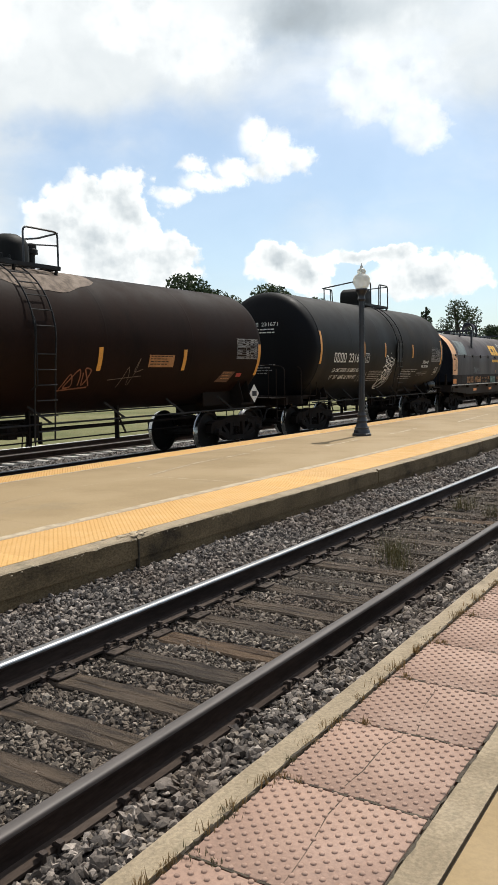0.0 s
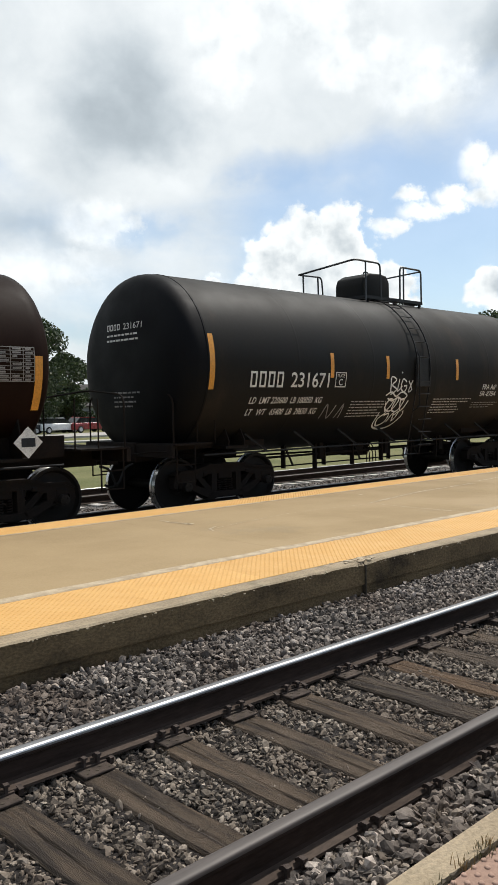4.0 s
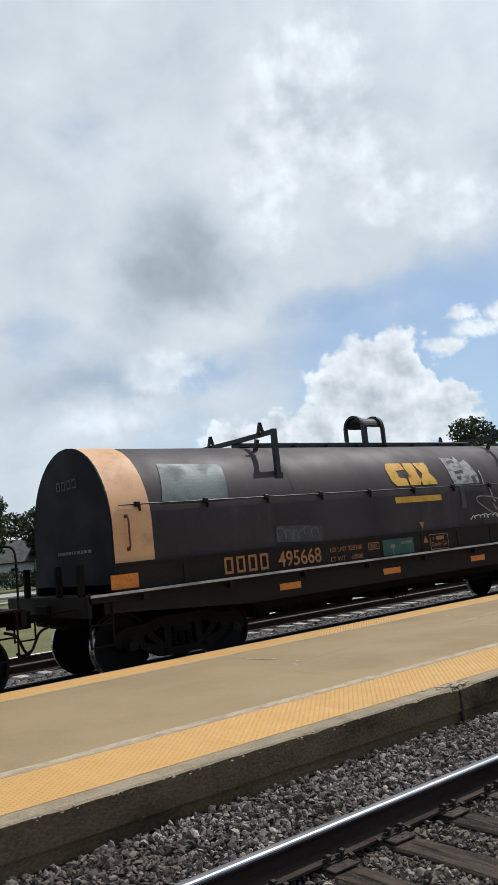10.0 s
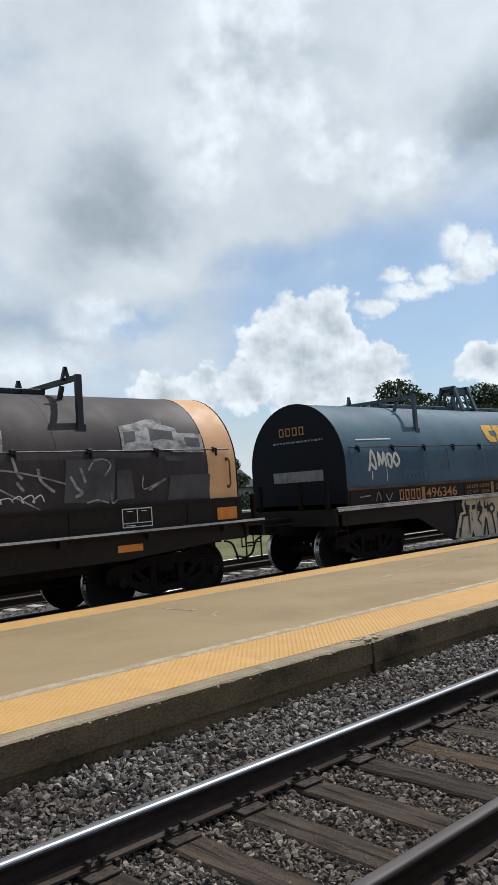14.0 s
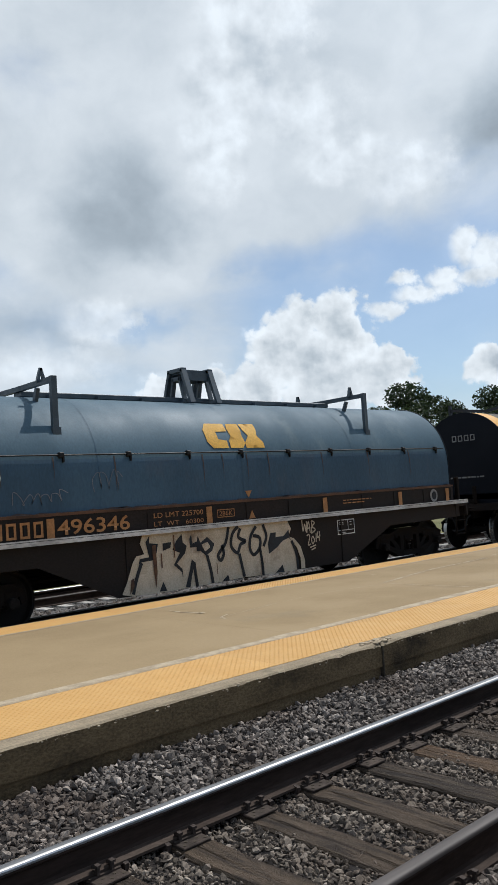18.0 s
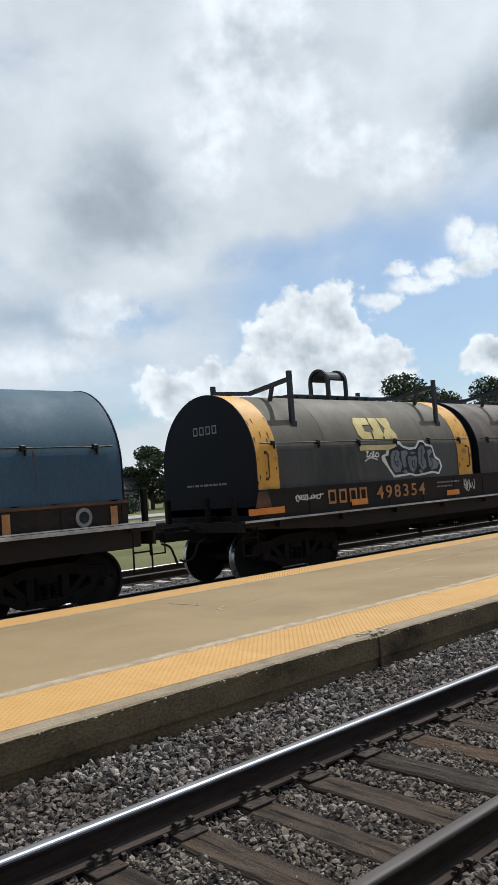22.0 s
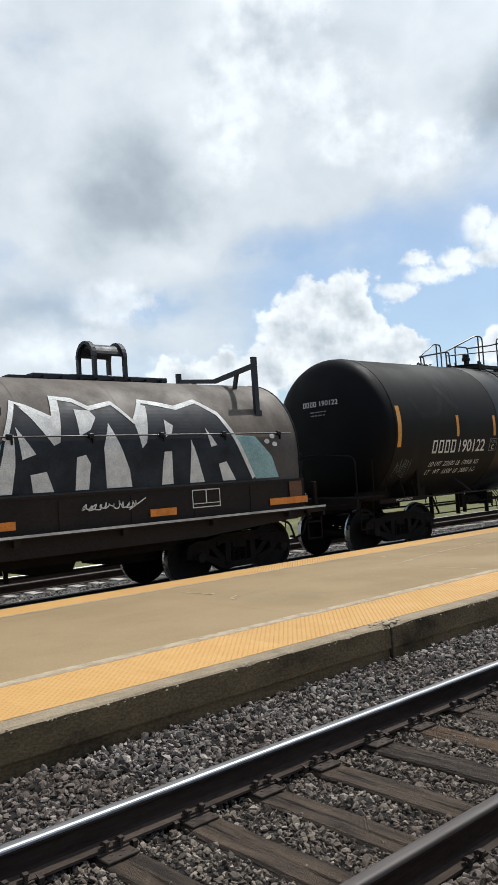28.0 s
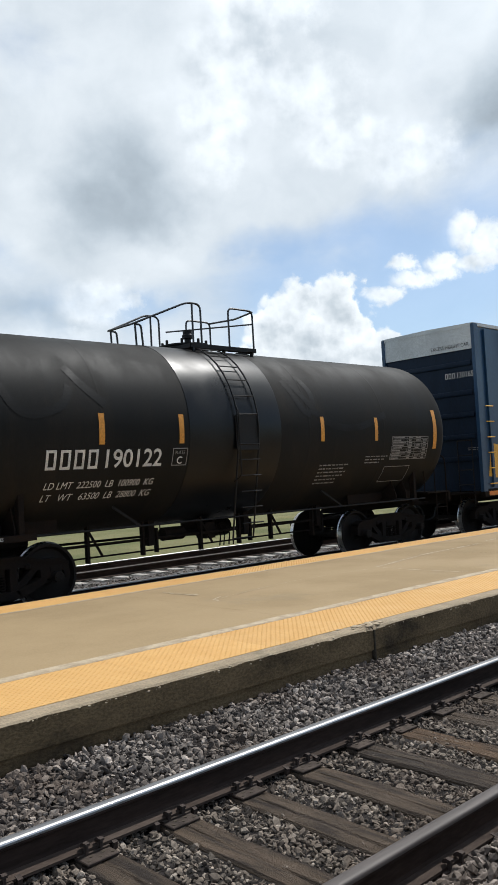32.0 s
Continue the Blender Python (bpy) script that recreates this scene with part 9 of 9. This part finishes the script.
# ---- ballast stones ----
def stone_field(name, zones, seed, label, m="stones"):
    """Loose angular stones, in one mesh: zones of x, y and stones a square metre and size."""
    rng = np.random.default_rng(seed)
    t = (1 + 5 ** 0.5) / 2
    base = np.array([(-1, t, 0), (1, t, 0), (-1, -t, 0), (1, -t, 0), (0, -1, t), (0, 1, t), (0, -1, -t), (0, 1, -t), (t, 0, -1), (t, 0, 1), (-t, 0, -1), (-t, 0, 1)]) / math.sqrt(1 + t * t)
    tri = np.array([(0, 11, 5), (0, 5, 1), (0, 1, 7), (0, 7, 10), (0, 10, 11), (1, 5, 9), (5, 11, 4), (11, 10, 2), (10, 7, 6), (7, 1, 8), (3, 9, 4), (3, 4, 2), (3, 2, 6), (3, 6, 8), (3, 8, 9), (4, 9, 5), (2, 4, 11), (6, 2, 10), (8, 6, 7), (9, 8, 1)])
    verts, faces, total = [], [], 0
    for x0, x1, y0, y1, per, size in zones:
        n = int((x1 - x0) * (y1 - y0) * per)
        p = np.stack([rng.uniform(x0, x1, n), rng.uniform(y0, y1, n), np.zeros(n)], 1)
        for i in range(n):
            p[i, 2] = bed_height(p[i, 0], p[i, 1])
        s = size * np.minimum(rng.lognormal(0, 0.38, n), 1.9)
        axes = rng.uniform(0.6, 1.4, (n, 3))
        axes[:, 2] *= rng.uniform(0.4, 0.8, n)
        jag = rng.uniform(0.6, 1.3, (n, 12, 1))
        q = rng.normal(size=(n, 4)) * (1.0, 0.55, 0.55, 1.0)
        q /= np.linalg.norm(q, axis=1)[:, None]
        w, x, y, z = q.T
        rot = np.stack([1 - 2 * (y * y + z * z), 2 * (x * y - z * w), 2 * (x * z + y * w), 2 * (x * y + z * w), 1 - 2 * (x * x + z * z), 2 * (y * z - x * w), 2 * (x * z - y * w), 2 * (y * z + x * w), 1 - 2 * (x * x + y * y)], 1).reshape(n, 3, 3)
        v = np.einsum("nij,nkj->nki", rot, base[None] * jag * axes[:, None, :]) * s[:, None, None]
        v += (p + np.stack([np.zeros(n), np.zeros(n), s * rng.uniform(-0.55, 0.8, n)], 1))[:, None, :]
        verts.append(v.reshape(-1, 3))
        faces.append((tri[None] + (np.arange(n) * 12)[:, None, None]).reshape(-1, 3) + total)
        total += n * 12
    me = mesh_from(name, np.concatenate(verts), np.concatenate(faces), M[m])
    return tagged(new(name, me), label, "ballast", kind="stuff")


def bays(x0, x1, per, size):
    """Zones between the ties of the near track."""
    out = []
    k = 0
    while True:
        x = -2.0 + 0.53 * k
        k += 1
        if x > x1:
            return out
        if x >= x0:
            out.append((x + 0.128, x + 0.402, -1.25, 1.25, per, size))


stone_field("ballast_stones", [(0.5, 9, 0.98, 1.92, 2000, 0.0170), (9, 18, 0.98, 1.92, 1350, 0.021), (18, 40, 0.98, 1.9, 300, 0.038), (1.0, 6, -1.57, -0.83, 1700, 0.0196), (6, 12, -1.57, -0.83, 1250, 0.023), (12, 24, -1.57, -0.83, 520, 0.032), (1.0, 8, 0.86, 1.0, 1000, 0.017), (-8, 0.5, 0.9, 1.92, 420, 0.032), (-8, 1.0, -1.57, -0.85, 420, 0.032)], 11, "loose crushed grey granite ballast beside the rails")
stone_field("ballast_stones", bays(0.9, 9, 2100, 0.0138) + bays(9, 22, 1100, 0.018) + [(0.9, 10, -0.66, 0.66, 260, 0.0110)] + [(-6.112 + 0.53 * k, -5.838 + 0.53 * k, -0.85, 0.9, 620, 0.023) for k in range(13)], 12, "brown-stained ballast between and on the ties", "stones_brown")
stone_field("ballast_stones", [(3, 40, 9.9, 11.4, 60, 0.022), (3, 40, 11.4, 12.42, 150, 0.022), (3, 40, 12.42, 12.95, 60, 0.016), (3, 40, 13.1, 14.4, 40, 0.02)], 13, "loose pale ballast along the far siding")

# ---- what moves ----
# seconds and metres travelled by the train
ROLL = [(0, -0.68), (0.5, -2.30), (1, -3.97), (1.5, -5.66), (2, -7.34), (2.5, -8.98), (3, -10.61), (3.5, -12.25), (4, -13.93), (4.5, -15.60), (5, -17.25), (5.5, -18.86), (6, -20.38), (6.5, -21.84), (7, -23.25), (7.5, -24.66), (8, -26.05), (8.5, -27.44), (9, -28.81), (9.5, -30.18), (10, -31.51), (10.5, -32.81), (11, -34.13), (11.5, -35.45), (12, -36.77), (12.5, -38.08), (13, -39.39), (13.5, -40.71), (14, -42.05), (14.5, -43.39), (15, -44.73), (15.5, -46.05), (16, -47.36), (16.5, -48.65), (17, -49.93), (17.5, -51.20), (18, -52.43), (18.5, -53.62), (19, -54.83), (19.5, -56.04), (20, -57.25), (20.5, -58.45), (21, -59.65), (21.5, -60.90), (22, -62.18), (22.5, -63.46), (23, -64.74), (23.5, -66.01), (24, -67.33), (24.5, -68.68), (25, -70.04), (25.5, -71.39), (26, -72.71), (26.5, -73.99), (27, -75.25), (27.5, -76.50), (28, -77.76), (28.5, -79.03), (29, -80.31), (29.5, -81.58), (30, -82.83), (30.5, -84.05), (31, -85.24), (31.5, -86.43), (32, -87.62)]


def rolled(t):
    """Metres travelled, on a smooth curve through the rows."""
    i = min(max(int(t / 0.5), 0), len(ROLL) - 2)
    p0, p1, p2, p3 = (ROLL[min(max(i + j, 0), len(ROLL) - 1)][1] for j in (-1, 0, 1, 2))
    u = t / 0.5 - i
    return 0.5 * (2 * p1 + (p2 - p0) * u + (2 * p0 - 5 * p1 + 4 * p2 - p3) * u * u + (3 * p1 - p0 - 3 * p2 + p3) * u ** 3)


def true_size(car, long):
    """Bring a car and its parts to their true size; its bogies keep their own length."""
    gear = set(GEAR.values())
    for ob in car.children_recursive:
        ob.location = ob.location * SIZE
        if ob.parent == car:
            ob.location.x *= long
        if ob.data not in DONE:
            DONE.append(ob.data)
            k = 1.0 if ob.data in gear else long
            ob.data.transform(Matrix.Diagonal((SIZE * k, SIZE, SIZE, 1)))


DONE = []
for car, _, long in CARS:
    true_size(car, long)


def motions():
    for car, s, _ in CARS:
        walk(car, [(t, pose((s + d) * SIZE, TRACK_Y, LIFT)) for t, d in ROLL])
    steps = [n * 4 / 30 for n in range(241)]
    for w, q in WHEELSETS:
        walk(w, [(t, pose(q * SIZE, 0, AXLE_Z * SIZE, 0, math.degrees(rolled(min(t, 32.0)) / WHEEL_R), 0)) for t in steps if t <= 32.001])


motions()
